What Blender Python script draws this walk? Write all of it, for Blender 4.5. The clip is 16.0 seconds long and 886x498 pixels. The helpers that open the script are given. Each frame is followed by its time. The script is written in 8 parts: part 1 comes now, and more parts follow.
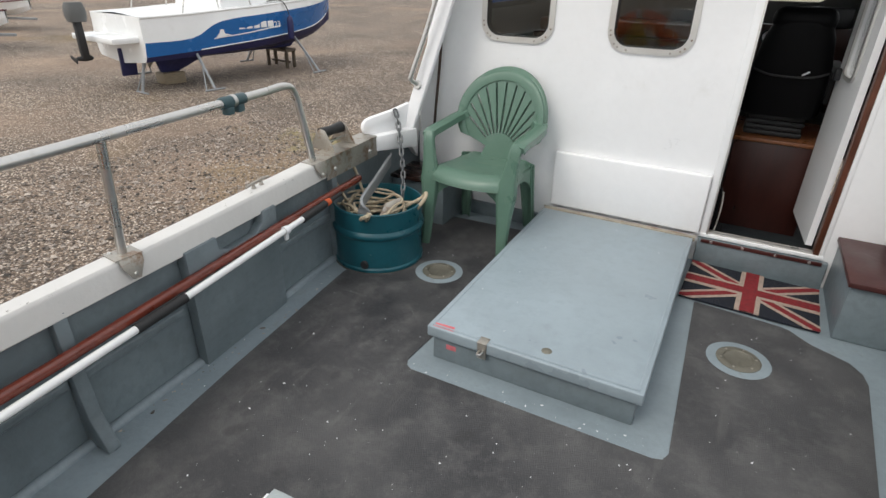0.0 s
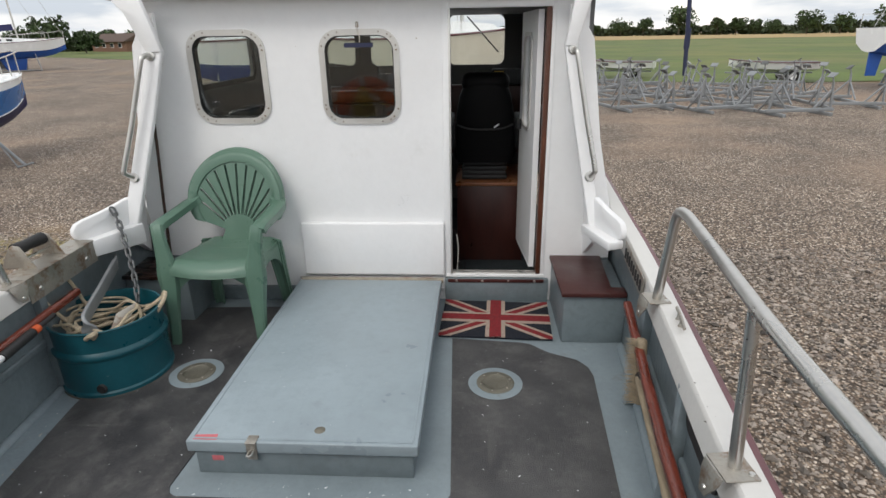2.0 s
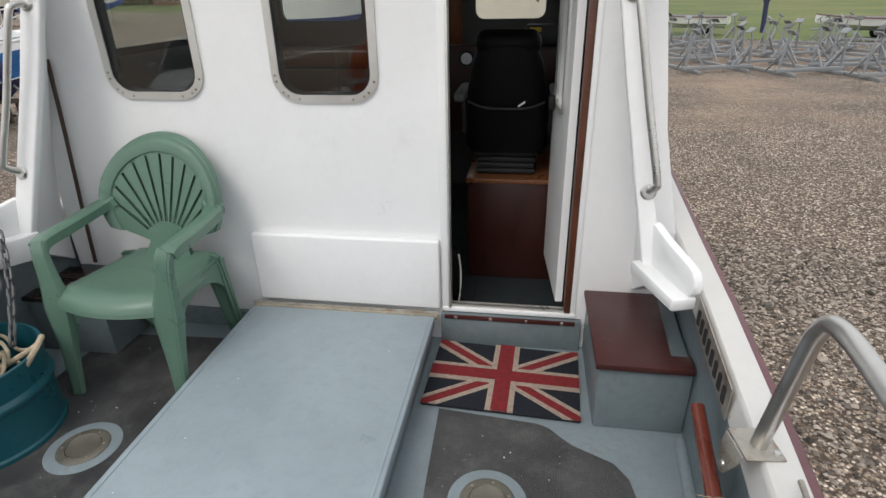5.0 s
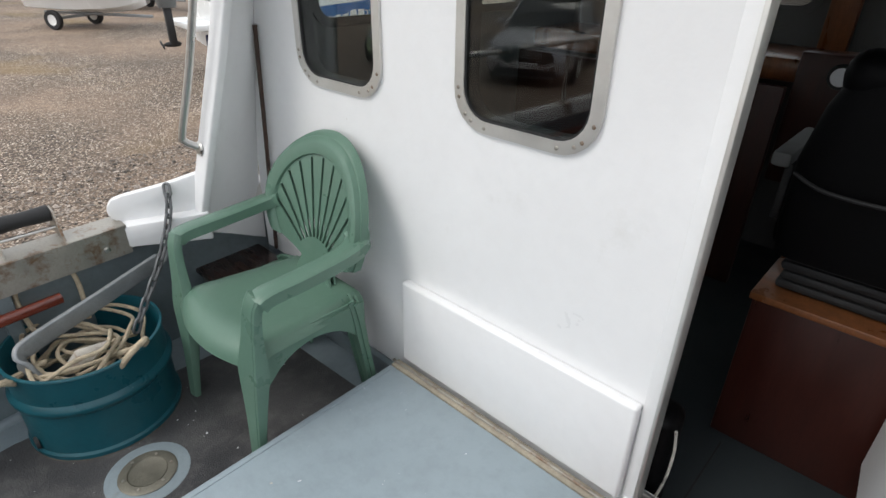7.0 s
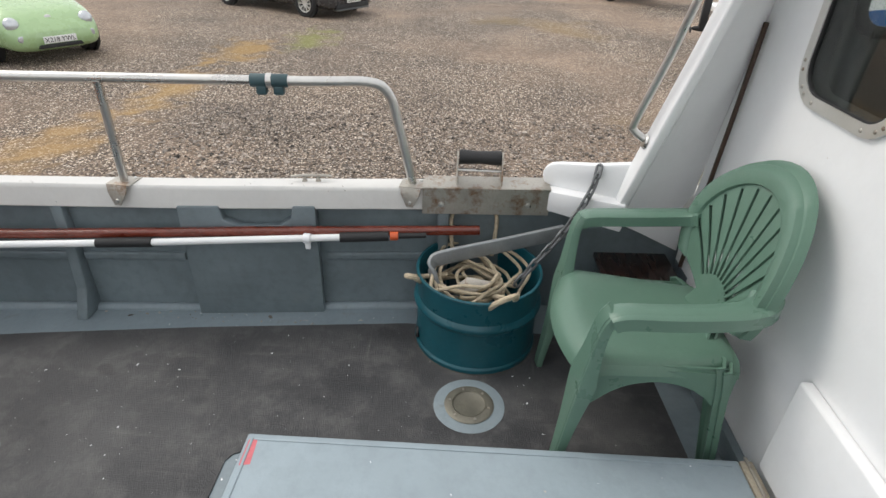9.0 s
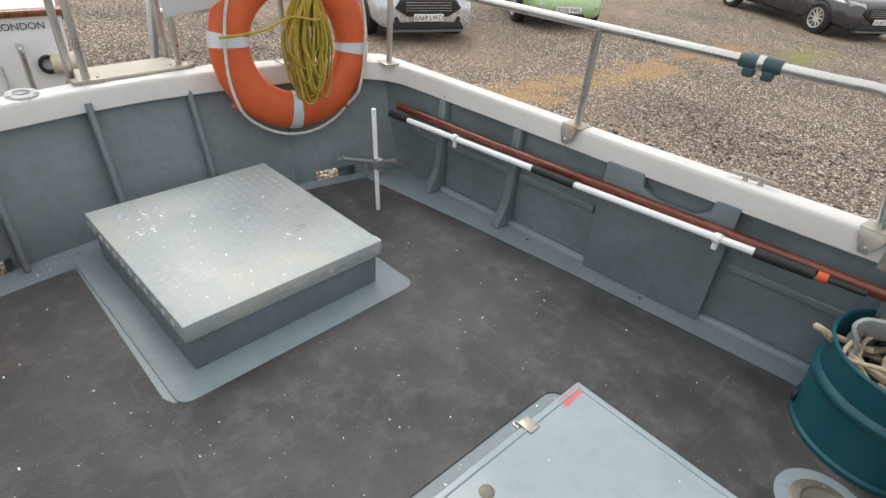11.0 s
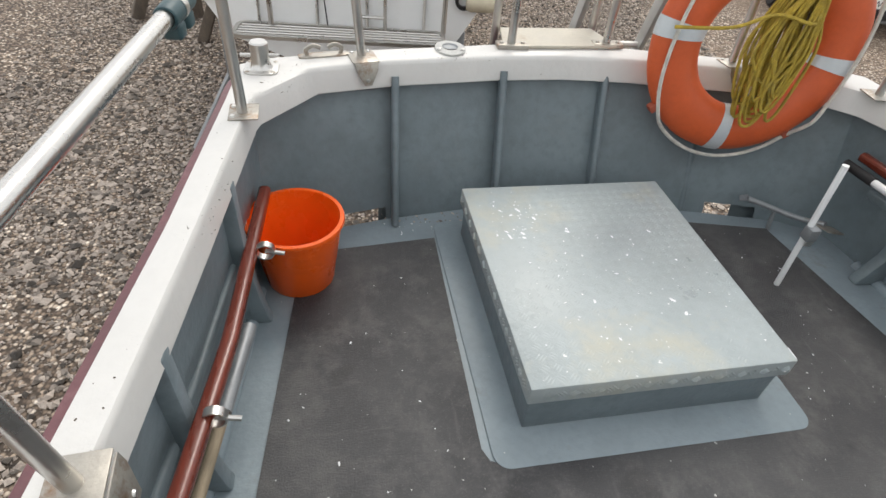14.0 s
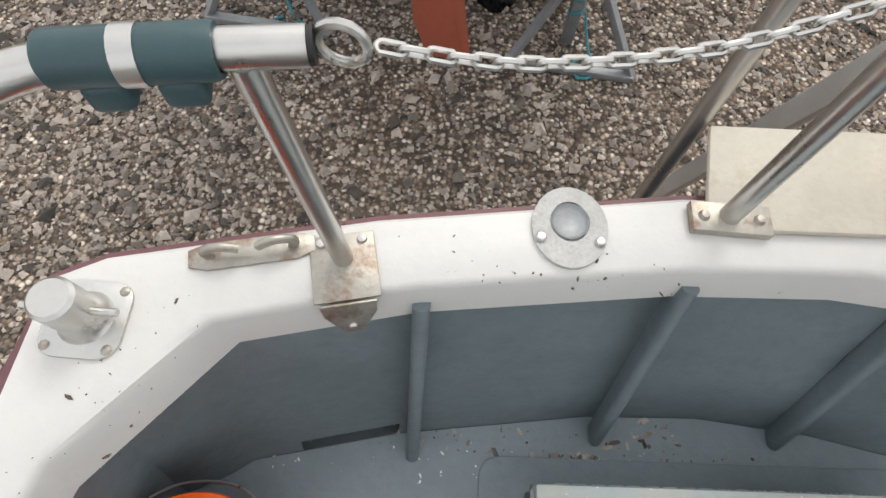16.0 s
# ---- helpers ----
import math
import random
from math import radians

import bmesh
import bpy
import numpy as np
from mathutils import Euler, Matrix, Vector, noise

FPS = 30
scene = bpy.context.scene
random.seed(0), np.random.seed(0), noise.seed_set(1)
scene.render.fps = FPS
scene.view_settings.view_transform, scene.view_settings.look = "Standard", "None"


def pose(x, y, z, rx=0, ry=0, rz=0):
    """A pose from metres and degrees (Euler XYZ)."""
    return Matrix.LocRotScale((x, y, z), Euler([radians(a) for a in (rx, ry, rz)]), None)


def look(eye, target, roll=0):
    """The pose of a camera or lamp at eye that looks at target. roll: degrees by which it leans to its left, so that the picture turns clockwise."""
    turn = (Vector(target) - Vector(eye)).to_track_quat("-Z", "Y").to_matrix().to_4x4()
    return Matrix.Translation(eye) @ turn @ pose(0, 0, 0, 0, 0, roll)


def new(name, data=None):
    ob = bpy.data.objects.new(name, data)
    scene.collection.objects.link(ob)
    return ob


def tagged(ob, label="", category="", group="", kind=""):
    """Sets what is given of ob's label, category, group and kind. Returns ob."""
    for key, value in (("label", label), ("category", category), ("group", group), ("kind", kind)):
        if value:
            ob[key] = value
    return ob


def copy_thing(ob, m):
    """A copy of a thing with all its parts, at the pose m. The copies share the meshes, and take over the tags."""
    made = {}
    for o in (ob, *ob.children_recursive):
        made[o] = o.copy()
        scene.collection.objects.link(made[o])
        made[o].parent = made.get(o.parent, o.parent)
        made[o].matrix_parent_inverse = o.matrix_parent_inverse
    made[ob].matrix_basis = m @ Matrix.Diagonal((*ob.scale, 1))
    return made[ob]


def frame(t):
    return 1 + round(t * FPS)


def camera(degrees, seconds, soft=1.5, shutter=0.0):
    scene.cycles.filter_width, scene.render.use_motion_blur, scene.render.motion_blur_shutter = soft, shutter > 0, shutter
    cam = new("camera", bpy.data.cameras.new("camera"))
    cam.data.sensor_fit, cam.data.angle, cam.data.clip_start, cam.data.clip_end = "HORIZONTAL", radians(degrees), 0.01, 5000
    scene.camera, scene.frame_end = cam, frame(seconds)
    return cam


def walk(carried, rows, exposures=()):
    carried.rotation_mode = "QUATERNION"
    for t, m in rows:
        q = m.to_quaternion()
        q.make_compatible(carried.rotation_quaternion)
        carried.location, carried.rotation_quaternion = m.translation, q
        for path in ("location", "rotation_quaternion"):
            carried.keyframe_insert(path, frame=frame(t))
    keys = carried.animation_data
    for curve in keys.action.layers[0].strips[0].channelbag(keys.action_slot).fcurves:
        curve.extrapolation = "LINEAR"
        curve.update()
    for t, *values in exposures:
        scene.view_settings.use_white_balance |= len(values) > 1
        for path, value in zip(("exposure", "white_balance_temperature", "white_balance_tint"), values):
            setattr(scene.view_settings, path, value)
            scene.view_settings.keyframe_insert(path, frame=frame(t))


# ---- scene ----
cam = camera(77.2, 16.0)

PATH = [
    (0, (0.892, -3.006, 1.407), (0.065, -1.426, 0.501), 1.2),
    (0.5, (0.919, -2.984, 1.419), (0.302, -1.267, 0.599), 0.1),
    (1, (0.963, -2.979, 1.438), (0.537, -1.176, 0.684), -0.7),
    (1.5, (1.004, -2.968, 1.468), (0.751, -1.121, 0.743), -1.1),
    (2, (1.025, -2.963, 1.478), (0.91, -1.1, 0.757), -1.0),
    (2.5, (1.055, -2.921, 1.473), (1.015, -1.063, 0.735), -1.2),
    (3, (1.065, -2.838, 1.456), (1.046, -0.99, 0.69), -1.3),
    (3.2, (1.076, -2.785, 1.454), (1.053, -0.943, 0.677), -1.4),
    (5.3, (1.258, -1.864, 1.424), (0.893, -0.095, 0.567), -1.5),
    (5.5, (1.308, -1.742, 1.426), (0.885, 0.012, 0.564), -1.8),
    (6, (1.342, -1.515, 1.448), (0.745, 0.176, 0.562), -1.2),
    (6.5, (1.248, -1.205, 1.452), (0.376, 0.343, 0.533), 0.0),
    (7, (1.172, -1.038, 1.448), (-0.024, 0.248, 0.491), 0.9),
    (7.5, (1.177, -0.965, 1.424), (-0.318, -0.047, 0.463), 2.2),
    (8, (1.117, -0.924, 1.45), (-0.529, -0.391, 0.447), 2.4),
    (10.3, (1.059, -0.856, 1.387), (-0.476, -1.61, 0.351), 4.2),
    (10.5, (1.081, -0.874, 1.365), (-0.37, -1.767, 0.318), 4.6),
    (11, (1.128, -0.915, 1.348), (-0.049, -2.093, 0.242), 4.8),
    (11.5, (1.203, -0.954, 1.329), (0.28, -2.312, 0.187), 5.0),
    (12, (1.235, -0.987, 1.355), (0.505, -2.459, 0.215), 5.0),
    (12.5, (1.236, -1.013, 1.375), (0.619, -2.542, 0.242), 5.4),
    (13, (1.219, -1.051, 1.376), (0.691, -2.594, 0.218), 5.6),
    (13.5, (1.234, -1.24, 1.362), (0.809, -2.767, 0.142), 5.9),
    (14, (1.219, -1.547, 1.332), (0.916, -3.02, 0.014), 6.1),
    (14.5, (1.135, -1.922, 1.358), (1.001, -3.3, -0.085), 5.2),
    (15, (1.167, -2.375, 1.326), (1.107, -3.61, -0.246), 5.4),
    (15.5, (1.136, -2.784, 1.312), (1.121, -3.817, -0.4), 5.0),
    (16, (1.06, -3.099, 1.273), (1.043, -3.912, -0.554), 6.1),
]
walk(cam, [(t, look(eye, target, roll)) for t, eye, target, roll in PATH],
     exposures=[(0.0, 0.07, 6450), (1.0, -0.04, 6450), (2.0, -0.12, 6400), (3.0, -0.08, 6450), (6.0, 0.0, 6350), (7.0, 0.10, 6300), (8.0, 0.07, 6350), (10.3, 0.25, 6500), (14.0, 0.23, 6500), (16.0, 0.15, 6500)])

# ---- world, sun ----
SUN_EL, SUN_ROT = 50.0, 200.0
world = bpy.data.worlds.new("world")
scene.world = world
world.use_nodes = True
wn, wl = world.node_tree.nodes, world.node_tree.links
wn.clear()
w_out = wn.new("ShaderNodeOutputWorld")
w_bg = wn.new("ShaderNodeBackground")
w_sky = wn.new("ShaderNodeTexSky")
w_sky.sky_type, w_sky.sun_disc = "NISHITA", False
w_sky.sun_elevation, w_sky.sun_rotation = radians(SUN_EL), radians(SUN_ROT)
w_sky.air_density, w_sky.dust_density, w_sky.ozone_density = 1.0, 3.0, 1.0
w_co = wn.new("ShaderNodeTexCoord")
w_map = wn.new("ShaderNodeMapping")
w_map.inputs["Scale"].default_value = (2.0, 2.0, 9.0)
w_noise = wn.new("ShaderNodeTexNoise")
w_noise.inputs["Scale"].default_value, w_noise.inputs["Detail"].default_value = 2.2, 6.0
w_ramp = wn.new("ShaderNodeValToRGB")
w_ramp.color_ramp.elements[0].position, w_ramp.color_ramp.elements[0].color = 0.40, (5.3, 5.7, 6.2, 1)
w_ramp.color_ramp.elements[1].position, w_ramp.color_ramp.elements[1].color = 0.62, (10.2, 9.8, 9.2, 1)
w_mix = wn.new("ShaderNodeMix")
w_mix.data_type = "RGBA"
w_mix.inputs[0].default_value = 0.86
wl.new(w_co.outputs["Generated"], w_map.inputs[0])
wl.new(w_map.outputs[0], w_noise.inputs[0])
wl.new(w_noise.outputs[0], w_ramp.inputs[0])
wl.new(w_sky.outputs[0], w_mix.inputs[6])
wl.new(w_ramp.outputs[0], w_mix.inputs[7])
wl.new(w_mix.outputs[2], w_bg.inputs[0])
w_bg.inputs[1].default_value = 0.15
wl.new(w_bg.outputs[0], w_out.inputs[0])
sun_data = bpy.data.lights.new("sun", "SUN")
sun_data.energy, sun_data.angle, sun_data.color = 1.1, radians(25), (1.0, 0.95, 0.87)
sun = new("sun", sun_data)
sun.matrix_world = pose(0, 0, 20, 90 - SUN_EL, 0, 180 - SUN_ROT)

# ---- materials ----


def M(name, base, rough=0.5, metal=0.0, var=0.12, scale=6.0, bump=0.1, bscale=90.0, dirt=None, dirt_amt=0.5, dirt_scale=3.0, dirt_at=0.58,
      speck=None, speck_scale=45.0, speck_at=0.72, rvar=0.12, stretch=(1, 1, 1), coat=0.0, islands=0.0, emit=0.0, spec=0.5):
    """A procedural surface: base colour with two scales of variation, optional dirt patches and specks, uneven roughness and fine relief."""
    m = bpy.data.materials.new(name)
    m.use_nodes = True
    n, l = m.node_tree.nodes, m.node_tree.links
    p = n["Principled BSDF"]
    co = n.new("ShaderNodeTexCoord")
    mp = n.new("ShaderNodeMapping")
    mp.inputs["Scale"].default_value = stretch
    l.new(co.outputs["Object"], mp.inputs[0])

    def noise_node(sc, detail=5.0, rgh=0.6):
        t = n.new("ShaderNodeTexNoise")
        t.inputs["Scale"].default_value, t.inputs["Detail"].default_value, t.inputs["Roughness"].default_value = sc, detail, rgh
        l.new(mp.outputs[0], t.inputs[0])
        return t

    def mix(f, a, b):
        x = n.new("ShaderNodeMix")
        x.data_type = "RGBA"
        for sock, v in ((x.inputs[0], f), (x.inputs[6], a), (x.inputs[7], b)):
            if isinstance(v, (tuple, list)):
                sock.default_value = (*v[:3], 1)
            elif isinstance(v, (int, float)):
                sock.default_value = v
            else:
                l.new(v, sock)
        return x.outputs[2]

    def step(v, a, b, top=1.0):
        r = n.new("ShaderNodeMapRange")
        r.inputs[1].default_value, r.inputs[2].default_value, r.inputs[3].default_value, r.inputs[4].default_value = a, b, 0.0, top
        l.new(v, r.inputs[0])
        return r.outputs[0]

    lo, hi = [c * (1 - var) for c in base], [min(1.0, c * (1 + var)) for c in base]
    big, fine = noise_node(scale), noise_node(scale * 9)
    col = mix(step(big.outputs[0], 0.3, 0.7), lo, hi)
    col = mix(step(fine.outputs[0], 0.45, 0.75, 0.5), col, [c * (1 - var * 1.5) for c in base])
    if islands:
        geo = n.new("ShaderNodeObjectInfo")
        g2 = n.new("ShaderNodeNewGeometry")
        add = n.new("ShaderNodeMath")
        add.operation = "ADD"
        l.new(geo.outputs["Random"], add.inputs[0])
        l.new(g2.outputs["Random Per Island"], add.inputs[1])
        fr = n.new("ShaderNodeMath")
        fr.operation = "FRACT"
        l.new(add.outputs[0], fr.inputs[0])
        hs = n.new("ShaderNodeHueSaturation")
        l.new(step(fr.outputs[0], 0, 1, 2 * islands), hs.inputs["Value"])
        off = n.new("ShaderNodeMath")
        off.operation = "ADD"
        off.inputs[1].default_value = 1 - islands
        l.new(hs.inputs["Value"].links[0].from_socket, off.inputs[0])
        l.new(off.outputs[0], hs.inputs["Value"])
        l.new(col, hs.inputs["Color"])
        col = hs.outputs[0]
    if dirt:
        d = noise_node(dirt_scale, 8.0, 0.7)
        col = mix(step(d.outputs[0], dirt_at, dirt_at + 0.16, dirt_amt), col, dirt)
    if speck:
        s = noise_node(speck_scale, 2.0, 0.5)
        col = mix(step(s.outputs[0], speck_at, speck_at + 0.03, 0.9), col, speck)
    l.new(col, p.inputs["Base Color"])
    rr = n.new("ShaderNodeMapRange")
    rr.inputs[1].default_value, rr.inputs[2].default_value = 0.3, 0.7
    rr.inputs[3].default_value, rr.inputs[4].default_value = max(0.02, rough - rvar), min(1.0, rough + rvar)
    l.new(big.outputs[0], rr.inputs[0])
    l.new(rr.outputs[0], p.inputs["Roughness"])
    p.inputs["Metallic"].default_value = metal
    p.inputs["Coat Weight"].default_value = coat
    p.inputs["Specular IOR Level"].default_value = spec
    if bump:
        bn = noise_node(bscale, 4.0)
        bp = n.new("ShaderNodeBump")
        bp.inputs["Strength"].default_value, bp.inputs["Distance"].default_value = bump, 0.01
        l.new(bn.outputs[0], bp.inputs["Height"])
        l.new(bp.outputs[0], p.inputs["Normal"])
    return m


def glass_material(name, tint, ior=1.5):
    m = bpy.data.materials.new(name)
    m.use_nodes = True
    n, l = m.node_tree.nodes, m.node_tree.links
    n.remove(n["Principled BSDF"])
    tr, gl, mx, lw = n.new("ShaderNodeBsdfTransparent"), n.new("ShaderNodeBsdfGlossy"), n.new("ShaderNodeMixShader"), n.new("ShaderNodeLayerWeight")
    pw, ad = n.new("ShaderNodeMath"), n.new("ShaderNodeMath")
    f0 = ((ior - 1) / (ior + 1)) ** 2
    tr.inputs[0].default_value = (*tint, 1)
    gl.inputs["Roughness"].default_value = 0.01
    lw.inputs[0].default_value = 0.5
    pw.operation, pw.inputs[1].default_value = "POWER", 5.0
    ad.operation, ad.inputs[1].default_value, ad.inputs[2].default_value = "MULTIPLY_ADD", 1 - f0, f0
    l.new(lw.outputs["Facing"], pw.inputs[0])
    l.new(pw.outputs[0], ad.inputs[0])
    l.new(ad.outputs[0], mx.inputs[0])
    l.new(tr.outputs[0], mx.inputs[1])
    l.new(gl.outputs[0], mx.inputs[2])
    l.new(mx.outputs[0], n["Material Output"].inputs[0])
    return m


WHITE = M("white_paint", (0.84, 0.845, 0.85), 0.38, var=0.03, scale=2.5, bump=0.10, bscale=35, dirt=(0.62, 0.61, 0.57), dirt_amt=0.35, dirt_at=0.62, speck=(0.45, 0.38, 0.3), speck_scale=38, speck_at=0.80)
RAILWHITE = M("gunwale_paint", (0.64, 0.63, 0.605), 0.42, var=0.04, scale=4, bump=0.12, bscale=50, dirt=(0.5, 0.46, 0.4), dirt_amt=0.4, dirt_at=0.66, dirt_scale=7, speck=(0.25, 0.22, 0.2), speck_scale=33, speck_at=0.79)
GREY = M("grey_deck_paint", (0.168, 0.206, 0.224), 0.40, var=0.2, scale=3, bump=0.25, bscale=28, dirt=(0.20, 0.23, 0.24), dirt_amt=0.6, dirt_scale=4, speck=(0.5, 0.5, 0.48), speck_scale=55, speck_at=0.80)
DECKGREY = M("grey_border_paint", (0.235, 0.285, 0.31), 0.45, var=0.12, scale=5, bump=0.2, bscale=60, dirt=(0.16, 0.15, 0.12), dirt_amt=0.6, dirt_scale=5, speck=(0.6, 0.6, 0.58), speck_scale=60, speck_at=0.77)
HATCHGREY = M("hatch_lid_paint", (0.285, 0.345, 0.38), 0.33, var=0.11, scale=2.5, bump=0.10, bscale=70, dirt=(0.21, 0.245, 0.27), dirt_amt=0.6, dirt_scale=8, dirt_at=0.61, speck=(0.5, 0.47, 0.4), speck_scale=26, speck_at=0.79)
TREAD = M("tread_plate_paint", (0.38, 0.425, 0.43), 0.36, var=0.1, scale=4, bump=0.15, bscale=80, dirt=(0.50, 0.48, 0.38), dirt_amt=0.7, dirt_scale=2.5, dirt_at=0.53, speck=(0.85, 0.85, 0.83), speck_scale=62, speck_at=0.725)
BLACKMAT = None
STEEL = M("stainless_steel", (0.60, 0.59, 0.565), 0.33, 1.0, var=0.08, bump=0.03, bscale=150, dirt=(0.42, 0.36, 0.28), dirt_amt=0.5, dirt_scale=14, dirt_at=0.6)
DULLSTEEL = M("weathered_stainless", (0.43, 0.405, 0.36), 0.45, 0.8, var=0.16, scale=14, bump=0.1, bscale=80, dirt=(0.22, 0.12, 0.06), dirt_amt=0.85, dirt_scale=18, dirt_at=0.51)
GALV = M("galvanised_steel", (0.30, 0.315, 0.325), 0.5, 0.5, var=0.15, scale=20, bump=0.15, bscale=60, dirt=(0.33, 0.30, 0.26), dirt_amt=0.5, dirt_scale=9)
ALU = M("aluminium_frame", (0.66, 0.65, 0.62), 0.38, 0.7, var=0.06, bump=0.05, bscale=70, dirt=(0.5, 0.47, 0.42), dirt_amt=0.4, dirt_scale=12)
GREENPLASTIC = M("green_plastic", (0.105, 0.190, 0.142), 0.34, var=0.06, scale=5, bump=0.08, bscale=140, dirt=(0.17, 0.25, 0.2), dirt_amt=0.35, dirt_scale=6, speck=(0.6, 0.62, 0.6), speck_scale=30, speck_at=0.80)
TEAL = M("teal_drum_paint", (0.007, 0.080, 0.105), 0.36, var=0.15, scale=6, bump=0.08, bscale=60, dirt=(0.05, 0.12, 0.13), dirt_amt=0.4, dirt_scale=9, speck=(0.4, 0.42, 0.4), speck_scale=32, speck_at=0.77)
MAHOG = M("varnished_mahogany", (0.155, 0.030, 0.016), 0.28, var=0.3, scale=4, bump=0.08, bscale=60, stretch=(8, 1, 8), coat=0.4, speck=(0.45, 0.3, 0.2), speck_scale=20, speck_at=0.80)
REDWOOD = M("dark_red_board", (0.060, 0.016, 0.014), 0.4, var=0.2, scale=3, bump=0.1, bscale=60, dirt=(0.16, 0.11, 0.09), dirt_amt=0.3, dirt_scale=8)
WETWOOD = M("dark_wet_wood", (0.028, 0.014, 0.011), 0.25, var=0.35, scale=5, bump=0.1, bscale=60, stretch=(1, 6, 1), speck=(0.2, 0.14, 0.1), speck_scale=30, speck_at=0.76)
# red-brown ply darkened in colour to stand for the dim cabin
SHADEDPLY = M("shaded_cabin_ply", (0.038, 0.009, 0.006), 0.38, var=0.3, scale=3, bump=0.08, bscale=60, stretch=(6, 6, 1))
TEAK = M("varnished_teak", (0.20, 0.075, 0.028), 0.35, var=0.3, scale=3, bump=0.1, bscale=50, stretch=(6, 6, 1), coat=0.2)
DOORWOOD = M("scuffed_door_post", (0.105, 0.034, 0.016), 0.4, var=0.4, scale=4, bump=0.15, bscale=50, stretch=(7, 7, 1), speck=(0.5, 0.42, 0.34), speck_scale=40, speck_at=0.74)
PIPEBROWN = M("dark_brown_pipe", (0.055, 0.030, 0.020), 0.6, var=0.25, bump=0.2, bscale=60)
PALEWOOD = M("weathered_pole_wood", (0.31, 0.25, 0.17), 0.65, var=0.25, scale=8, bump=0.2, bscale=70, stretch=(9, 1, 9), dirt=(0.15, 0.11, 0.08), dirt_amt=0.5)
WINDOW_GLASS = glass_material("tinted_window_glass", (0.80, 0.83, 0.815), 1.65)
CLEAR_GLASS = glass_material("clear_window_glass", (0.95, 0.96, 0.955), 1.5)
RUBBER = M("black_rubber", (0.018, 0.018, 0.019), 0.6, var=0.2, bump=0.15, bscale=120)
VINYL = M("black_vinyl", (0.0035, 0.0035, 0.004), 0.5, var=0.2, bump=0.1, bscale=120, spec=0.12)
ORANGE = M("orange_ring_plastic", (0.60, 0.105, 0.028), 0.5, var=0.1, scale=7, bump=0.06, bscale=80, dirt=(0.66, 0.22, 0.1), dirt_amt=0.35, dirt_scale=7)
BUCKET = M("orange_bucket_plastic", (0.88, 0.115, 0.006), 0.3, var=0.05, bump=0.02)
TAPE = M("reflective_tape", (0.62, 0.66, 0.68), 0.35, 0.2, var=0.08, bump=0.1, bscale=140)
ROPE = M("cream_rope", (0.50, 0.42, 0.30), 0.85, var=0.25, scale=40, bump=0.6, bscale=220, dirt=(0.25, 0.2, 0.14), dirt_amt=0.5, dirt_scale=12)
WHITEROPE = M("white_rope", (0.66, 0.64, 0.58), 0.85, var=0.2, scale=40, bump=0.6, bscale=220)
YELLOWROPE = M("yellow_rope", (0.46, 0.33, 0.045), 0.75, var=0.3, scale=40, bump=0.6, bscale=220, dirt=(0.55, 0.48, 0.2), dirt_amt=0.6, dirt_scale=14)
CASTING = M("weathered_casting", (0.46, 0.46, 0.44), 0.6, 0.0, var=0.2, scale=25, bump=0.2, bscale=60, dirt=(0.26, 0.25, 0.22), dirt_amt=0.6, dirt_scale=30)
CHAINGREY = M("dull_chain_zinc", (0.15, 0.155, 0.16), 0.5, 0.6, var=0.2, scale=30, bump=0.1)
PAPER = M("white_card", (0.82, 0.83, 0.85), 0.5, var=0.02, bump=0.02)
STRAKE = M("maroon_rubbing_strake", (0.15, 0.062, 0.070), 0.45, var=0.25, scale=5, bump=0.12, bscale=60, dirt=(0.3, 0.22, 0.22), dirt_amt=0.45, dirt_scale=5)
HULLPAINT = M("dark_hull_paint", (0.05, 0.06, 0.075), 0.4, var=0.15, bump=0.05)
CLAMP = M("dark_green_plastic_clip", (0.035, 0.075, 0.085), 0.45, var=0.1, bump=0.08)
PINK = M("pink_paint_mark", (0.62, 0.16, 0.18), 0.6, var=0.2, scale=30, bump=0.1)
FLAG_NAVY = M("navy_coir", (0.014, 0.018, 0.030), 0.95, var=0.4, scale=60, bump=1.0, bscale=320, speck=(0.2, 0.17, 0.14), speck_scale=180, speck_at=0.7)
FLAG_RED = M("red_coir", (0.30, 0.024, 0.030), 0.95, var=0.35, scale=60, bump=1.0, bscale=320)
FLAG_WHITE = M("cream_coir", (0.56, 0.44, 0.36), 0.95, var=0.25, scale=60, bump=1.0, bscale=320)
BRASS = M("dull_brass_plate", (0.19, 0.18, 0.145), 0.5, 0.45, var=0.2, scale=14, bump=0.15, bscale=60, dirt=(0.1, 0.1, 0.07), dirt_amt=0.6, dirt_scale=12)
SEALANT = M("old_sealant", (0.36, 0.32, 0.25), 0.7, var=0.3, scale=14, bump=0.4, bscale=70, dirt=(0.14, 0.12, 0.09), dirt_amt=0.6, dirt_scale=14)
# grey sole paint with the dimness of the cabin included in its colour
SHADEDSOLE = M("shaded_sole_paint", (0.026, 0.034, 0.038), 0.5, var=0.1, bump=0.1)
# lining grey kept darker than its real tone so the cabin reads shaded
LINING = M("grey_cabin_lining", (0.115, 0.118, 0.116), 0.6, var=0.05, bump=0.05)
TYRE = M("tyre_rubber", (0.02, 0.02, 0.021), 0.75, var=0.2, bump=0.2)
GRAVEL = None


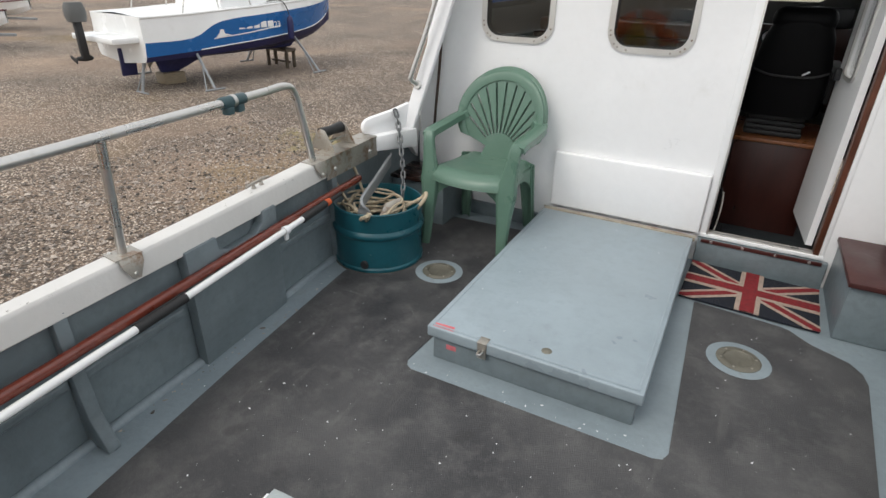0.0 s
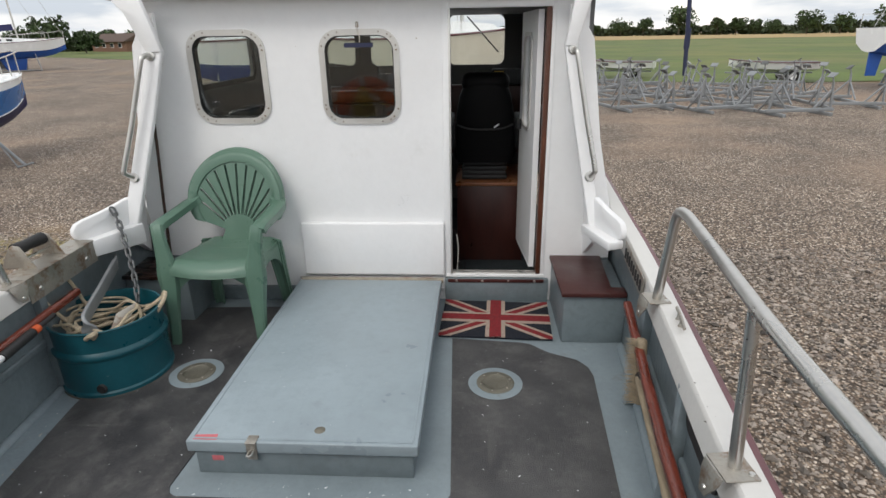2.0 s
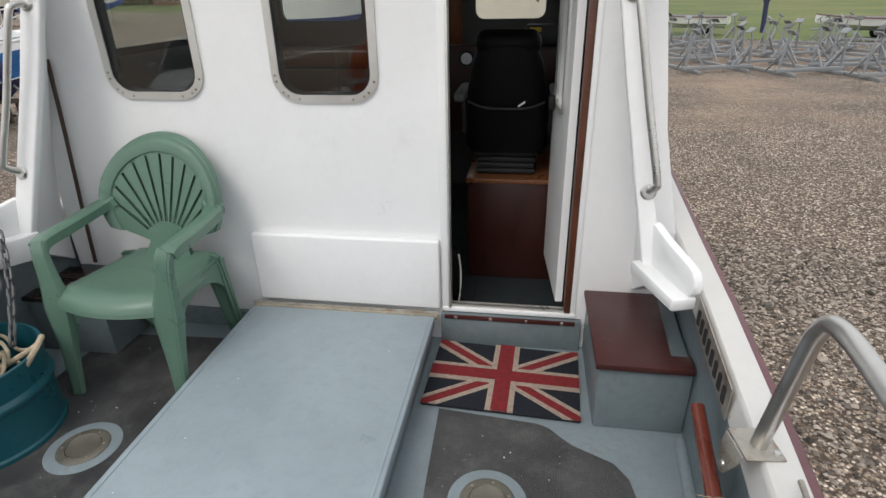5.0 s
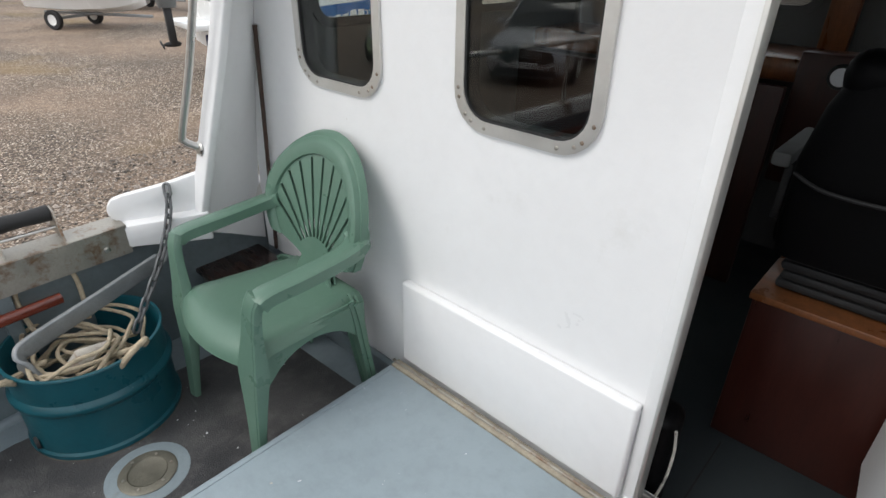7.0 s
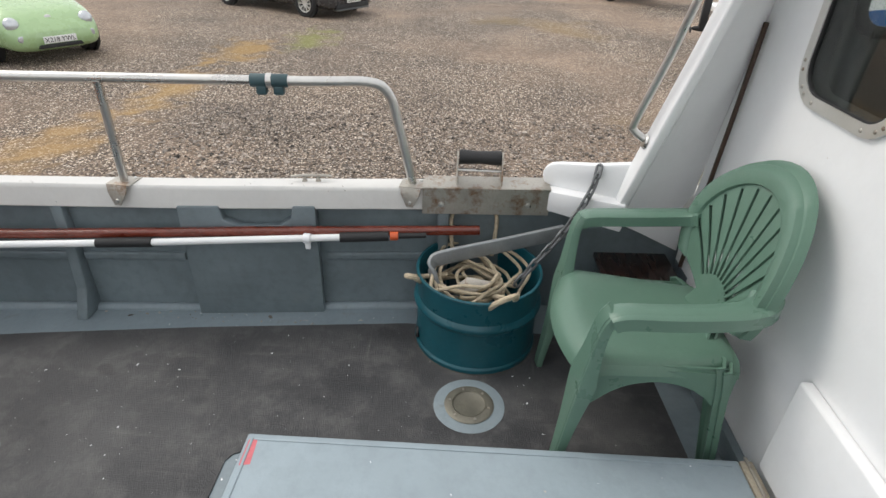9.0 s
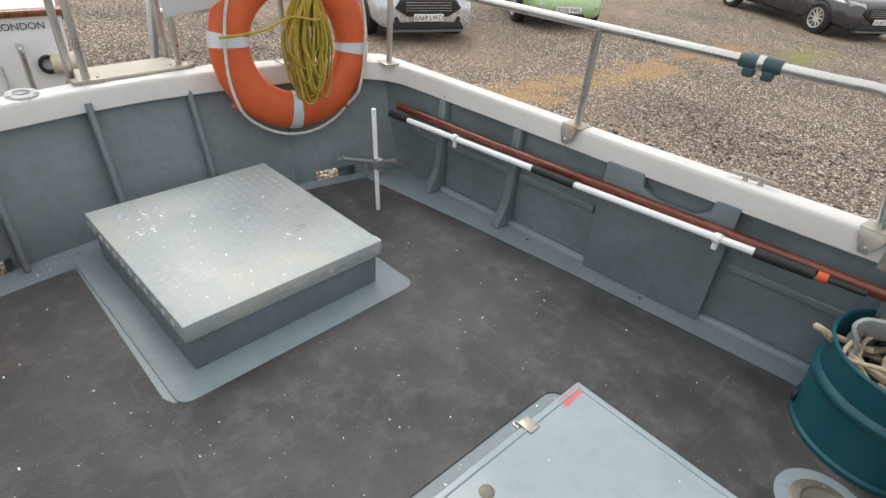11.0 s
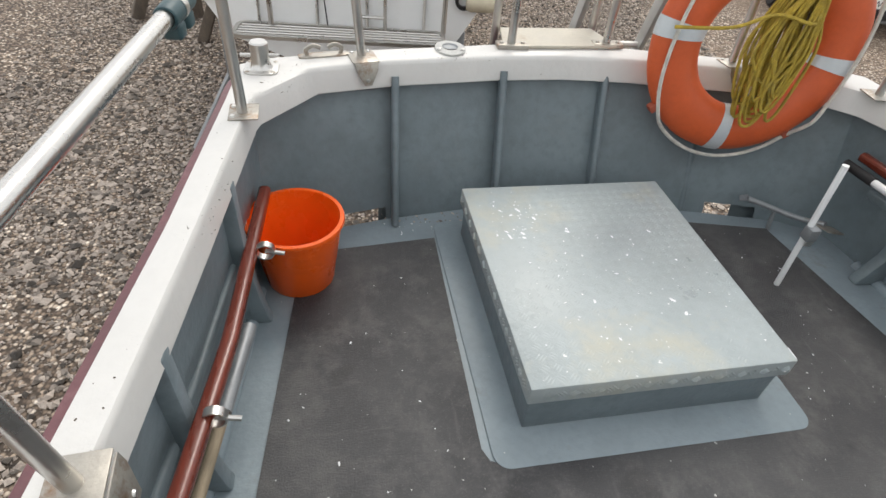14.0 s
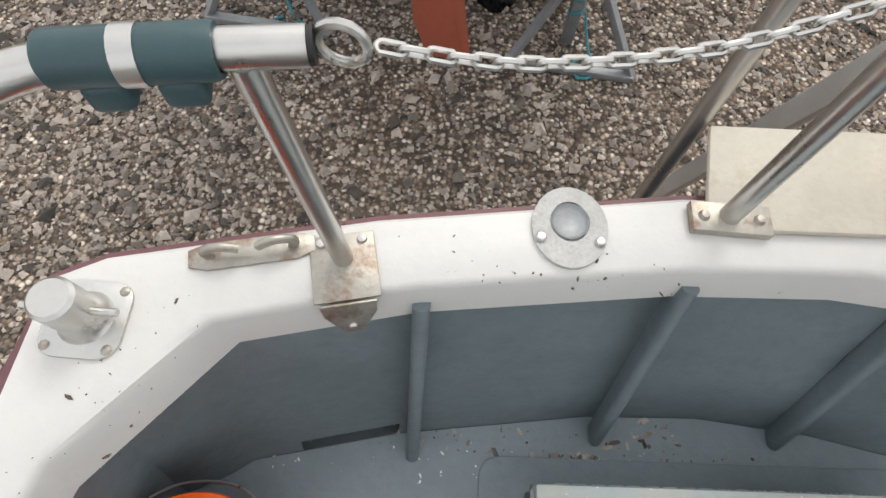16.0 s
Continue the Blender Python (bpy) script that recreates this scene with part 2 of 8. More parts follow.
def gravel_material():
    m = bpy.data.materials.new("yard_gravel")
    m.use_nodes = True
    n, l = m.node_tree.nodes, m.node_tree.links
    p = n["Principled BSDF"]
    p.inputs["Roughness"].default_value = 0.9
    co = n.new("ShaderNodeTexCoord")

    def tex(kind, sc, **kw):
        t = n.new(kind)
        t.inputs["Scale"].default_value = sc
        for k, v in kw.items():
            t.inputs[k].default_value = v
        l.new(co.outputs["Object"], t.inputs["Vector"])
        return t

    def ramp(v, stops):
        r = n.new("ShaderNodeValToRGB")
        e = r.color_ramp.elements
        while len(e) < len(stops):
            e.new(0.5)
        for el, (at, c) in zip(e, stops):
            el.position, el.color = at, (*c, 1)
        l.new(v, r.inputs[0])
        return r.outputs[0]

    def mix(f, a, b, mode="MIX"):
        x = n.new("ShaderNodeMix")
        x.data_type, x.blend_type = "RGBA", mode
        if isinstance(f, float):
            x.inputs[0].default_value = f
        else:
            l.new(f, x.inputs[0])
        for s, v in ((x.inputs[6], a), (x.inputs[7], b)):
            if isinstance(v, tuple):
                s.default_value = (*v, 1)
            else:
                l.new(v, s)
        return x.outputs[2]

    st = tex("ShaderNodeTexVoronoi", 44.0, Randomness=1.0)
    sep = n.new("ShaderNodeSeparateColor")
    l.new(st.outputs["Color"], sep.inputs[0])
    stones = ramp(sep.outputs[0], [(0.0, (0.045, 0.039, 0.036)), (0.22, (0.15, 0.12, 0.10)), (0.58, (0.30, 0.245, 0.20)), (0.80, (0.52, 0.455, 0.385)), (1.0, (0.88, 0.85, 0.80))])
    gap = n.new("ShaderNodeMapRange")
    gap.inputs[1].default_value, gap.inputs[2].default_value = 0.35, 0.75
    l.new(st.outputs["Distance"], gap.inputs[0])
    stones = mix(gap.outputs[0], stones, (0.07, 0.057, 0.047))
    patch = tex("ShaderNodeTexNoise", 0.22, Detail=5.0)
    pm = n.new("ShaderNodeMapRange")
    pm.inputs[1].default_value, pm.inputs[2].default_value, pm.inputs[4].default_value = 0.48, 0.64, 0.62
    l.new(patch.outputs[0], pm.inputs[0])
    sand = tex("ShaderNodeTexNoise", 7.0, Detail=8.0)
    sandc = ramp(sand.outputs[0], [(0.3, (0.235, 0.18, 0.14)), (0.7, (0.39, 0.305, 0.24))])
    col = mix(pm.outputs[0], stones, sandc)
    big = tex("ShaderNodeTexNoise", 0.6, Detail=6.0)
    shade = ramp(big.outputs[0], [(0.3, (0.74, 0.69, 0.64)), (0.7, (1.18, 1.08, 0.97))])
    col = mix(1.0, col, shade, "MULTIPLY")
    weed = tex("ShaderNodeTexNoise", 0.16, Detail=7.0)
    wm = n.new("ShaderNodeMapRange")
    wm.inputs[1].default_value, wm.inputs[2].default_value, wm.inputs[4].default_value = 0.60, 0.68, 0.6
    l.new(weed.outputs[0], wm.inputs[0])
    col = mix(wm.outputs[0], col, (0.24, 0.16, 0.055))
    # patches of weed and rusty lichen between the boat and the cars, and an oily spot
    ragged = tex("ShaderNodeTexNoise", 2.6, Detail=8.0)
    for cx, cy, rx, ry, tint in ((-11.6, -4.2, 1.5, 0.55, (0.20, 0.21, 0.05)), (-10.2, -5.2, 1.3, 0.7, (0.36, 0.22, 0.07)), (-7.3, -5.3, 1.5, 0.55, (0.38, 0.24, 0.09)), (-4.8, -5.6, 1.3, 0.5, (0.40, 0.25, 0.10)), (-4.6, 3.4, 0.9, 0.5, (0.30, 0.26, 0.10)), (0.79, -4.8, 0.16, 0.10, (0.03, 0.027, 0.025))):
        mp = n.new("ShaderNodeMapping")
        mp.inputs["Location"].default_value = (-cx / rx, -cy / ry, 0)
        mp.inputs["Scale"].default_value = (1 / rx, 1 / ry, 0)
        ln = n.new("ShaderNodeVectorMath")
        ln.operation = "LENGTH"
        ad = n.new("ShaderNodeMath")
        ad.operation = "MULTIPLY_ADD"
        ad.inputs[1].default_value = 2.6
        mr = n.new("ShaderNodeMapRange")
        for k, x in enumerate((2.35, 1.55, 0.0, 0.72)):
            mr.inputs[1 + k].default_value = x
        l.new(co.outputs["Object"], mp.inputs[0])
        l.new(mp.outputs[0], ln.inputs[0])
        l.new(ragged.outputs[0], ad.inputs[0])
        l.new(ln.outputs["Value"], ad.inputs[2])
        l.new(ad.outputs[0], mr.inputs[0])
        col = mix(mr.outputs[0], col, tint)
    l.new(col, p.inputs["Base Color"])
    bp = n.new("ShaderNodeBump")
    bp.inputs["Strength"].default_value, bp.inputs["Distance"].default_value = 0.9, 0.012
    bp.invert = True
    l.new(st.outputs["Distance"], bp.inputs["Height"])
    l.new(bp.outputs[0], p.inputs["Normal"])
    return m


GRAVEL = gravel_material()


def covering_material():
    """Worn rubbery deck sheet: cloudy fading, drawn-out scuffs, round damp stains, grit and fine grain."""
    m = bpy.data.materials.new("black_deck_covering")
    m.use_nodes = True
    n, l = m.node_tree.nodes, m.node_tree.links
    p = n["Principled BSDF"]
    co = n.new("ShaderNodeTexCoord")

    def noise(sc, detail, rough=0.6, stretch=(1, 1, 1), turn=0.0):
        mp = n.new("ShaderNodeMapping")
        mp.inputs["Scale"].default_value = stretch
        mp.inputs["Rotation"].default_value = (0, 0, turn)
        t = n.new("ShaderNodeTexNoise")
        t.inputs["Scale"].default_value, t.inputs["Detail"].default_value, t.inputs["Roughness"].default_value = sc, detail, rough
        l.new(co.outputs["Object"], mp.inputs[0])
        l.new(mp.outputs[0], t.inputs[0])
        return t.outputs[0]

    def ramp(v, a, b, top=1.0):
        r = n.new("ShaderNodeMapRange")
        for k, x in enumerate((a, b, 0.0, top)):
            r.inputs[1 + k].default_value = x
        l.new(v, r.inputs[0])
        return r.outputs[0]

    def mix(f, a, b):
        x = n.new("ShaderNodeMix")
        x.data_type = "RGBA"
        l.new(f, x.inputs[0])
        for sock, v in ((x.inputs[6], a), (x.inputs[7], b)):
            if isinstance(v, tuple):
                sock.default_value = (*v, 1)
            else:
                l.new(v, sock)
        return x.outputs[2]

    cloud = noise(1.7, 7.0, 0.62)
    col = mix(ramp(cloud, 0.34, 0.66), (0.030, 0.030, 0.033), (0.086, 0.085, 0.086))
    col = mix(ramp(noise(7.0, 9.0, 0.75), 0.48, 0.72, 0.75), col, (0.140, 0.137, 0.133))
    col = mix(ramp(noise(16.0, 4.0, 0.6, (1.0, 0.12, 1.0), 0.5), 0.62, 0.78, 0.32), col, (0.20, 0.195, 0.185))
    col = mix(ramp(noise(21.0, 3.0, 0.6, (0.10, 1.0, 1.0), -0.3), 0.66, 0.80, 0.30), col, (0.22, 0.215, 0.20))
    col = mix(ramp(noise(5.0, 1.0, 0.3), 0.70, 0.74, 0.5), col, (0.026, 0.025, 0.026))
    col = mix(ramp(noise(150.0, 3.0, 0.7), 0.56, 0.78, 0.38), col, (0.20, 0.20, 0.195))
    col = mix(ramp(noise(60.0, 2.0, 0.5), 0.755, 0.775, 0.9), col, (0.62, 0.62, 0.60))
    l.new(col, p.inputs["Base Color"])
    rr = n.new("ShaderNodeMapRange")
    for k, x in enumerate((0.3, 0.7, 0.40, 0.66)):
        rr.inputs[1 + k].default_value = x
    l.new(cloud, rr.inputs[0])
    l.new(rr.outputs[0], p.inputs["Roughness"])
    bp = n.new("ShaderNodeBump")
    bp.inputs["Strength"].default_value, bp.inputs["Distance"].default_value = 0.6, 0.006
    l.new(noise(190.0, 4.0), bp.inputs["Height"])
    l.new(bp.outputs[0], p.inputs["Normal"])
    return m


BLACKMAT = covering_material()
STONES = M("loose_stones", (0.29, 0.25, 0.215), 0.85, var=0.25, scale=30, bump=0.3, bscale=120, islands=0.85)
GRASS = M("mown_grass", (0.105, 0.145, 0.035), 0.9, var=0.3, scale=0.15, bump=0.3, bscale=20, dirt=(0.20, 0.19, 0.06), dirt_amt=0.7, dirt_scale=0.05, dirt_at=0.45)
STRAW = M("dry_long_grass", (0.40, 0.29, 0.13), 0.9, var=0.2, scale=0.1, bump=0.3, bscale=6)
LEAF = M("tree_leaves", (0.045, 0.075, 0.022), 0.7, var=0.35, scale=0.4, bump=0.0, islands=0.45)
LEAF2 = M("hedge_leaves", (0.05, 0.07, 0.03), 0.7, var=0.35, scale=0.3, bump=0.0, islands=0.4)
BARK = M("tree_bark", (0.09, 0.07, 0.05), 0.9, var=0.3, bump=0.4, bscale=12)
GEL = M("white_gelcoat", (0.84, 0.85, 0.845), 0.22, var=0.03, scale=1.5, bump=0.0, dirt=(0.6, 0.6, 0.56), dirt_amt=0.3, dirt_at=0.6, dirt_scale=2)
CREAMGEL = M("cream_gelcoat", (0.70, 0.67, 0.56), 0.25, var=0.05, scale=1.5, bump=0.0)
BLUEHULL = M("blue_hull_paint", (0.018, 0.145, 0.43), 0.3, var=0.12, scale=1.2, bump=0.03, dirt=(0.04, 0.16, 0.4), dirt_amt=0.4)
NAVYAF = M("dark_blue_antifoul", (0.016, 0.017, 0.085), 0.6, var=0.25, scale=2, bump=0.08, dirt=(0.06, 0.05, 0.10), dirt_amt=0.5, dirt_scale=3)
BLUEAF = M("bright_blue_antifoul", (0.02, 0.10, 0.42), 0.6, var=0.15, scale=2, bump=0.05)
REDAF = M("red_oxide_antifoul", (0.36, 0.085, 0.045), 0.7, var=0.15, scale=3, bump=0.08)
BLUECLOTH = M("blue_tarpaulin", (0.03, 0.12, 0.40), 0.55, var=0.2, scale=3, bump=0.3, bscale=9)
BLUEDECK = M("blue_deck_paint", (0.05, 0.24, 0.50), 0.5, var=0.1, bump=0.05)
DARKGLASS = M("dark_window_panel", (0.02, 0.024, 0.028), 0.08, var=0.1, bump=0.0)
SILVERCAR = M("silver_car_paint", (0.55, 0.56, 0.58), 0.25, 0.35, var=0.02, bump=0.0, coat=0.6)
GREENCAR = M("pale_green_car_paint", (0.36, 0.52, 0.26), 0.28, var=0.02, bump=0.0, coat=0.6)
GREYCAR = M("dark_grey_car_paint", (0.055, 0.056, 0.060), 0.25, 0.3, var=0.02, bump=0.0, coat=0.6)
LAMPGLASS = M("headlight_lens", (0.60, 0.62, 0.64), 0.12, 0.4, var=0.15, scale=20, bump=0.0)
PLATEWHITE = M("number_plate_white", (0.82, 0.82, 0.80), 0.4, var=0.02, bump=0.0)
INK = M("black_lettering", (0.012, 0.012, 0.014), 0.5, var=0.05, bump=0.0)
NAVYINK = M("navy_lettering", (0.02, 0.025, 0.07), 0.5, var=0.05, bump=0.0)
TILE_ROOF = M("brown_tiled_roof", (0.10, 0.065, 0.05), 0.8, var=0.2, bump=0.2, bscale=8)
BRICKWALL = M("brick_wall_far", (0.20, 0.11, 0.075), 0.85, var=0.15, bump=0.1)
BOARDBLUE = M("pale_blue_board_paint", (0.085, 0.25, 0.33), 0.5, var=0.12, scale=6, bump=0.1, bscale=60, dirt=(0.16, 0.24, 0.27), dirt_amt=0.5, dirt_scale=7)
LIGHTBLUE = M("pale_blue_rope", (0.06, 0.30, 0.36), 0.8, var=0.15, bump=0.3)
SPONGE = M("yellow_sponge", (0.50, 0.33, 0.05), 0.9, var=0.2, bump=0.5)
OLDWOOD = M("old_grey_timber", (0.13, 0.105, 0.082), 0.85, var=0.3, scale=5, bump=0.3, bscale=30, stretch=(4, 4, 1))
STAINED = M("stained_white_plate", (0.52, 0.48, 0.40), 0.55, var=0.12, scale=9, bump=0.12, bscale=60, dirt=(0.33, 0.20, 0.09), dirt_amt=0.6, dirt_scale=8, dirt_at=0.6)
CREAMCAP = M("cream_plastic_fender", (0.62, 0.56, 0.42), 0.5, var=0.15, bump=0.05)

# ---- building helpers ----


def thing(name, m, label, category, group="", kind=""):
    ob = new(name)
    ob.empty_display_size = 0.1
    ob.matrix_world = m
    return tagged(ob, label, category, group, kind)


def finish(name, bm, material, angle=38):
    me = bpy.data.meshes.new(name)
    bmesh.ops.recalc_face_normals(bm, faces=bm.faces)
    for f in bm.faces:
        f.smooth = True
    bm.to_mesh(me)
    bm.free()
    me.set_sharp_from_angle(angle=radians(angle))
    me.materials.append(material)
    return me


def part(name, bm, material, parent=None, label="", m=None, angle=38):
    ob = new(name, finish(name, bm, material, angle))
    if parent:
        ob.parent = parent
    if m is not None:
        ob.matrix_basis = m
    if label:
        tagged(ob, label)
    return ob


def solo(name, bm, material, label, category, kind="", m=None, group=""):
    ob = part(name, bm, material, m=m)
    return tagged(ob, label, category, group, kind)


def merge(*bms):
    out = bmesh.new()
    for b in bms:
        me = bpy.data.meshes.new("tmp")
        b.to_mesh(me)
        b.free()
        out.from_mesh(me)
        bpy.data.meshes.remove(me)
    return out


def box(x0, x1, y0, y1, z0, z1, bevel=0.0, seg=2):
    bm = bmesh.new()
    bmesh.ops.create_cube(bm, size=1)
    bmesh.ops.transform(bm, matrix=Matrix.Translation(((x0 + x1) / 2, (y0 + y1) / 2, (z0 + z1) / 2)) @ Matrix.Diagonal((x1 - x0, y1 - y0, z1 - z0, 1)), verts=bm.verts)
    if bevel:
        bmesh.ops.bevel(bm, geom=bm.edges[:], offset=bevel, segments=seg, affect="EDGES", profile=0.5)
    return bm


def moved(bm, m):
    bmesh.ops.transform(bm, matrix=m, verts=bm.verts)
    return bm


def prism(pts, h0, h1, axis="z", bevel=0.0):
    """A flat outline (list of 2D points) given thickness along an axis. For x the points are (y, z), for y they are (x, z)."""
    def at(p, h):
        return {"z": (p[0], p[1], h), "x": (h, p[0], p[1]), "y": (p[0], h, p[1])}[axis]
    bm = bmesh.new()
    a = [bm.verts.new(at(p, h0)) for p in pts]
    b = [bm.verts.new(at(p, h1)) for p in pts]
    bm.faces.new(a)
    bm.faces.new(b[::-1])
    for i in range(len(pts)):
        j = (i + 1) % len(pts)
        bm.faces.new((a[j], a[i], b[i], b[j]))
    bmesh.ops.recalc_face_normals(bm, faces=bm.faces)
    if bevel:
        bmesh.ops.bevel(bm, geom=bm.edges[:], offset=bevel, segments=2, affect="EDGES", profile=0.5)
    return bm


def rounded_rect(w, h, r, n=6):
    pts = []
    for cx, cy, a0 in ((w / 2 - r, h / 2 - r, 0), (-w / 2 + r, h / 2 - r, 90), (-w / 2 + r, -h / 2 + r, 180), (w / 2 - r, -h / 2 + r, 270)):
        for i in range(n + 1):
            a = radians(a0 + 90 * i / n)
            pts.append((cx + r * math.cos(a), cy + r * math.sin(a)))
    return pts


def ring_prism(outer, inner, h0, h1, axis="y"):
    """A frame between two outlines with the same number of points."""
    def at(p, h):
        return {"z": (p[0], p[1], h), "x": (h, p[0], p[1]), "y": (p[0], h, p[1])}[axis]
    bm = bmesh.new()
    rows = [[bm.verts.new(at(p, h)) for p in o] for o, h in ((outer, h0), (inner, h0), (inner, h1), (outer, h1))]
    n = len(outer)
    for k in range(4):
        for i in range(n):
            j = (i + 1) % n
            bm.faces.new((rows[k][i], rows[k][j], rows[(k + 1) % 4][j], rows[(k + 1) % 4][i]))
    bmesh.ops.recalc_face_normals(bm, faces=bm.faces)
    return bm


def lathe(profile, n=32, closed=False):
    """Turn (radius, z) points about the z axis."""
    bm = bmesh.new()
    rows = []
    for r, z in profile:
        if r < 1e-6:
            rows.append([bm.verts.new((0, 0, z))])
        else:
            rows.append([bm.verts.new((r * math.cos(2 * math.pi * i / n), r * math.sin(2 * math.pi * i / n), z)) for i in range(n)])
    pairs = list(zip(rows, rows[1:])) + ([(rows[-1], rows[0])] if closed else [])
    for a, b in pairs:
        for i in range(n):
            j = (i + 1) % n
            if len(a) == 1 and len(b) > 1:
                bm.faces.new((a[0], b[i], b[j]))
            elif len(b) == 1 and len(a) > 1:
                bm.faces.new((a[i], a[j], b[0]))
            elif len(a) > 1:
                bm.faces.new((a[i], a[j], b[j], b[i]))
    return bm


def smooth_path(pts, per=6, closed=False):
    """Catmull-Rom through the points."""
    p = [Vector(q) for q in pts]
    out = []
    n = len(p)
    for i in range(n if closed else n - 1):
        a, b, c, d = (p[(i + k) % n] if closed else p[min(max(i + k, 0), n - 1)] for k in (-1, 0, 1, 2))
        for s in range(per):
            t = s / per
            out.append(0.5 * ((2 * b) + (c - a) * t + (2 * a - 5 * b + 4 * c - d) * t * t + (3 * b - a - 3 * c + d) * t ** 3))
    if not closed:
        out.append(p[-1])
    return out


def sweep(path, profile, up=(0, 0, 1), closed=False, scales=None, caps=True):
    """Carry a 2D profile (side, up) along a path."""
    path = [Vector(q) for q in path]
    up = Vector(up)
    bm = bmesh.new()
    rows = []
    n = len(path)
    for i, c in enumerate(path):
        if closed:
            d = path[(i + 1) % n] - path[i - 1]
        else:
            d = path[min(i + 1, n - 1)] - path[max(i - 1, 0)]
        d.normalize()
        side = d.cross(up)
        if side.length < 0.15:
            side = d.cross(Vector((0, 1, 0.2)))
        side.normalize()
        u = side.cross(d)
        s = scales[i] if scales else 1.0
        rows.append([bm.verts.new(c + side * a * s + u * b * s) for a, b in profile])
    k = len(profile)
    for i in range(n if closed else n - 1):
        a, b = rows[i], rows[(i + 1) % n]
        for j in range(k):
            bm.faces.new((a[j], a[(j + 1) % k], b[(j + 1) % k], b[j]))
    if caps and not closed:
        bm.faces.new(rows[0])
        bm.faces.new(rows[-1][::-1])
    bmesh.ops.recalc_face_normals(bm, faces=bm.faces)
    return bm


def circle(r, n=12):
    return [(r * math.cos(2 * math.pi * i / n), r * math.sin(2 * math.pi * i / n)) for i in range(n)]


def tube(path, r, n=12, closed=False, up=(0, 0, 1)):
    return sweep(path, circle(r, n), up, closed)


def rod(a, b, r, n=12):
    return tube([a, b], r, n)


def text_mesh(body, size, depth=0.001):
    cu = bpy.data.curves.new("lettering", "FONT")
    cu.body, cu.size, cu.extrude, cu.align_x, cu.align_y = body, size, depth, "CENTER", "CENTER"
    ob = bpy.data.objects.new("lettering", cu)
    scene.collection.objects.link(ob)
    me = bpy.data.meshes.new_from_object(ob.evaluated_get(bpy.context.evaluated_depsgraph_get()))
    bpy.data.objects.remove(ob)
    return me


def lettering(body, size, material, parent, m, name="lettering"):
    me = text_mesh(body, size)
    me.materials.clear()
    me.materials.append(material)
    ob = new(name, me)
    ob.parent = parent
    ob.matrix_basis = m
    return ob


def thicken(bm, t):
    """Give an open, consistently wound skin a thickness behind its faces."""
    bm.normal_update()
    fs, vs = bm.faces[:], bm.verts[:]
    rim = [e for e in bm.edges if len(e.link_faces) == 1]
    twin = {v: bm.verts.new(v.co - v.normal * t) for v in vs}
    for e in rim:
        lp = e.link_loops[0]
        a, b = lp.vert, lp.link_loop_next.vert
        bm.faces.new((b, a, twin[a], twin[b]))
    for f in fs:
        bm.faces.new([twin[v] for v in reversed(f.verts)])
    return bm


def loft(rows, close_ring=True, cap0=True, cap1=True):
    bm = bmesh.new()
    vs = [[bm.verts.new(p) for p in r] for r in rows]
    k = len(vs[0])
    for a, b in zip(vs, vs[1:]):
        for j in range(k if close_ring else k - 1):
            bm.faces.new((a[j], a[(j + 1) % k], b[(j + 1) % k], b[j]))
    if cap0:
        bm.faces.new(vs[0])
    if cap1:
        bm.faces.new(vs[-1][::-1])
    bmesh.ops.recalc_face_normals(bm, faces=bm.faces)
    return bm

# ---- ground ----
GZ = -1.0
CX = 0.45  # the boat's centre line
bm = bmesh.new()
bmesh.ops.create_circle(bm, cap_ends=True, segments=64, radius=3000, matrix=Matrix.Translation((0, 0, GZ)))
solo("ground", bm, GRAVEL, "brown gravel yard with sandy patches and wheel tracks", "ground", "structure")


def grass_sheet(name, pts, z, material, label):
    return solo(name, prism(pts, z - 0.01, z, "z"), material, label, "grass", "structure")


grass_sheet("grass_field", [(4, 30), (15, 26), (30, 27), (120, 10), (420, 40), (420, 330), (-260, 330), (-110, 120), (-30, 62), (-20, 66)], GZ + 0.03, GRASS, "mown green grass field beyond the boat yard")
grass_sheet("dry_grass_field", [(-300, 190), (460, 165), (460, 420), (-300, 420)], GZ + 0.10, STRAW, "strip of tall straw-coloured dry grass")

# ---- hull and bulwarks ----
# half outlines from the bow end aft and round to the middle of the transom, port and starboard
INNER = [(1.38, 1.6), (1.355, 0.9), (1.32, 0.0), (1.295, -0.5), (1.26, -1.0), (1.172, -1.9), (1.132, -2.5), (1.085, -3.06), (1.045, -3.16), (0.905, -3.285), (0.63, -3.348), (0.25, -3.408), (0.0, -3.425)]
OUTER = [(1.50, 1.6), (1.475, 0.9), (1.425, 0.0), (1.395, -0.5), (1.36, -1.0), (1.262, -1.9), (1.215, -2.5), (1.17, -3.15), (1.15, -3.325), (1.06, -3.38), (0.70, -3.455), (0.25, -3.535), (0.0, -3.55)]
INNER_S = [(1.38, 1.6), (1.355, 0.9), (1.315, 0.0), (1.285, -0.5), (1.24, -1.0), (1.142, -1.9), (1.092, -2.5), (1.052, -3.04), (1.043, -3.08), (0.885, -3.28), (0.63, -3.348), (0.25, -3.408), (0.0, -3.425)]
OUTER_S = [(1.50, 1.6), (1.475, 0.9), (1.405, 0.0), (1.37, -0.5), (1.325, -1.0), (1.225, -1.9), (1.167, -2.5), (1.132, -3.10), (1.125, -3.325), (1.06, -3.362), (0.70, -3.455), (0.25, -3.535), (0.0, -3.55)]


def both_sides(port, starboard):
    """From the two halves of an outline: port bow, round the stern, to starboard bow."""
    return [(CX - x, y) for x, y in port] + [(CX + x, y) for x, y in starboard[-2::-1]]


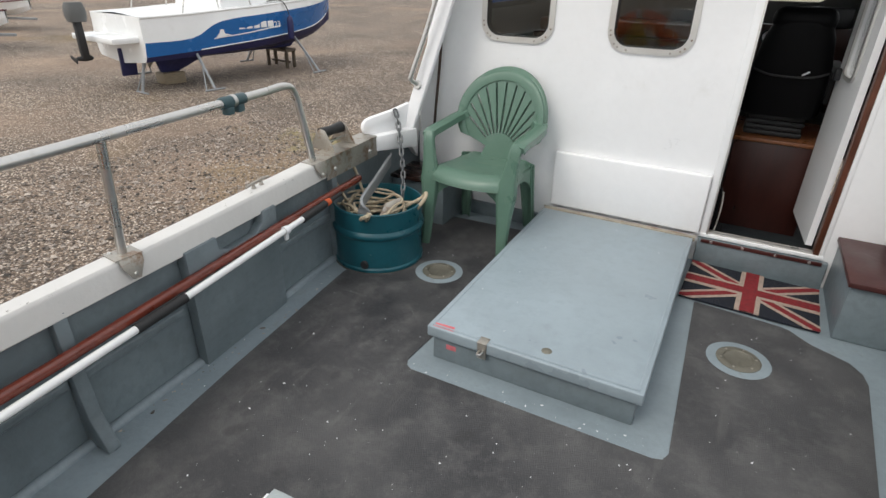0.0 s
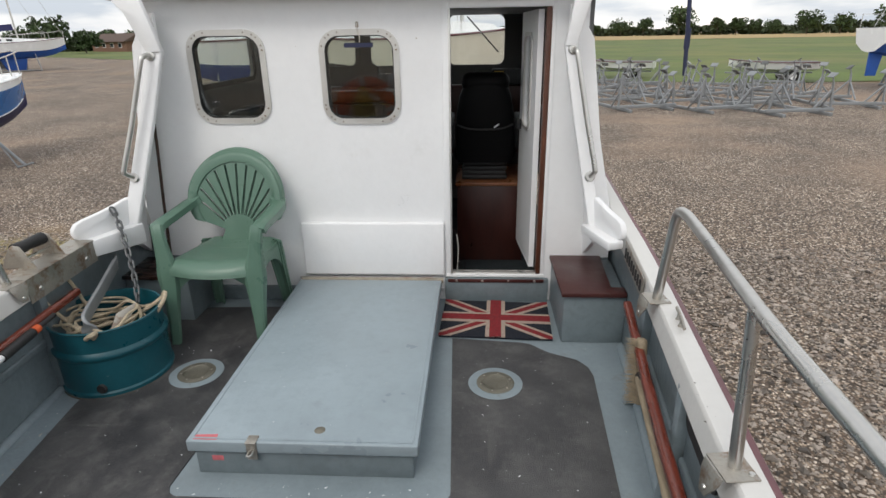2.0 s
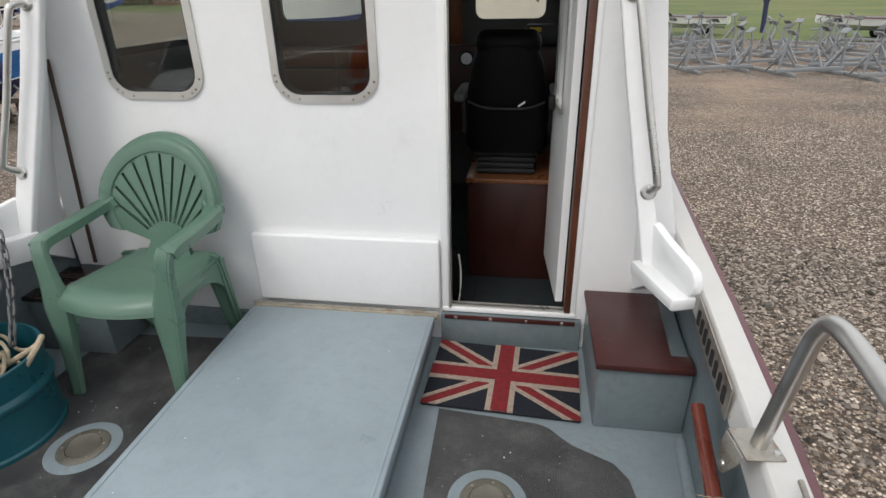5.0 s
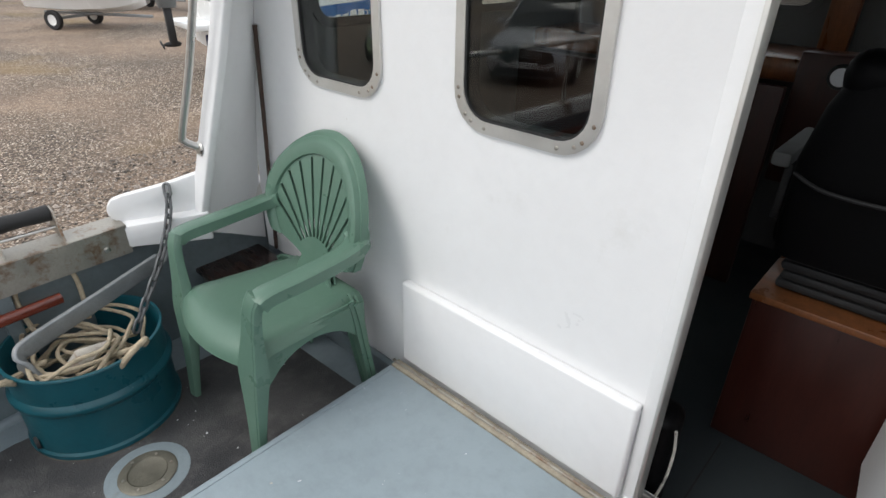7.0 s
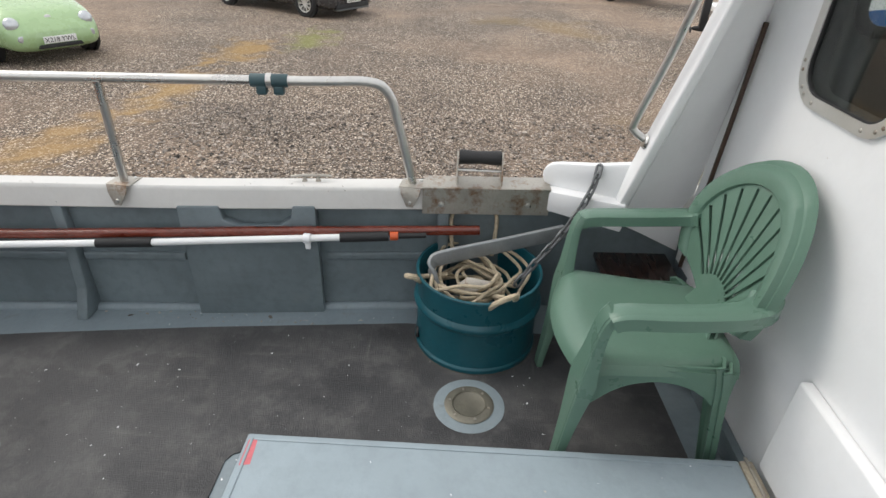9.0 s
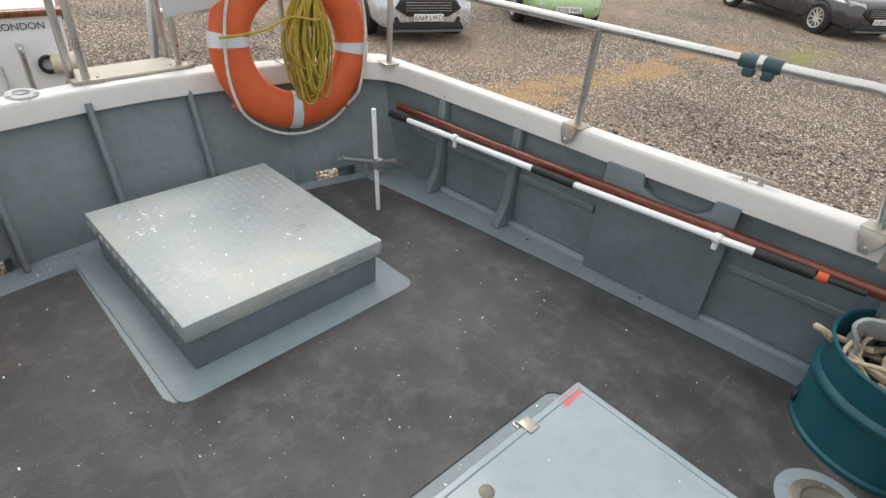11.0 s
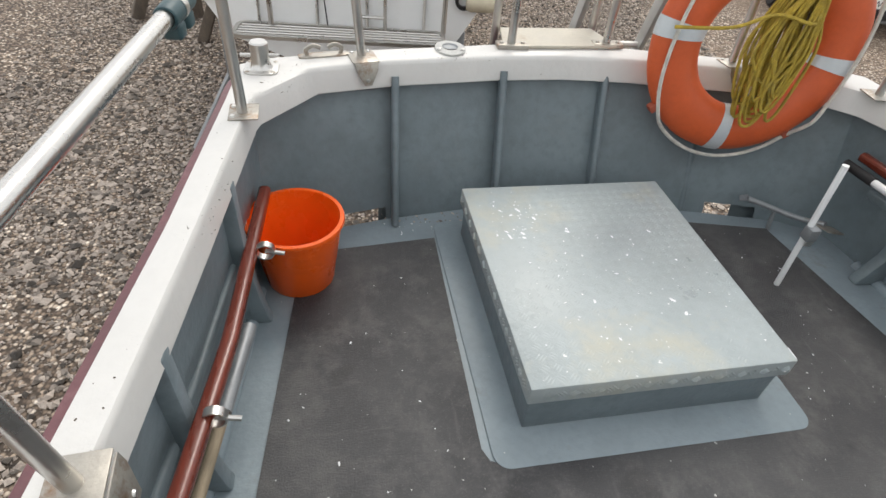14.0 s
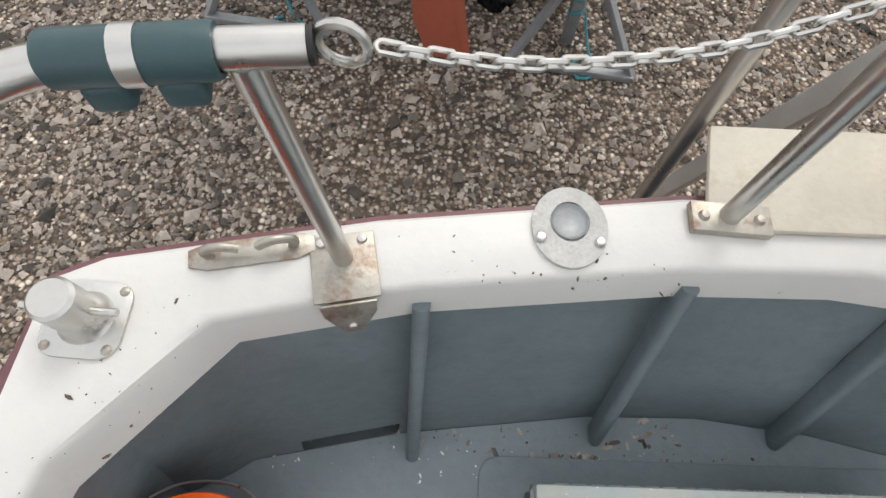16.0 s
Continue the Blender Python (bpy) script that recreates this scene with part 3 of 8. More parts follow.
def denser(pts, k=3):
    out = []
    for (x0, y0), (x1, y1) in zip(pts, pts[1:]):
        out += [(x0 + (x1 - x0) * s / k, y0 + (y1 - y0) * s / k) for s in range(k)]
    return out + [pts[-1]]


GUN = 0.565
inn, out_ = both_sides(denser(INNER), denser(INNER_S)), both_sides(denser(OUTER), denser(OUTER_S))


def between(k, z, lean=0.0):
    rows = []
    for (xi, yi), (xo, yo) in zip(inn, out_):
        y = yi + (yo - yi) * k
        aft = min(1.0, max(0.0, (-2.95 - y) / 0.35))
        rows.append((xi + (xo - xi) * k, y + lean * aft, z))
    return rows


def strip(levels, closed=False):
    """A skin through several outlines of the boat, one above another."""
    rings = [between(*lv) for lv in levels]
    rows = [list(col) for col in zip(*rings)]
    return loft(rows, close_ring=closed, cap0=closed, cap1=closed)


# the white capping: rounded inner edge, lip hanging down inside
gun = strip([(0.02, GUN - 0.088), (-0.02, GUN - 0.084), (0.06, GUN - 0.016), (0.09, GUN - 0.005), (0.15, GUN), (0.6, GUN + 0.002), (0.93, GUN - 0.002), (1.0, GUN - 0.012), (1.0, GUN - 0.05), (0.5, GUN - 0.05), (0.3, GUN - 0.085)], closed=True)
solo("gunwale", gun, RAILWHITE, "white painted gunwale capping round the cockpit", "gunwale", "structure")
def strake():
    """A half-round rubbing strake of even width, thinner round the stern."""
    rows = []
    for i, (x, y) in enumerate(out_):
        (xa, ya), (xb, yb) = out_[max(i - 1, 0)], out_[min(i + 1, len(out_) - 1)]
        d = math.hypot(xb - xa, yb - ya)
        nx_, ny_ = -(yb - ya) / d, (xb - xa) / d
        if nx_ * (x - CX) + ny_ * (y + 1.0) < 0:
            nx_, ny_ = -nx_, -ny_
        w = 0.030 if y > -3.2 else 0.014
        rows.append([(x + nx_ * w * a, y + ny_ * w * a, GUN + b) for a, b in ((-0.3, -0.055), (-0.1, -0.012), (0.6, -0.014), (1.0, -0.032), (0.95, -0.070), (-0.1, -0.085))])
    return loft(rows)


solo("rubbing_strake", strake(), STRAKE, "faded maroon rubbing strake along the outer edge", "rubbing strake", "structure")
SCUPPERS = ((1.075, 1.34), (-0.37, -0.175))


def open_scuppers(bm, z0, z1, wider=0.0):
    """Take the skin away where the scuppers pass through the transom."""
    gone = []
    for f in bm.faces:
        c = f.calc_center_median()
        if len(f.verts) == 4 and c.y < -2.9 and z0 < c.z < z1 and any(a - wider < c.x < b + wider for a, b in SCUPPERS):
            gone.append(f)
    bmesh.ops.delete(bm, geom=gone, context="FACES_ONLY")
    return bm


bulwark = strip([(0.42, -0.06, 0.18), (0.42, 0.010, 0.172), (0.42, 0.046, 0.160), (0.42, 0.10, 0.145), (0.42, 0.30, 0.07), (0.42, GUN - 0.052, 0.0), (0.9, GUN - 0.052, 0.0), (0.8, 0.046, 0.155), (0.8, -0.06, 0.18)], closed=True)
solo("bulwark", open_scuppers(bulwark, -0.055, 0.046), GREY, "blue-grey painted bulwark inside the cockpit", "bulwark", "structure")
hull = strip([(0.95, GUN - 0.08), (0.93, 0.2), (0.86, 0.05, 0.02), (0.75, -0.15, 0.05), (0.1, -0.45, 0.15), (-2.5, -0.62, 0.4)])
solo("hull", open_scuppers(hull, -0.34, 0.049, 0.14), HULLPAINT, "dark painted outer hull of the boat", "hull", "structure")
# keel block so that the hull rests on the yard
solo("keel", box(CX - 0.09, CX + 0.09, -2.6, 1.6, GZ, -0.5, 0.02), HULLPAINT, "dark keel resting on the gravel", "keel", "structure")

# ---- deck ----
floor_pts = [(x, y) for x, y, z in between(0.42, 0, 0.175)]
solo("floor", prism(floor_pts, -0.06, 0.0), DECKGREY, "grey painted cockpit deck", "deck", "structure")

mat_pts = [(-0.43, -3.10), (-0.53, -2.5), (-0.62, -1.85), (-0.71, -1.05), (-0.67, -0.13), (-0.02, -0.10), (-0.02, -0.9), (-0.05, -1.49), (-0.035, -1.52), (-0.01, -1.535), (0.90, -1.535), (0.93, -1.525), (0.945, -1.49),
           (0.91, -0.44), (1.27, -0.475), (1.31, -0.49), (1.35, -0.53), (1.39, -0.565), (1.46, -0.60), (1.52, -0.63), (1.56, -0.69), (1.572, -0.76), (1.53, -1.38), (1.49, -1.93), (1.425, -2.81), (1.40, -3.03), (0.938, -3.095),
           (0.917, -2.25), (0.90, -2.215), (0.86, -2.20), (0.02, -2.225), (-0.022, -2.25), (-0.005, -3.17)]
solo("deck_covering", prism(mat_pts, 0.0, 0.0045), BLACKMAT, "worn black non-slip covering with scuffs and droppings", "deck covering", "structure")

# raised seams along the foot of the bulwark
for side in (-1, 1):
    pth = []
    for (xi, yi), (xo, yo) in zip(denser(INNER if side < 0 else INNER_S), denser(OUTER if side < 0 else OUTER_S)):
        if -2.95 < yi < -0.4:
            pth.append((CX + side * (xi + (xo - xi) * 0.42 - 0.012), yi, 0.0))
    solo("trim", tube(pth, 0.022, 10), DECKGREY, "grey filleted joint of deck and bulwark", "trim", "structure")

# ---- frames on the bulwark ----


def half_at(y, k, side=-1):
    a, b = (INNER, OUTER) if side < 0 else (INNER_S, OUTER_S)
    for i in range(len(a) - 1):
        if a[i][1] >= y >= a[i + 1][1]:
            t = (a[i][1] - y) / (a[i][1] - a[i + 1][1])
            xi = a[i][0] + (a[i + 1][0] - a[i][0]) * t
            xo = b[i][0] + (b[i + 1][0] - b[i][0]) * t
            return xi + (xo - xi) * k
    return a[-1][0]


def side_rib(side, y, w=0.045):
    w0 = half_at(y, 0.42, side)
    e = 0.105 if side < 0 else 0.075
    pts = [(w0 + 0.01, 0.0), (w0 - e, 0.0), (w0 - e + 0.01, 0.025), (w0 - 0.05, 0.12), (w0 - 0.038, 0.25), (w0 - 0.035, GUN - 0.06), (w0 + 0.01, GUN - 0.06)]
    return solo("bulwark_frame", prism([(CX + side * a, b) for a, b in pts], y - w / 2, y + w / 2, "y", 0.008), GREY, "blue-grey painted frame standing against the bulwark", "frame", "structure", group="frames of the bulwark")


for yy in (-2.79, -2.345, -0.92):
    side_rib(-1, yy)
for yy in (-2.74, -2.22, -1.55, -0.95):
    side_rib(1, yy)
for xx in (1.077, 0.682, 0.282, -0.118):
    yf = -3.25 + 0.126 * (xx - 0.25) ** 2
    pth = smooth_path([(xx, yf - 0.022, 0.0), (xx, yf - 0.038, 0.05), (xx, yf - 0.072, 0.15), (xx, yf - 0.195, GUN - 0.055)], 5)
    solo("transom_frame", sweep(pth, rounded_rect(0.026, 0.052, 0.012, 4), up=(0, 1, 0)), GREY, "blue-grey rounded frame on the inside of the transom", "frame", "structure", group="frames of the transom")
# horizontal stringers between frames
for side, spans in ((-1, [(-3.0, -2.82), (-2.76, -2.375), (-2.315, -1.93), (-1.38, -0.95)]), (1, [(-2.7, -2.25), (-2.18, -1.58), (-1.5, -1.0)])):
    for y0, y1 in spans:
        a, b = half_at(y0, 0.42, side), half_at(y1, 0.42, side)
        solo("stringer", sweep([(CX + side * (a - 0.004), y0, 0.25), (CX + side * (b - 0.004), y1, 0.25)], rounded_rect(0.02, 0.035, 0.008, 3)), GREY, "shallow grey stringer along the bulwark", "stringer", "structure", group="stringers")
# the flush panel with a hand hole on the port side
panel = thing("bulwark_panel", Matrix.Identity(4), "grey painted removable panel with a rounded hand hole", "panel")
xa, xb = CX - half_at(-1.90, 0.42) + 0.05, CX - half_at(-1.40, 0.42) + 0.05
dy, dx = 0.50, xb - xa
L = math.hypot(dx, dy)
ux = Vector((dx / L, dy / L, 0))
nx = Vector((dy / L, -dx / L, 0))
pm = Matrix(((ux.x, nx.x, 0, xa), (ux.y, nx.y, 0, -1.90), (0, 0, 1, 0.0), (0, 0, 0, 1)))
outline = [(0, 0), (L, 0), (L, 0.49), (0.42, 0.49), (0.41, 0.44), (0.36, 0.405), (0.22, 0.405), (0.16, 0.435), (0.15, 0.49), (0, 0.49)]
part("board", prism(outline, -0.045, 0.0, "y", 0.004), GREY, panel, m=pm)
part("recess", prism([(0.15, 0.40), (0.42, 0.40), (0.42, 0.49), (0.15, 0.49)], -0.055, -0.047, "y"), GREY, panel, m=pm)
# dark slot in the starboard bulwark
so = thing("bulwark_slot", Matrix.Identity(4), "dark oval locker opening in the bulwark", "locker opening", kind="structure")
sx = CX + half_at(-1.72, 0.42, 1) - 0.006
part("slot", moved(prism(rounded_rect(0.30, 0.085, 0.04, 6), -0.004, 0.004, "y"), Matrix.Translation((sx, -1.72, 0.425)) @ Matrix.Rotation(radians(84), 4, "Z")), RUBBER, so)
# ---- cabin ----
WY = 0.03      # aft face of the cabin's aft wall
ROOF = 1.66
XL, XR = -0.74, 1.585
FRONT = 2.15
DOOR = (0.889, 1.402, 0.168, 1.60)
WINS = [(-0.272, 1.283), (0.426, 1.275)]
WW, WH, WRAD = 0.392, 0.450, 0.09


def cut_wall(name, w0, w1, z0, z1, y0, y1, holes, material, label):
    """A wall in the x-z plane with rounded or square openings through it."""
    bm = bmesh.new()
    outer = [bm.verts.new((x, y0, z)) for x, z in ((w0, z0), (w1, z0), (w1, z1), (w0, z1))]
    edges = [bm.edges.new((outer[i], outer[(i + 1) % 4])) for i in range(4)]
    for h in holes:
        vs = [bm.verts.new((x, y0, z)) for x, z in h]
        edges += [bm.edges.new((vs[i], vs[(i + 1) % len(vs)])) for i in range(len(vs))]
    bmesh.ops.triangle_fill(bm, use_beauty=True, use_dissolve=False, edges=edges, normal=(0, -1, 0))
    res = bmesh.ops.extrude_face_region(bm, geom=bm.faces[:])
    bmesh.ops.translate(bm, vec=(0, y1 - y0, 0), verts=[v for v in res["geom"] if isinstance(v, bmesh.types.BMVert)])
    return solo(name, bm, material, label, "wall", "structure")


def shifted(pts, x, z):
    return [(a + x, b + z) for a, b in pts]


holes = [shifted(rounded_rect(WW - 0.035, WH - 0.035, WRAD - 0.012), x, z) for x, z in WINS]
holes.append([(DOOR[0], DOOR[2]), (DOOR[1], DOOR[2]), (DOOR[1], DOOR[3]), (DOOR[0], DOOR[3])])
cut_wall("wall_aft", XL, XR, 0.0, ROOF, WY, WY + 0.045, holes, WHITE, "white painted plywood aft wall of the wheelhouse")
# low grey kick strip and step at the wall's foot
solo("baseboard", box(XL, 0.0, WY - 0.03, WY - 0.001, 0.0, 0.085, 0.006), GREY, "grey painted foot of the wheelhouse wall", "baseboard", "structure")
solo("door_step", box(0.852, 1.45, WY - 0.035, WY - 0.001, 0.0, 0.145, 0.006), GREY, "grey painted riser below the door sill", "step", "structure")
# white box above the hatch
bx = thing("engine_box_panel", Matrix.Identity(4), "white painted raised panel above the hatch hinge", "panel")
part("panel", box(0.028, 0.85, WY - 0.035, WY - 0.001, 0.168, 0.487, 0.009, 3), WHITE, bx)
# windows of the aft wall
for i, (x, z) in enumerate(WINS):
    w = thing("window_%d" % (i + 1), Matrix.Translation((x, WY, z)), "rounded wheelhouse window in a screwed alloy frame", "window", kind="structure")
    part("window_frame", ring_prism(rounded_rect(WW + 0.024, WH + 0.024, WRAD + 0.012), rounded_rect(WW - 0.036, WH - 0.036, WRAD - 0.012), -0.010, 0.0), ALU, w)
    part("window_seal", ring_prism(rounded_rect(WW - 0.036, WH - 0.036, WRAD - 0.012), rounded_rect(WW - 0.046, WH - 0.046, WRAD - 0.017), -0.007, 0.044), RUBBER, w)
    pane = part("pane", prism(rounded_rect(WW - 0.046, WH - 0.046, WRAD - 0.018), -0.002, 0.002, "y"), WINDOW_GLASS, w)
    for k in range(18):
        pts = rounded_rect(WW - 0.004, WH - 0.004, WRAD - 0.002)
        a = pts[int(k * len(pts) / 18)]
        part("screw", moved(lathe([(0, -0.003), (0.004, -0.002), (0.0055, 0)], 8), Matrix.Translation((a[0], -0.0105, a[1])) @ Matrix.Rotation(radians(90), 4, "X") @ Matrix.Diagonal((1, 1, -1, 1))), DULLSTEEL, w)
stk = thing("window_sticker", Matrix.Translation((0.426, WY - 0.004, 1.435)), "dark lettered sticker on the window glass", "sticker")
part("bar", prism(rounded_rect(0.15, 0.022, 0.003, 2), -0.001, 0.001, "y"), NAVYINK, stk)
# door frame
d0, d1, dz0, dz1 = DOOR
fr = thing("door_frame", Matrix.Identity(4), "white door frame with alloy sill rail", "door frame", kind="structure")
part("jamb", box(d0 - 0.036, d0, WY - 0.008, WY, dz0 - 0.02, dz1 + 0.03, 0.003), WHITE, fr)
part("jamb", box(d1, d1 + 0.022, WY - 0.005, WY, dz0 - 0.02, dz1 + 0.03, 0.003), WHITE, fr)
part("head", box(d0, d1, WY - 0.014, WY, dz1, dz1 + 0.03, 0.003), WHITE, fr)
part("edge_trim", box(d0 - 0.004, d0 + 0.006, WY - 0.02, WY + 0.03, dz0, dz1, 0.002), ALU, fr)
part("sill", box(d0 - 0.03, d1 + 0.022, WY - 0.016, WY + 0.05, dz0 - 0.018, dz0, 0.003), WHITE, fr)
part("sill_rail", box(d0, d1, WY - 0.004, WY + 0.006, dz0, dz0 + 0.01, 0.001), ALU, fr)
part("sill_rail", box(d0, d1, WY + 0.022, WY + 0.032, dz0, dz0 + 0.01, 0.001), ALU, fr)
part("sill_strip", box(d0 - 0.02, d1 + 0.02, WY - 0.042, WY - 0.0355, dz0 - 0.040, dz0 - 0.0195, 0.002), REDWOOD, fr)
for k in range(4):
    part("screw", moved(lathe([(0, 0.004), (0.006, 0.003), (0.008, 0)], 10), Matrix.Translation((d0 + 0.03 + k * 0.15, WY - 0.0425, dz0 - 0.030)) @ Matrix.Rotation(radians(90), 4, "X")), STEEL, fr)
part("post", box(d1 - 0.026, d1 - 0.001, WY - 0.008, WY + 0.055, dz0 + 0.001, dz1 - 0.001, 0.003), DOORWOOD, fr, "scuffed varnished wooden door post")
# open door leaf
dl = thing("door_1", pose(d1 - 0.032, WY + 0.06, 0, 0, 0, 95), "white wheelhouse door standing open inward, with a small window", "door", kind="structure")
lw = 0.48


def door_leaf():
    bm = bmesh.new()
    y0 = 0.0
    outer = [bm.verts.new(p) for p in ((0, y0, dz0 + 0.02), (lw, y0, dz0 + 0.02), (lw, y0, dz1 - 0.01), (0, y0, dz1 - 0.01))]
    e = [bm.edges.new((outer[i], outer[(i + 1) % 4])) for i in range(4)]
    vs = [bm.verts.new((a, y0, b)) for a, b in shifted(rounded_rect(0.20, 0.50, 0.05), 0.24, 1.22)]
    e += [bm.edges.new((vs[i], vs[(i + 1) % len(vs)])) for i in range(len(vs))]
    bmesh.ops.triangle_fill(bm, use_beauty=True, use_dissolve=False, edges=e, normal=(0, -1, 0))
    res = bmesh.ops.extrude_face_region(bm, geom=bm.faces[:])
    bmesh.ops.translate(bm, vec=(0, 0.03, 0), verts=[v for v in res["geom"] if isinstance(v, bmesh.types.BMVert)])
    return bm


part("door_panel", door_leaf(), WHITE, dl)
part("window_frame", ring_prism(shifted(rounded_rect(0.23, 0.53, 0.06), 0.24, 1.22), shifted(rounded_rect(0.19, 0.49, 0.045), 0.24, 1.22), 0.03, 0.04), ALU, dl)
part("pane", prism(shifted(rounded_rect(0.199, 0.499, 0.05), 0.24, 1.22), 0.012, 0.016, "y"), CLEAR_GLASS, dl)
part("latch", box(0.40, 0.45, 0.03, 0.06, 0.93, 0.99, 0.008), RUBBER, dl)

# side walls with windows, front wall, roof, sole
for name, x0, x1, lab in (("wall_port", XL - 0.03, XL, "white port side wall of the wheelhouse"), ("wall_starboard", XR, XR + 0.03, "white starboard side wall of the wheelhouse")):
    bm = bmesh.new()
    pts = [(WY + 0.046, 0.3), (FRONT, 0.3), (FRONT - 0.0, ROOF), (WY + 0.046, ROOF)]
    outer = [bm.verts.new((x0, y, z)) for y, z in pts]
    e = [bm.edges.new((outer[i], outer[(i + 1) % 4])) for i in range(4)]
    for yc, wv in ((0.94, 1.30),):
        vs = [bm.verts.new((x0, a, b)) for a, b in shifted(rounded_rect(wv, 0.36, 0.07), yc, 1.37)]
        e += [bm.edges.new((vs[i], vs[(i + 1) % len(vs)])) for i in range(len(vs))]
    bmesh.ops.triangle_fill(bm, use_beauty=True, use_dissolve=False, edges=e, normal=(-1, 0, 0))
    res = bmesh.ops.extrude_face_region(bm, geom=bm.faces[:])
    bmesh.ops.translate(bm, vec=(x1 - x0, 0, 0), verts=[v for v in res["geom"] if isinstance(v, bmesh.types.BMVert)])
    solo(name, bm, LINING, lab, "wall", "structure")
    ws = thing("window_%d" % (3 if x0 < 0 else 5), Matrix.Identity(4), "long side window of the wheelhouse in a dark frame", "window", kind="structure")
    for yc, wv in ((0.94, 1.30),):
        part("pane", prism(shifted(rounded_rect(wv - 0.002, 0.358, 0.07), yc, 1.37), (x0 + x1) / 2 - 0.002, (x0 + x1) / 2 + 0.002, "x"), CLEAR_GLASS, ws)
        part("window_frame", ring_prism(shifted(rounded_rect(wv + 0.05, 0.41, 0.09), yc, 1.37), shifted(rounded_rect(wv - 0.02, 0.34, 0.06), yc, 1.37), x1 if x0 < 0 else x0, (x1 + 0.01) if x0 < 0 else (x0 - 0.01), "x"), RUBBER, ws)
fh = [shifted(rounded_rect(0.62, 0.42, 0.07), -0.33, 1.43), shifted(rounded_rect(0.42, 0.42, 0.07), 0.31, 1.43), shifted(rounded_rect(0.50, 0.42, 0.07), 1.03, 1.43)]
cut_wall("wall_front", XL, XR, 0.0, ROOF + 0.06, FRONT, FRONT + 0.04, fh, LINING, "grey lined front wall of the wheelhouse with windows")
fw = thing("window_7", Matrix.Identity(4), "front windows of the wheelhouse with rounded corners", "window", kind="structure")
for (cxw, ww_) in ((-0.33, 0.62), (0.31, 0.42), (1.03, 0.50)):
    part("pane", prism(shifted(rounded_rect(ww_ - 0.002, 0.418, 0.07), cxw, 1.43), FRONT + 0.018, FRONT + 0.022, "y"), CLEAR_GLASS, fw)
    part("window_frame", ring_prism(shifted(rounded_rect(ww_ + 0.06, 0.48, 0.10), cxw, 1.43), shifted(rounded_rect(ww_ - 0.02, 0.40, 0.06), cxw, 1.43), FRONT - 0.012, FRONT), LINING, fw)
part("wiper", rod((0.95, FRONT + 0.06, 1.62), (1.22, FRONT + 0.06, 1.33), 0.006, 8), RUBBER, fw)
solo("ceiling", box(XL - 0.05, XR + 0.05, -0.10, FRONT + 0.15, ROOF, ROOF + 0.05, 0.012), WHITE, "white wheelhouse roof overhanging the aft wall", "roof", "structure")
# added dark panel below the white roof, cuts bounced daylight in the cabin
solo("headlining", box(XL + 0.005, XR - 0.005, WY + 0.05, FRONT - 0.013, ROOF - 0.03, ROOF - 0.004), LINING, "added dark grey panel under the white roof, dimming the cabin", "ceiling", "structure")
# sole colour carries the shade inside the wheelhouse
solo("cabin_sole", box(XL, XR, WY + 0.046, FRONT, -0.03, 0.02), SHADEDSOLE, "grey painted sole boards inside the wheelhouse, coloured dark for cabin shade", "floor", "structure")
solo("foredeck", prism([(XL - 0.35, FRONT + 0.04), (XR + 0.35, FRONT + 0.04), (1.3, 4.2), (CX, 5.2), (-0.4, 4.2)], 0.55, 0.95, "z", 0.05), WHITE, "white foredeck and cuddy ahead of the wheelhouse", "foredeck", "structure")
# small scupper seam between deck halves of the sole
solo("sole_seam", box(0.955, 0.961, 0.1, 0.56, 0.02, 0.0215), RUBBER, "dark joint between the sole boards", "seam", "structure")
# side decks beside the wheelhouse
for s in (-1, 1):
    e = XL if s < 0 else XR
    pts = [(e, WY), (CX + s * 1.33, WY), (CX + s * 1.38, 1.5), (CX + s * 1.40, 2.2), (e, 2.2)]
    solo("side_deck", prism(pts, 0.44, 0.48), WHITE, "narrow white side deck beside the wheelhouse", "side deck", "structure")
    solo("cabin_side_panel", box(*(sorted((e, CX + s * 1.335))), WY + 0.001, WY + 0.03, 0.0, 0.27), GREY, "grey panel closing the side deck", "panel", "structure")

for s in (-1, 1):
    e = XL if s < 0 else XR
    o = CX + s * 1.335
    pts = [(e, 0.272), (o, 0.272), (o, 0.50), (e + s * 0.10, 0.95), (e + s * 0.03, 1.45), (e, 1.50)]
    solo("wall_shoulder", prism(pts, WY + 0.001, WY + 0.03, "y"), WHITE, "white shoulder of the wheelhouse wall", "wall", "structure")

# ---- wings at the wheelhouse corners ----


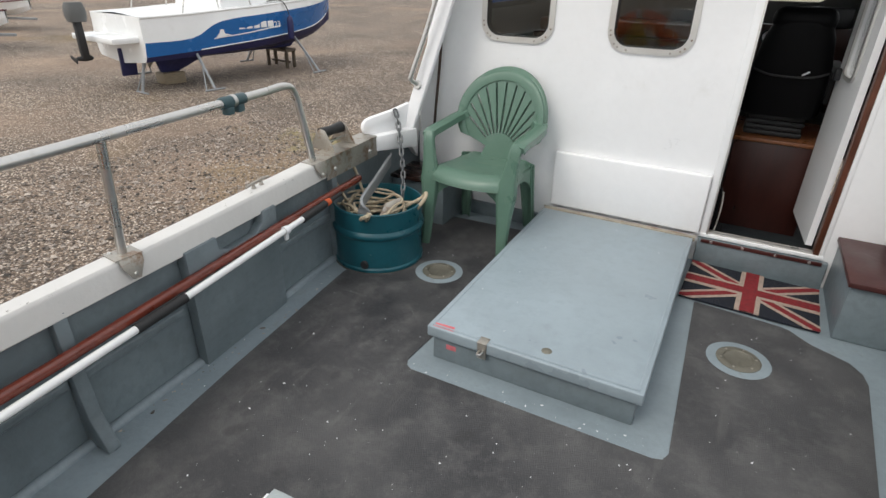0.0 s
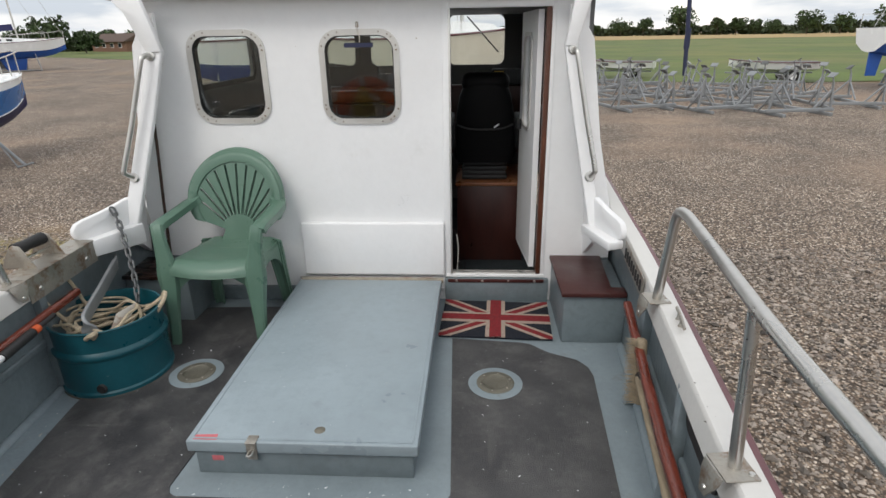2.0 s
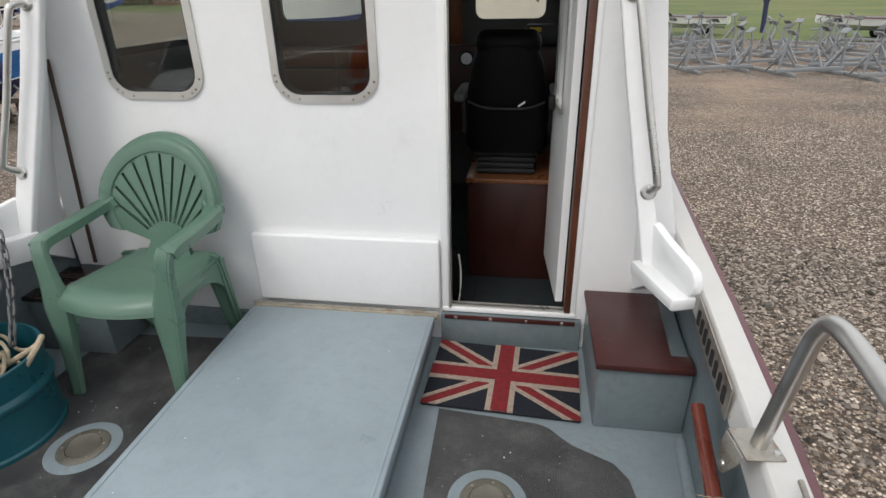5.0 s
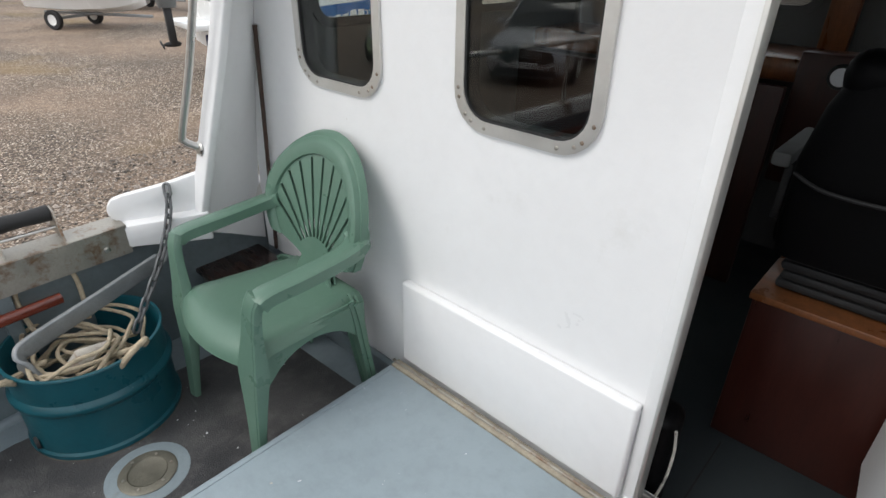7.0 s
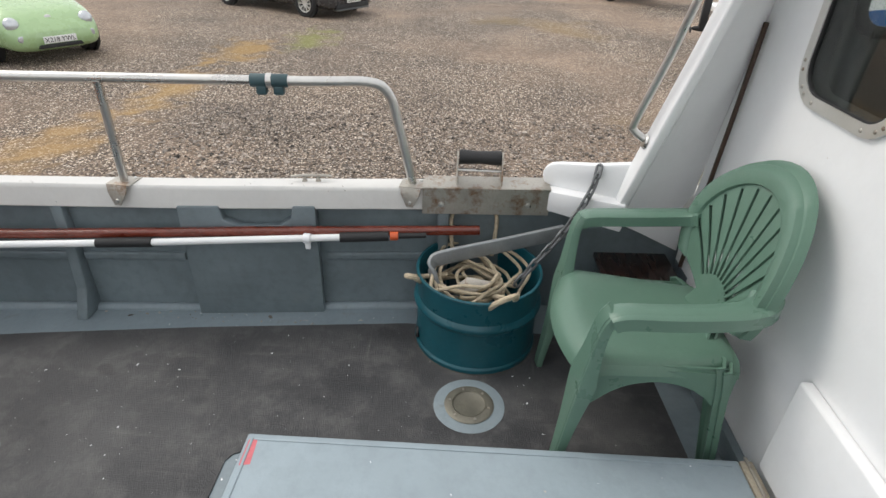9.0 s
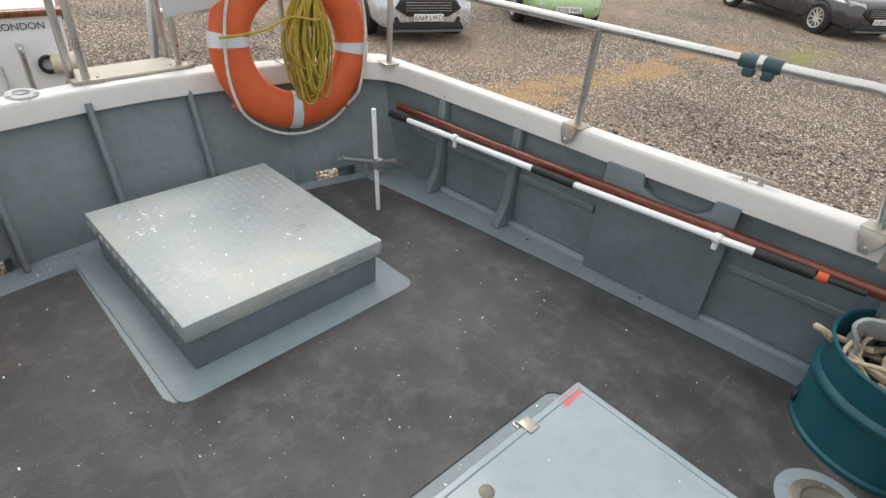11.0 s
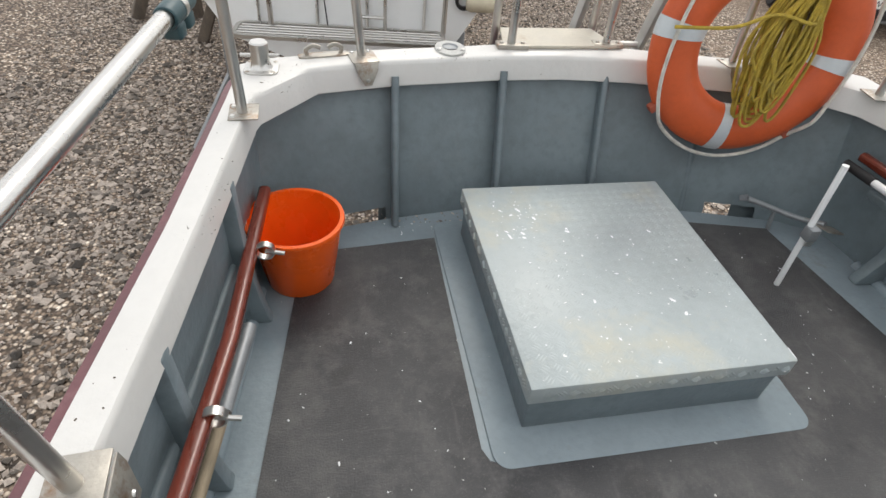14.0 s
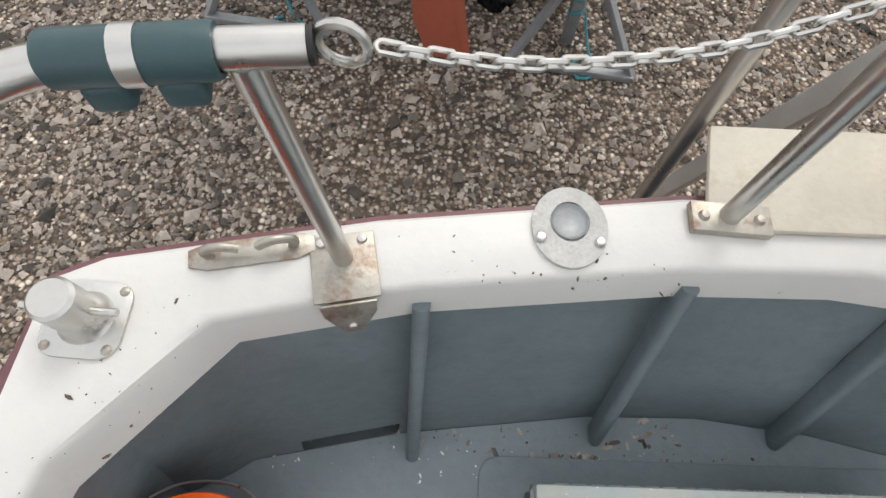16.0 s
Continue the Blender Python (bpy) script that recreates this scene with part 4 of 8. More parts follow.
def wing(side):
    """Sloping board from roof to gunwale with a rounded fin at its foot, and the panel behind it."""
    def X(x):
        return x if side < 0 else 1.10 - 0.667 * x
    k = 0.0 if side < 0 else 0.06
    w = thing("wheelhouse_wing", Matrix.Identity(4), "white painted side wing sloping from roof to gunwale", "wing", kind="structure")
    path = [(X(-0.555), -0.130, 1.44), (X(-0.632), -0.178, 1.13), (X(-0.715), -0.232, 0.82), (X(-0.785), -0.276, 0.56), (X(-0.80), -0.286, 0.50)]
    part("board", sweep(path, rounded_rect(0.076 if side < 0 else 0.058, 0.034, 0.008, 3), up=(0, 1, 0)), WHITE, w)
    part("roof_bracket", prism([(X(-0.515), 1.42), (X(-0.595), 1.42), (X(-0.67), 1.60), (X(-0.72), ROOF - 0.004), (X(-0.58), ROOF - 0.004), (X(-0.55), 1.55)], -0.16, -0.125, "y", 0.006), WHITE, w)
    part("panel", loft([[(X(-0.55), -0.12, 1.60), (X(-0.55), -0.095, 1.60), (X(-0.68 + k), WY, 1.60), (X(-0.71 + k), WY, 1.60)], [(X(-0.55), -0.12, 1.44), (X(-0.55), -0.095, 1.44), (X(-0.69 + k), WY, 1.44), (X(-0.72 + k), WY, 1.44)], [(X(-0.715), -0.222, 0.82), (X(-0.705), -0.197, 0.82), (X(-0.84 + 1.6 * k), WY, 0.82), (X(-0.87 + 1.6 * k), WY, 0.82)], [(X(-0.785), -0.265, 0.58), (X(-0.77), -0.24, 0.58), (X(-0.88 + 1.6 * k), WY, 0.60), (X(-0.91 + 1.6 * k), WY, 0.60)], [(X(-0.80), -0.275, 0.47), (X(-0.785), -0.25, 0.47), (X(-0.90 + 1.6 * k), WY, 0.30), (X(-0.93 + 1.6 * k), WY, 0.30)]]), WHITE, w)
    # fin and block along the gunwale
    f = 1.0 if side < 0 else 0.84
    a, b = Vector((X(-0.80), -0.27, 0)), Vector((X(-0.915 if side < 0 else -0.935), -0.535, 0))
    u = (b - a).normalized()
    n = Vector((u.y, -u.x, 0)) * (1 if side < 0 else -1)
    fm = Matrix(((u.x, n.x, 0, a.x), (u.y, n.y, 0, a.y), (0, 0, 1, 0), (0, 0, 0, 1)))
    fin = [(f * u_, v_) for u_, v_ in ((-0.02, 0.55), (0.27, 0.565), (0.292, 0.58), (0.30, 0.605), (0.295, 0.63), (0.275, 0.652), (0.24, 0.662), (0.10, 0.685), (-0.02, 0.715))]
    part("fin", prism(fin, -0.018, 0.016, "y", 0.010), WHITE, w, m=fm)
    blk = [(f * u_, v_) for u_, v_ in ((-0.03, 0.465), (-0.03, 0.575), (0.10, 0.572), (0.285, 0.566), (0.285, 0.51), (0.26, 0.485))]
    s_ = 0.07 if n.x * side < 0 else -0.07
    blk = [(u_, v_ if side < 0 else max(v_, 0.525)) for u_, v_ in blk]
    part("block", prism(blk, min(0.0, s_), max(0.0, s_) + 0.01, "y", 0.008), WHITE, w, m=fm)
    h = thing("grab_handle", Matrix.Identity(4), "polished stainless grab handle on the wing", "grab handle", "grab handles")
    o = -0.016
    pth = smooth_path([(X(-0.560 + o), -0.146, 1.405), (X(-0.572 + o), -0.200, 1.40), (X(-0.585 + o), -0.220, 1.36), (X(-0.660 + o), -0.256, 1.1), (X(-0.728 + o), -0.294, 0.88), (X(-0.734 + o), -0.291, 0.845), (X(-0.715 + o), -0.246, 0.815)], 6)
    part("bar", tube(pth, 0.0125, 12), STEEL, h)
    for z, x, y in ((1.405, -0.560 + o, -0.149), (0.815, -0.715 + o, -0.248)):
        part("flange", moved(lathe([(0, 0.006), (0.02, 0.006), (0.026, 0)], 16), Matrix.Translation((X(x), y - 0.006, z)) @ Matrix.Rotation(radians(80), 4, "X")), STEEL, h)


wing(-1)
wing(1)
# drain pipe beside the port wing
solo("drain_pipe", tube([(-0.715, WY - 0.016, 1.2), (-0.735, WY - 0.018, 0.9), (-0.76, WY - 0.02, 0.6), (-0.78, WY - 0.022, 0.3)], 0.008, 10), PIPEBROWN, "thin dark brown pipe down the wheelhouse corner", "pipe", "structure")

# ---- cockpit: hatches ----
hatch = thing("deck_hatch", Matrix.Translation((0, 0, 0)), "long grey painted engine hatch with a hinged lid and hasp", "hatch")
part("coaming", box(0.026, 0.812, -1.418, WY - 0.036, 0.0, 0.105, 0.004), GREY, hatch)
lid = part("lid", box(0.006, 0.832, -1.434, WY - 0.075, 0.108, 0.155, 0.006, 3), HATCHGREY, hatch, "pale grey painted lid with a seam round its edge")
for x0, x1, y0, y1 in ((0.024, 0.814, -1.42, -1.412), (0.022, 0.03, -1.408, -0.07), (0.808, 0.816, -1.408, -0.07)):
    part("edge_strip", box(x0, x1, y0, y1, 0.155, 0.1575, 0.001), HATCHGREY, lid)
part("hinge", box(0.008, 0.842, WY - 0.074, WY - 0.037, 0.135, 0.158, 0.004), SEALANT, hatch, "long hinge strip smeared with old sealant")
part("hinge_pin", rod((0.0, WY - 0.055, 0.160), (0.845, WY - 0.055, 0.160), 0.005, 8), DULLSTEEL, hatch)
hs = part("hasp", box(0.225, 0.262, -1.441, -1.431, 0.085, 0.152, 0.003), DULLSTEEL, hatch, "rusty hasp with a small padlock")
part("plate", box(0.225, 0.262, -1.445, -1.40, 0.154, 0.159, 0.001), DULLSTEEL, hs)
part("staple", tube(smooth_path([(0.236, -1.44, 0.12), (0.236, -1.465, 0.122), (0.251, -1.465, 0.124), (0.251, -1.44, 0.126)], 4), 0.004, 8), STEEL, hs)
part("latch", moved(box(-0.022, 0.022, -0.008, 0.0, -0.012, 0.012, 0.003), Matrix.Translation((0.105, -1.411, 0.07))), PINK, hatch, "small latch daubed with pink paint")
part("paint_mark", prism([(0.03, -1.424), (0.115, -1.424), (0.11, -1.395), (0.028, -1.40)], 0.1553, 0.1557), PINK, hatch, "pink daub of paint on the corner")
part("lift_ring", moved(lathe([(0, 0.005), (0.012, 0.004), (0.02, 0)], 16), Matrix.Translation((0.47, -1.36, 0.155))), BRASS, hatch)

ah = thing("aft_hatch", pose(0.452, -2.727, 0, 0, 0, 2.6), "grey painted tread-plate hatch box on the deck", "hatch")
hw_, hl_ = 0.378, 0.424
part("pad", prism(shifted(rounded_rect(0.935, 1.0, 0.045, 6), -0.006, 0.02), 0.0005, 0.006, "z", 0.0015), DECKGREY, ah, "pale grey painted pad under the hatch")
part("coaming", box(-hw_ + 0.014, hw_ - 0.014, -hl_ + 0.014, hl_ - 0.014, 0.0, 0.15, 0.004), GREY, ah)
al = part("lid", box(-hw_, hw_, -hl_, hl_, 0.135, 0.200, 0.005, 2), TREAD, ah, "speckled pale grey tread-plate lid")


def tread_lugs():
    """Small raised bars in pairs, turned left and right by turns, over the top and down the edges."""
    bm = bmesh.new()

    def lug(c, u, v, n, ln, wd, h):
        a = [bm.verts.new(c + u * ln * s + v * wd * t * (0.55 if abs(s) == 1 else 1)) for s, t in ((-1, 0), (0, -1), (1, 0), (0, 1))]
        b = [bm.verts.new(c + n * h + (p.co - c) * 0.55) for p in a]
        bm.faces.new(b)
        for i in range(4):
            bm.faces.new((a[i], a[(i + 1) % 4], b[(i + 1) % 4], b[i]))

    def field(o, ex, ey, n, w, h, rise=0.0026):
        st = 0.034
        for i in range(int(w / st)):
            for j in range(max(1, int(h / st))):
                c = o + ex * (st * (i + 0.5)) + ey * (h / max(1, int(h / st)) * (j + 0.5))
                a = radians(45 if (i + j) % 2 else -45)
                u = ex * math.cos(a) + ey * math.sin(a)
                v = n.cross(u)
                for k in (-1, 0, 1):
                    lug(c + v * 0.0085 * k, u, v, n, 0.0135, 0.0026, rise)
    X, Y, Z = Vector((1, 0, 0)), Vector((0, 1, 0)), Vector((0, 0, 1))
    field(Vector((-hw_ + 0.005, -hl_ + 0.005, 0.2)), X, Y, Z, 2 * hw_ - 0.01, 2 * hl_ - 0.01, 0.0004)
    field(Vector((-hw_ + 0.005, hl_, 0.140)), X, Z, Y, 2 * hw_ - 0.01, 0.055)
    field(Vector((-hw_ + 0.005, -hl_, 0.140)), X, Z, -Y, 2 * hw_ - 0.01, 0.055)
    field(Vector((hw_, -hl_ + 0.005, 0.140)), Y, Z, X, 2 * hl_ - 0.01, 0.055)
    field(Vector((-hw_, -hl_ + 0.005, 0.140)), Y, Z, -X, 2 * hl_ - 0.01, 0.055)
    return bm


tagged(part("tread_pattern", tread_lugs(), TREAD, al), "rows of small raised tread bars", kind="stuff")
part("catch", box(-hw_ - 0.012, -hw_ - 0.001, 0.37, 0.41, 0.15, 0.19, 0.003), PAPER, ah, "white plastic catch")

# pads beside the forward hatch
for k, (px, py) in enumerate(((-0.285, -0.795), (1.120, -0.833))):
    dp = thing("deck_plate", Matrix.Translation((px, py, 0.004)), "round brass deck plate in a pale grey painted ring", "deck plate", "deck plates")
    part("surround", lathe([(0.075, 0.0), (0.122, 0.0), (0.122, 0.0018), (0.118, 0.0025), (0.075, 0.0025)], 40, True), DECKGREY, dp)
    part("rim", lathe([(0.05, 0.001), (0.083, 0.001), (0.085, 0.005), (0.078, 0.009), (0.058, 0.009), (0.056, 0.005)], 40, True), BRASS, dp)
    part("cap", lathe([(0, 0.006), (0.052, 0.006), (0.055, 0.0075), (0.0555, 0.001)], 32), BRASS, dp)
    for a in range(6):
        part("screw", moved(lathe([(0, 0.0115), (0.004, 0.011), (0.005, 0.009)], 8), Matrix.Translation((0.068 * math.cos(a * 1.047 + 0.3), 0.068 * math.sin(a * 1.047 + 0.3), 0))), DULLSTEEL, dp)

# ---- door mat ----


def clip_rect(poly, w, h):
    for ax, lim, sg in ((0, w, 1), (0, -w, -1), (1, h, 1), (1, -h, -1)):
        res = []
        for i in range(len(poly)):
            p, q = poly[i - 1], poly[i]
            pi, qi = sg * p[ax] <= sg * lim, sg * q[ax] <= sg * lim
            if pi != qi:
                t = (lim - p[ax]) / (q[ax] - p[ax])
                res.append((p[0] + (q[0] - p[0]) * t, p[1] + (q[1] - p[1]) * t))
            if qi:
                res.append(q)
        poly = res
    return poly


dm = thing("door_mat", pose(1.140, -0.235, 0.004, 0, 0, -2.5), "coir door mat with a red, white and navy union flag", "door mat")
mw, mh = 0.295, 0.207
part("base", box(-mw, mw, -mh, mh, 0.0, 0.012, 0.004), FLAG_NAVY, dm)


def band(x0, y0, x1, y1, w):
    d = Vector((x1 - x0, y1 - y0)).normalized()
    nrm = Vector((-d.y, d.x)) * w
    return clip_rect([(x0 + nrm.x, y0 + nrm.y), (x0 - nrm.x, y0 - nrm.y), (x1 - nrm.x, y1 - nrm.y), (x1 + nrm.x, y1 + nrm.y)], mw, mh)


dgx, dgy = mw * 1.12, mh * 1.12
part("white_diagonal", prism(band(-dgx, -dgy, dgx, dgy, 0.036), 0.010, 0.0132), FLAG_WHITE, dm)
part("white_diagonal", prism(band(-dgx, dgy, dgx, -dgy, 0.036), 0.010, 0.0133), FLAG_WHITE, dm)
part("red_diagonal", prism(band(-dgx, -dgy, dgx, dgy, 0.0165), 0.010, 0.0146), FLAG_RED, dm)
part("red_diagonal", prism(band(-dgx, dgy, dgx, -dgy, 0.0165), 0.010, 0.0147), FLAG_RED, dm)
part("white_upright", prism([(-0.052, -mh), (0.052, -mh), (0.052, mh), (-0.052, mh)], 0.010, 0.0160), FLAG_WHITE, dm)
part("white_bar", prism([(-mw, -0.052), (mw, -0.052), (mw, 0.052), (-mw, 0.052)], 0.010, 0.0162), FLAG_WHITE, dm)
part("red_upright", prism([(-0.031, -mh), (0.031, -mh), (0.031, mh), (-0.031, mh)], 0.010, 0.0176), FLAG_RED, dm)
part("red_bar", prism([(-mw, -0.031), (mw, -0.031), (mw, 0.031), (-mw, 0.031)], 0.010, 0.0178), FLAG_RED, dm)

# ---- boxes either side of the wall ----
sb = thing("step_box", Matrix.Identity(4), "grey step box with a dark red board on top", "step box")
part("body", prism([(1.465, WY - 0.002), (1.465, -0.46), (CX + half_at(-0.47, 0.42, 1), -0.46), (CX + half_at(-0.1, 0.42, 1), WY - 0.002)], 0.0, 0.262, "z", 0.01), GREY, sb)
part("top", prism([(1.452, WY - 0.004), (1.452, -0.48), (CX + half_at(-0.47, 0.42, 1) - 0.005, -0.48), (CX + half_at(-0.40, 0.42, 1) - 0.005, -0.40), (CX + half_at(-0.40, 0.42, 1) - 0.07, -0.40), (CX + half_at(-0.1, 0.42, 1) - 0.06, WY - 0.004)], 0.264, 0.287, "z", 0.004), REDWOOD, sb, "dark red varnished board")
pbx = thing("corner_box", Matrix.Identity(4), "low corner locker with a dark wet wooden top", "locker")
part("body", prism([(-0.54, WY - 0.034), (-0.54, -0.28), (CX - half_at(-0.28, 0.42), -0.28), (CX - half_at(0.0, 0.42), WY - 0.034)], 0.0, 0.255, "z", 0.01), GREY, pbx)
part("top", prism([(-0.52, WY - 0.034), (-0.52, -0.30), (CX - half_at(-0.28, 0.42), -0.30), (CX - half_at(0.0, 0.42), WY - 0.034)], 0.257, 0.276, "z", 0.003), WETWOOD, pbx, "dark wet wooden top")

# ---- garden chairs, one stacked on another ----


def chair_back(t=0.0):
    """Fan-shaped back with long slots spreading from a hub."""
    hub = Vector((0, 0.465))
    a, b, cz = 0.272, 0.262, 0.695

    def edge(th):
        d = Vector((math.sin(th), math.cos(th)))
        # ray from the hub to the ellipse
        ox, oz = hub.x, hub.y - cz
        A = (d.x / a) ** 2 + (d.y / b) ** 2
        B = 2 * (ox * d.x / a ** 2 + oz * d.y / b ** 2)
        C = (ox / a) ** 2 + (oz / b) ** 2 - 1
        return (-B + math.sqrt(B * B - 4 * A * C)) / (2 * A)

    angs = []
    ns = 11
    span = radians(45)
    for i in range(ns):
        c = -span + 2 * span * i / (ns - 1)
        angs += [(c, -1), (c, 1)]
    angs = [(-1.14, 0), (-1.05, 0), (-0.95, 0)] + angs + [(0.95, 0), (1.05, 0), (1.14, 0)]

    def place(th, r):
        x, z = hub.x + r * math.sin(th), hub.y + r * math.cos(th)
        return (x, 0.165 + (z - 0.45) * 0.20 - 0.75 * x * x, z)
    bm = bmesh.new()
    rows = []
    for th, sd in angs:
        s1 = edge(th) - 0.070
        s0 = min(0.125, s1 - 0.02)
        gap = span / (ns - 1) * 0.5
        row = []
        for k in range(10):
            if k <= 4:
                r = (0.035, s0, s0 + (s1 - s0) * 0.33, s0 + (s1 - s0) * 0.67, s1)[k]
                a_ = th + sd * (0.0062 / max(r, 0.05) if k else gap)
            else:
                a_ = th + sd * gap
                r = edge(a_) - (0.056, 0.052, 0.020, 0.004, 0.0)[k - 5]
            p = Vector(place(a_, r))
            p.y += (0, 0, 0, 0, 0, 0.0, -0.010, -0.013, -0.006, 0.016)[k]
            row.append(bm.verts.new(p))
        rows.append(row)
    for i in range(len(rows) - 1):
        slot = 3 <= i < 3 + 2 * ns - 1 and (i - 3) % 2 == 0
        for k in range(9):
            if slot and 1 <= k <= 3:
                continue
            bm.faces.new((rows[i][k], rows[i + 1][k], rows[i + 1][k + 1], rows[i][k + 1]))
    thicken(bm, -0.006)
    # tongue and hub boss joining back and seat
    tongue = bmesh.new()
    g = []
    for j in range(7):
        z = 0.425 + 0.135 * j / 6
        w = 0.115 - 0.055 * j / 6 + 0.02 * (j == 0)
        g.append([tongue.verts.new((w * (k - 3) / 3, 0.165 + (z - 0.45) * 0.20 - 0.75 * (w * (k - 3) / 3) ** 2 - 0.006, z)) for k in range(7)])
    for r0, r1 in zip(g, g[1:]):
        for k in range(6):
            tongue.faces.new((r0[k], r0[k + 1], r1[k + 1], r1[k]))
    thicken(tongue, 0.006)
    boss = tube([place(th, 0.085) for th in [radians(-80 + 10 * i) for i in range(17)]], 0.006, 8)
    return merge(bm, tongue, boss)


def chair_seat():
    """Dished seat with ribbed front half and edges that roll down."""
    bm = bmesh.new()
    nx_, ny_ = 26, 28
    g = []
    for j in range(ny_ + 1):
        v = j / ny_
        row = []
        for i in range(nx_ + 1):
            u = -1 + 2 * i / nx_
            side = max(0.0, abs(u) - 0.80) / 0.20
            front = max(0.0, 0.16 - v) / 0.16
            half = 0.252 - 0.046 * v
            x = half * math.copysign(min(abs(u), 0.80) + 0.20 * math.sin(side * math.pi / 2), u)
            y = -0.245 + 0.445 * (v if v > 0.16 else 0.16 - 0.16 * math.sin(front * math.pi / 2)) - 0.062 * (1 - u * u) * (1 - v) ** 2
            z = 0.466 - 0.014 * math.cos(u * math.pi / 2) * math.sin(math.pi * v) - 0.068 * (1 - math.cos(front * math.pi / 2)) - 0.045 * (1 - math.cos(side * math.pi / 2)) - 0.022 * v
            if 0.14 < v < 0.62 and abs(u) < 0.72 and j % 2 == 0:
                z += 0.0036
            row.append(bm.verts.new((x, y, z)))
        g.append(row)
    for r0, r1 in zip(g, g[1:]):
        for i in range(nx_):
            bm.faces.new((r0[i], r0[i + 1], r1[i + 1], r1[i]))
    thicken(bm, 0.006)
    return bm


def arch(w0, w1, z_top, z_leg, drop, n=10):
    """Apron outline: straight top, arched lower edge."""
    pts = [(w0, z_leg), (w0, z_top), (w1, z_top), (w1, z_leg)]
    for i in range(1, n):
        t = i / n
        a = math.pi * t
        pts.append((w1 - 0.035 + (w0 - w1 + 0.07) * t, z_leg + (z_top - drop - z_leg) * math.sin(a) ** 0.45))
    return pts


def garden_chair(m):
    c = thing("garden_chair", m, "green moulded plastic garden chair with a slotted fan back", "chair", "stacked garden chairs")
    part("seat", chair_seat(), GREENPLASTIC, c)
    part("backrest", chair_back(), GREENPLASTIC, c, angle=50)
    part("apron", prism(arch(-0.225, 0.225, 0.438, 0.27, 0.040), -0.236, -0.228, "y"), GREENPLASTIC, c)
    for s in (-1, 1):
        bm = prism(arch(-0.225, 0.185, 0.428, 0.26, 0.045), -0.004, 0.004, "x")
        part("side_apron", moved(bm, Matrix.Translation((s * 0.218, 0, 0))), GREENPLASTIC, c)
        pth = smooth_path([(s * 0.222, 0.186, 0.700), (s * 0.250, 0.165, 0.688), (s * 0.268, 0.10, 0.675), (s * 0.272, -0.05, 0.662), (s * 0.270, -0.175, 0.655), (s * 0.268, -0.215, 0.640)], 5)
        arm = sweep(pth, [(-0.030, 0.004), (-0.022, 0.010), (0.022, 0.010), (0.030, 0.004), (0.030, -0.040), (0.025, -0.042), (0.024, -0.004), (-0.024, -0.004), (-0.025, -0.034), (-0.030, -0.032)])
        part("armrest", arm, GREENPLASTIC, c)
        pth = smooth_path([(s * 0.266, -0.205, 0.652), (s * 0.256, -0.224, 0.60), (s * 0.240, -0.236, 0.45), (s * 0.232, -0.246, 0.33), (s * 0.236, -0.268, 0.12), (s * 0.240, -0.280, 0.0)], 5)
        nn = len(pth)
        leg = sweep(pth, [(-0.034, -0.018), (-0.034, 0.0), (-0.028, 0.012), (0.022, 0.022), (0.036, 0.014), (0.036, -0.016), (0.030, -0.018), (0.028, 0.004), (-0.026, 0.002), (-0.028, -0.018)], up=(0, -1, 0.0), scales=[0.74 + 0.62 * math.exp(-((i / nn - 0.50) / 0.17) ** 2) - 0.35 * max(0, i / nn - 0.65) for i in range(nn)])
        part("leg", leg, GREENPLASTIC, c)
        pth = smooth_path([(s * 0.19, 0.155, 0.44), (s * 0.195, 0.17, 0.36), (s * 0.203, 0.182, 0.25), (s * 0.214, 0.200, 0.10), (s * 0.220, 0.212, 0.0)], 5)
        nn = len(pth)
        leg = sweep(pth, [(-0.034, -0.014), (-0.034, 0.004), (0.0, 0.018), (0.034, 0.004), (0.034, -0.014), (0.028, -0.014), (0.027, 0.0), (0.0, 0.010), (-0.027, 0.0), (-0.028, -0.014)], up=(0, 1, 0.0), scales=[1.25 - 0.5 * i / nn for i in range(nn)])
        part("leg", leg, GREENPLASTIC, c)
    return c


chair = garden_chair(pose(-0.277, -0.270, 0.004, 0, 0, -1) @ Matrix.Diagonal((0.97, 0.96, 0.955, 1)))
copy_thing(chair, pose(-0.277, -0.282, 0.034, 0, 0, -1) @ Matrix.Diagonal((0.97, 0.96, 0.955, 1)))

# ---- drum with anchor, rope and chain ----
DX, DY, DR, DH = -0.668, -0.775, 0.229, 0.325
dr = thing("cut_down_drum", Matrix.Translation((DX, DY, 0.0)), "cut-down teal steel drum holding anchor and rope", "drum")
prof = [(0, 0.012), (DR - 0.012, 0.012), (DR - 0.008, 0.02), (DR - 0.006, DH - 0.01), (DR - 0.004, DH), (DR + 0.004, DH), (DR + 0.006, DH - 0.004), (DR, DH - 0.01), (DR, 0.225), (DR + 0.012, 0.212), (DR + 0.014, 0.203), (DR + 0.012, 0.194), (DR, 0.181), (DR, 0.03), (DR + 0.007, 0.022), (DR + 0.007, 0.008), (DR, 0.0), (0, 0.0)]
part("shell", lathe(prof, 56), TEAL, dr)
part("bung", moved(lathe([(0, 0.01), (0.02, 0.01), (0.024, 0)], 16), Matrix.Translation((0.06, -DR + 0.01, 0.05)) @ Matrix.Rotation(radians(90), 4, "X")), RUBBER, dr)
part("bottom_crust", lathe([(DR - 0.01, 0.0), (DR + 0.010, 0.0), (DR + 0.007, 0.006), (DR - 0.01, 0.007)], 48, True), OLDWOOD, dr, "flaking rust at the foot of the drum")
rng = random.Random(4)
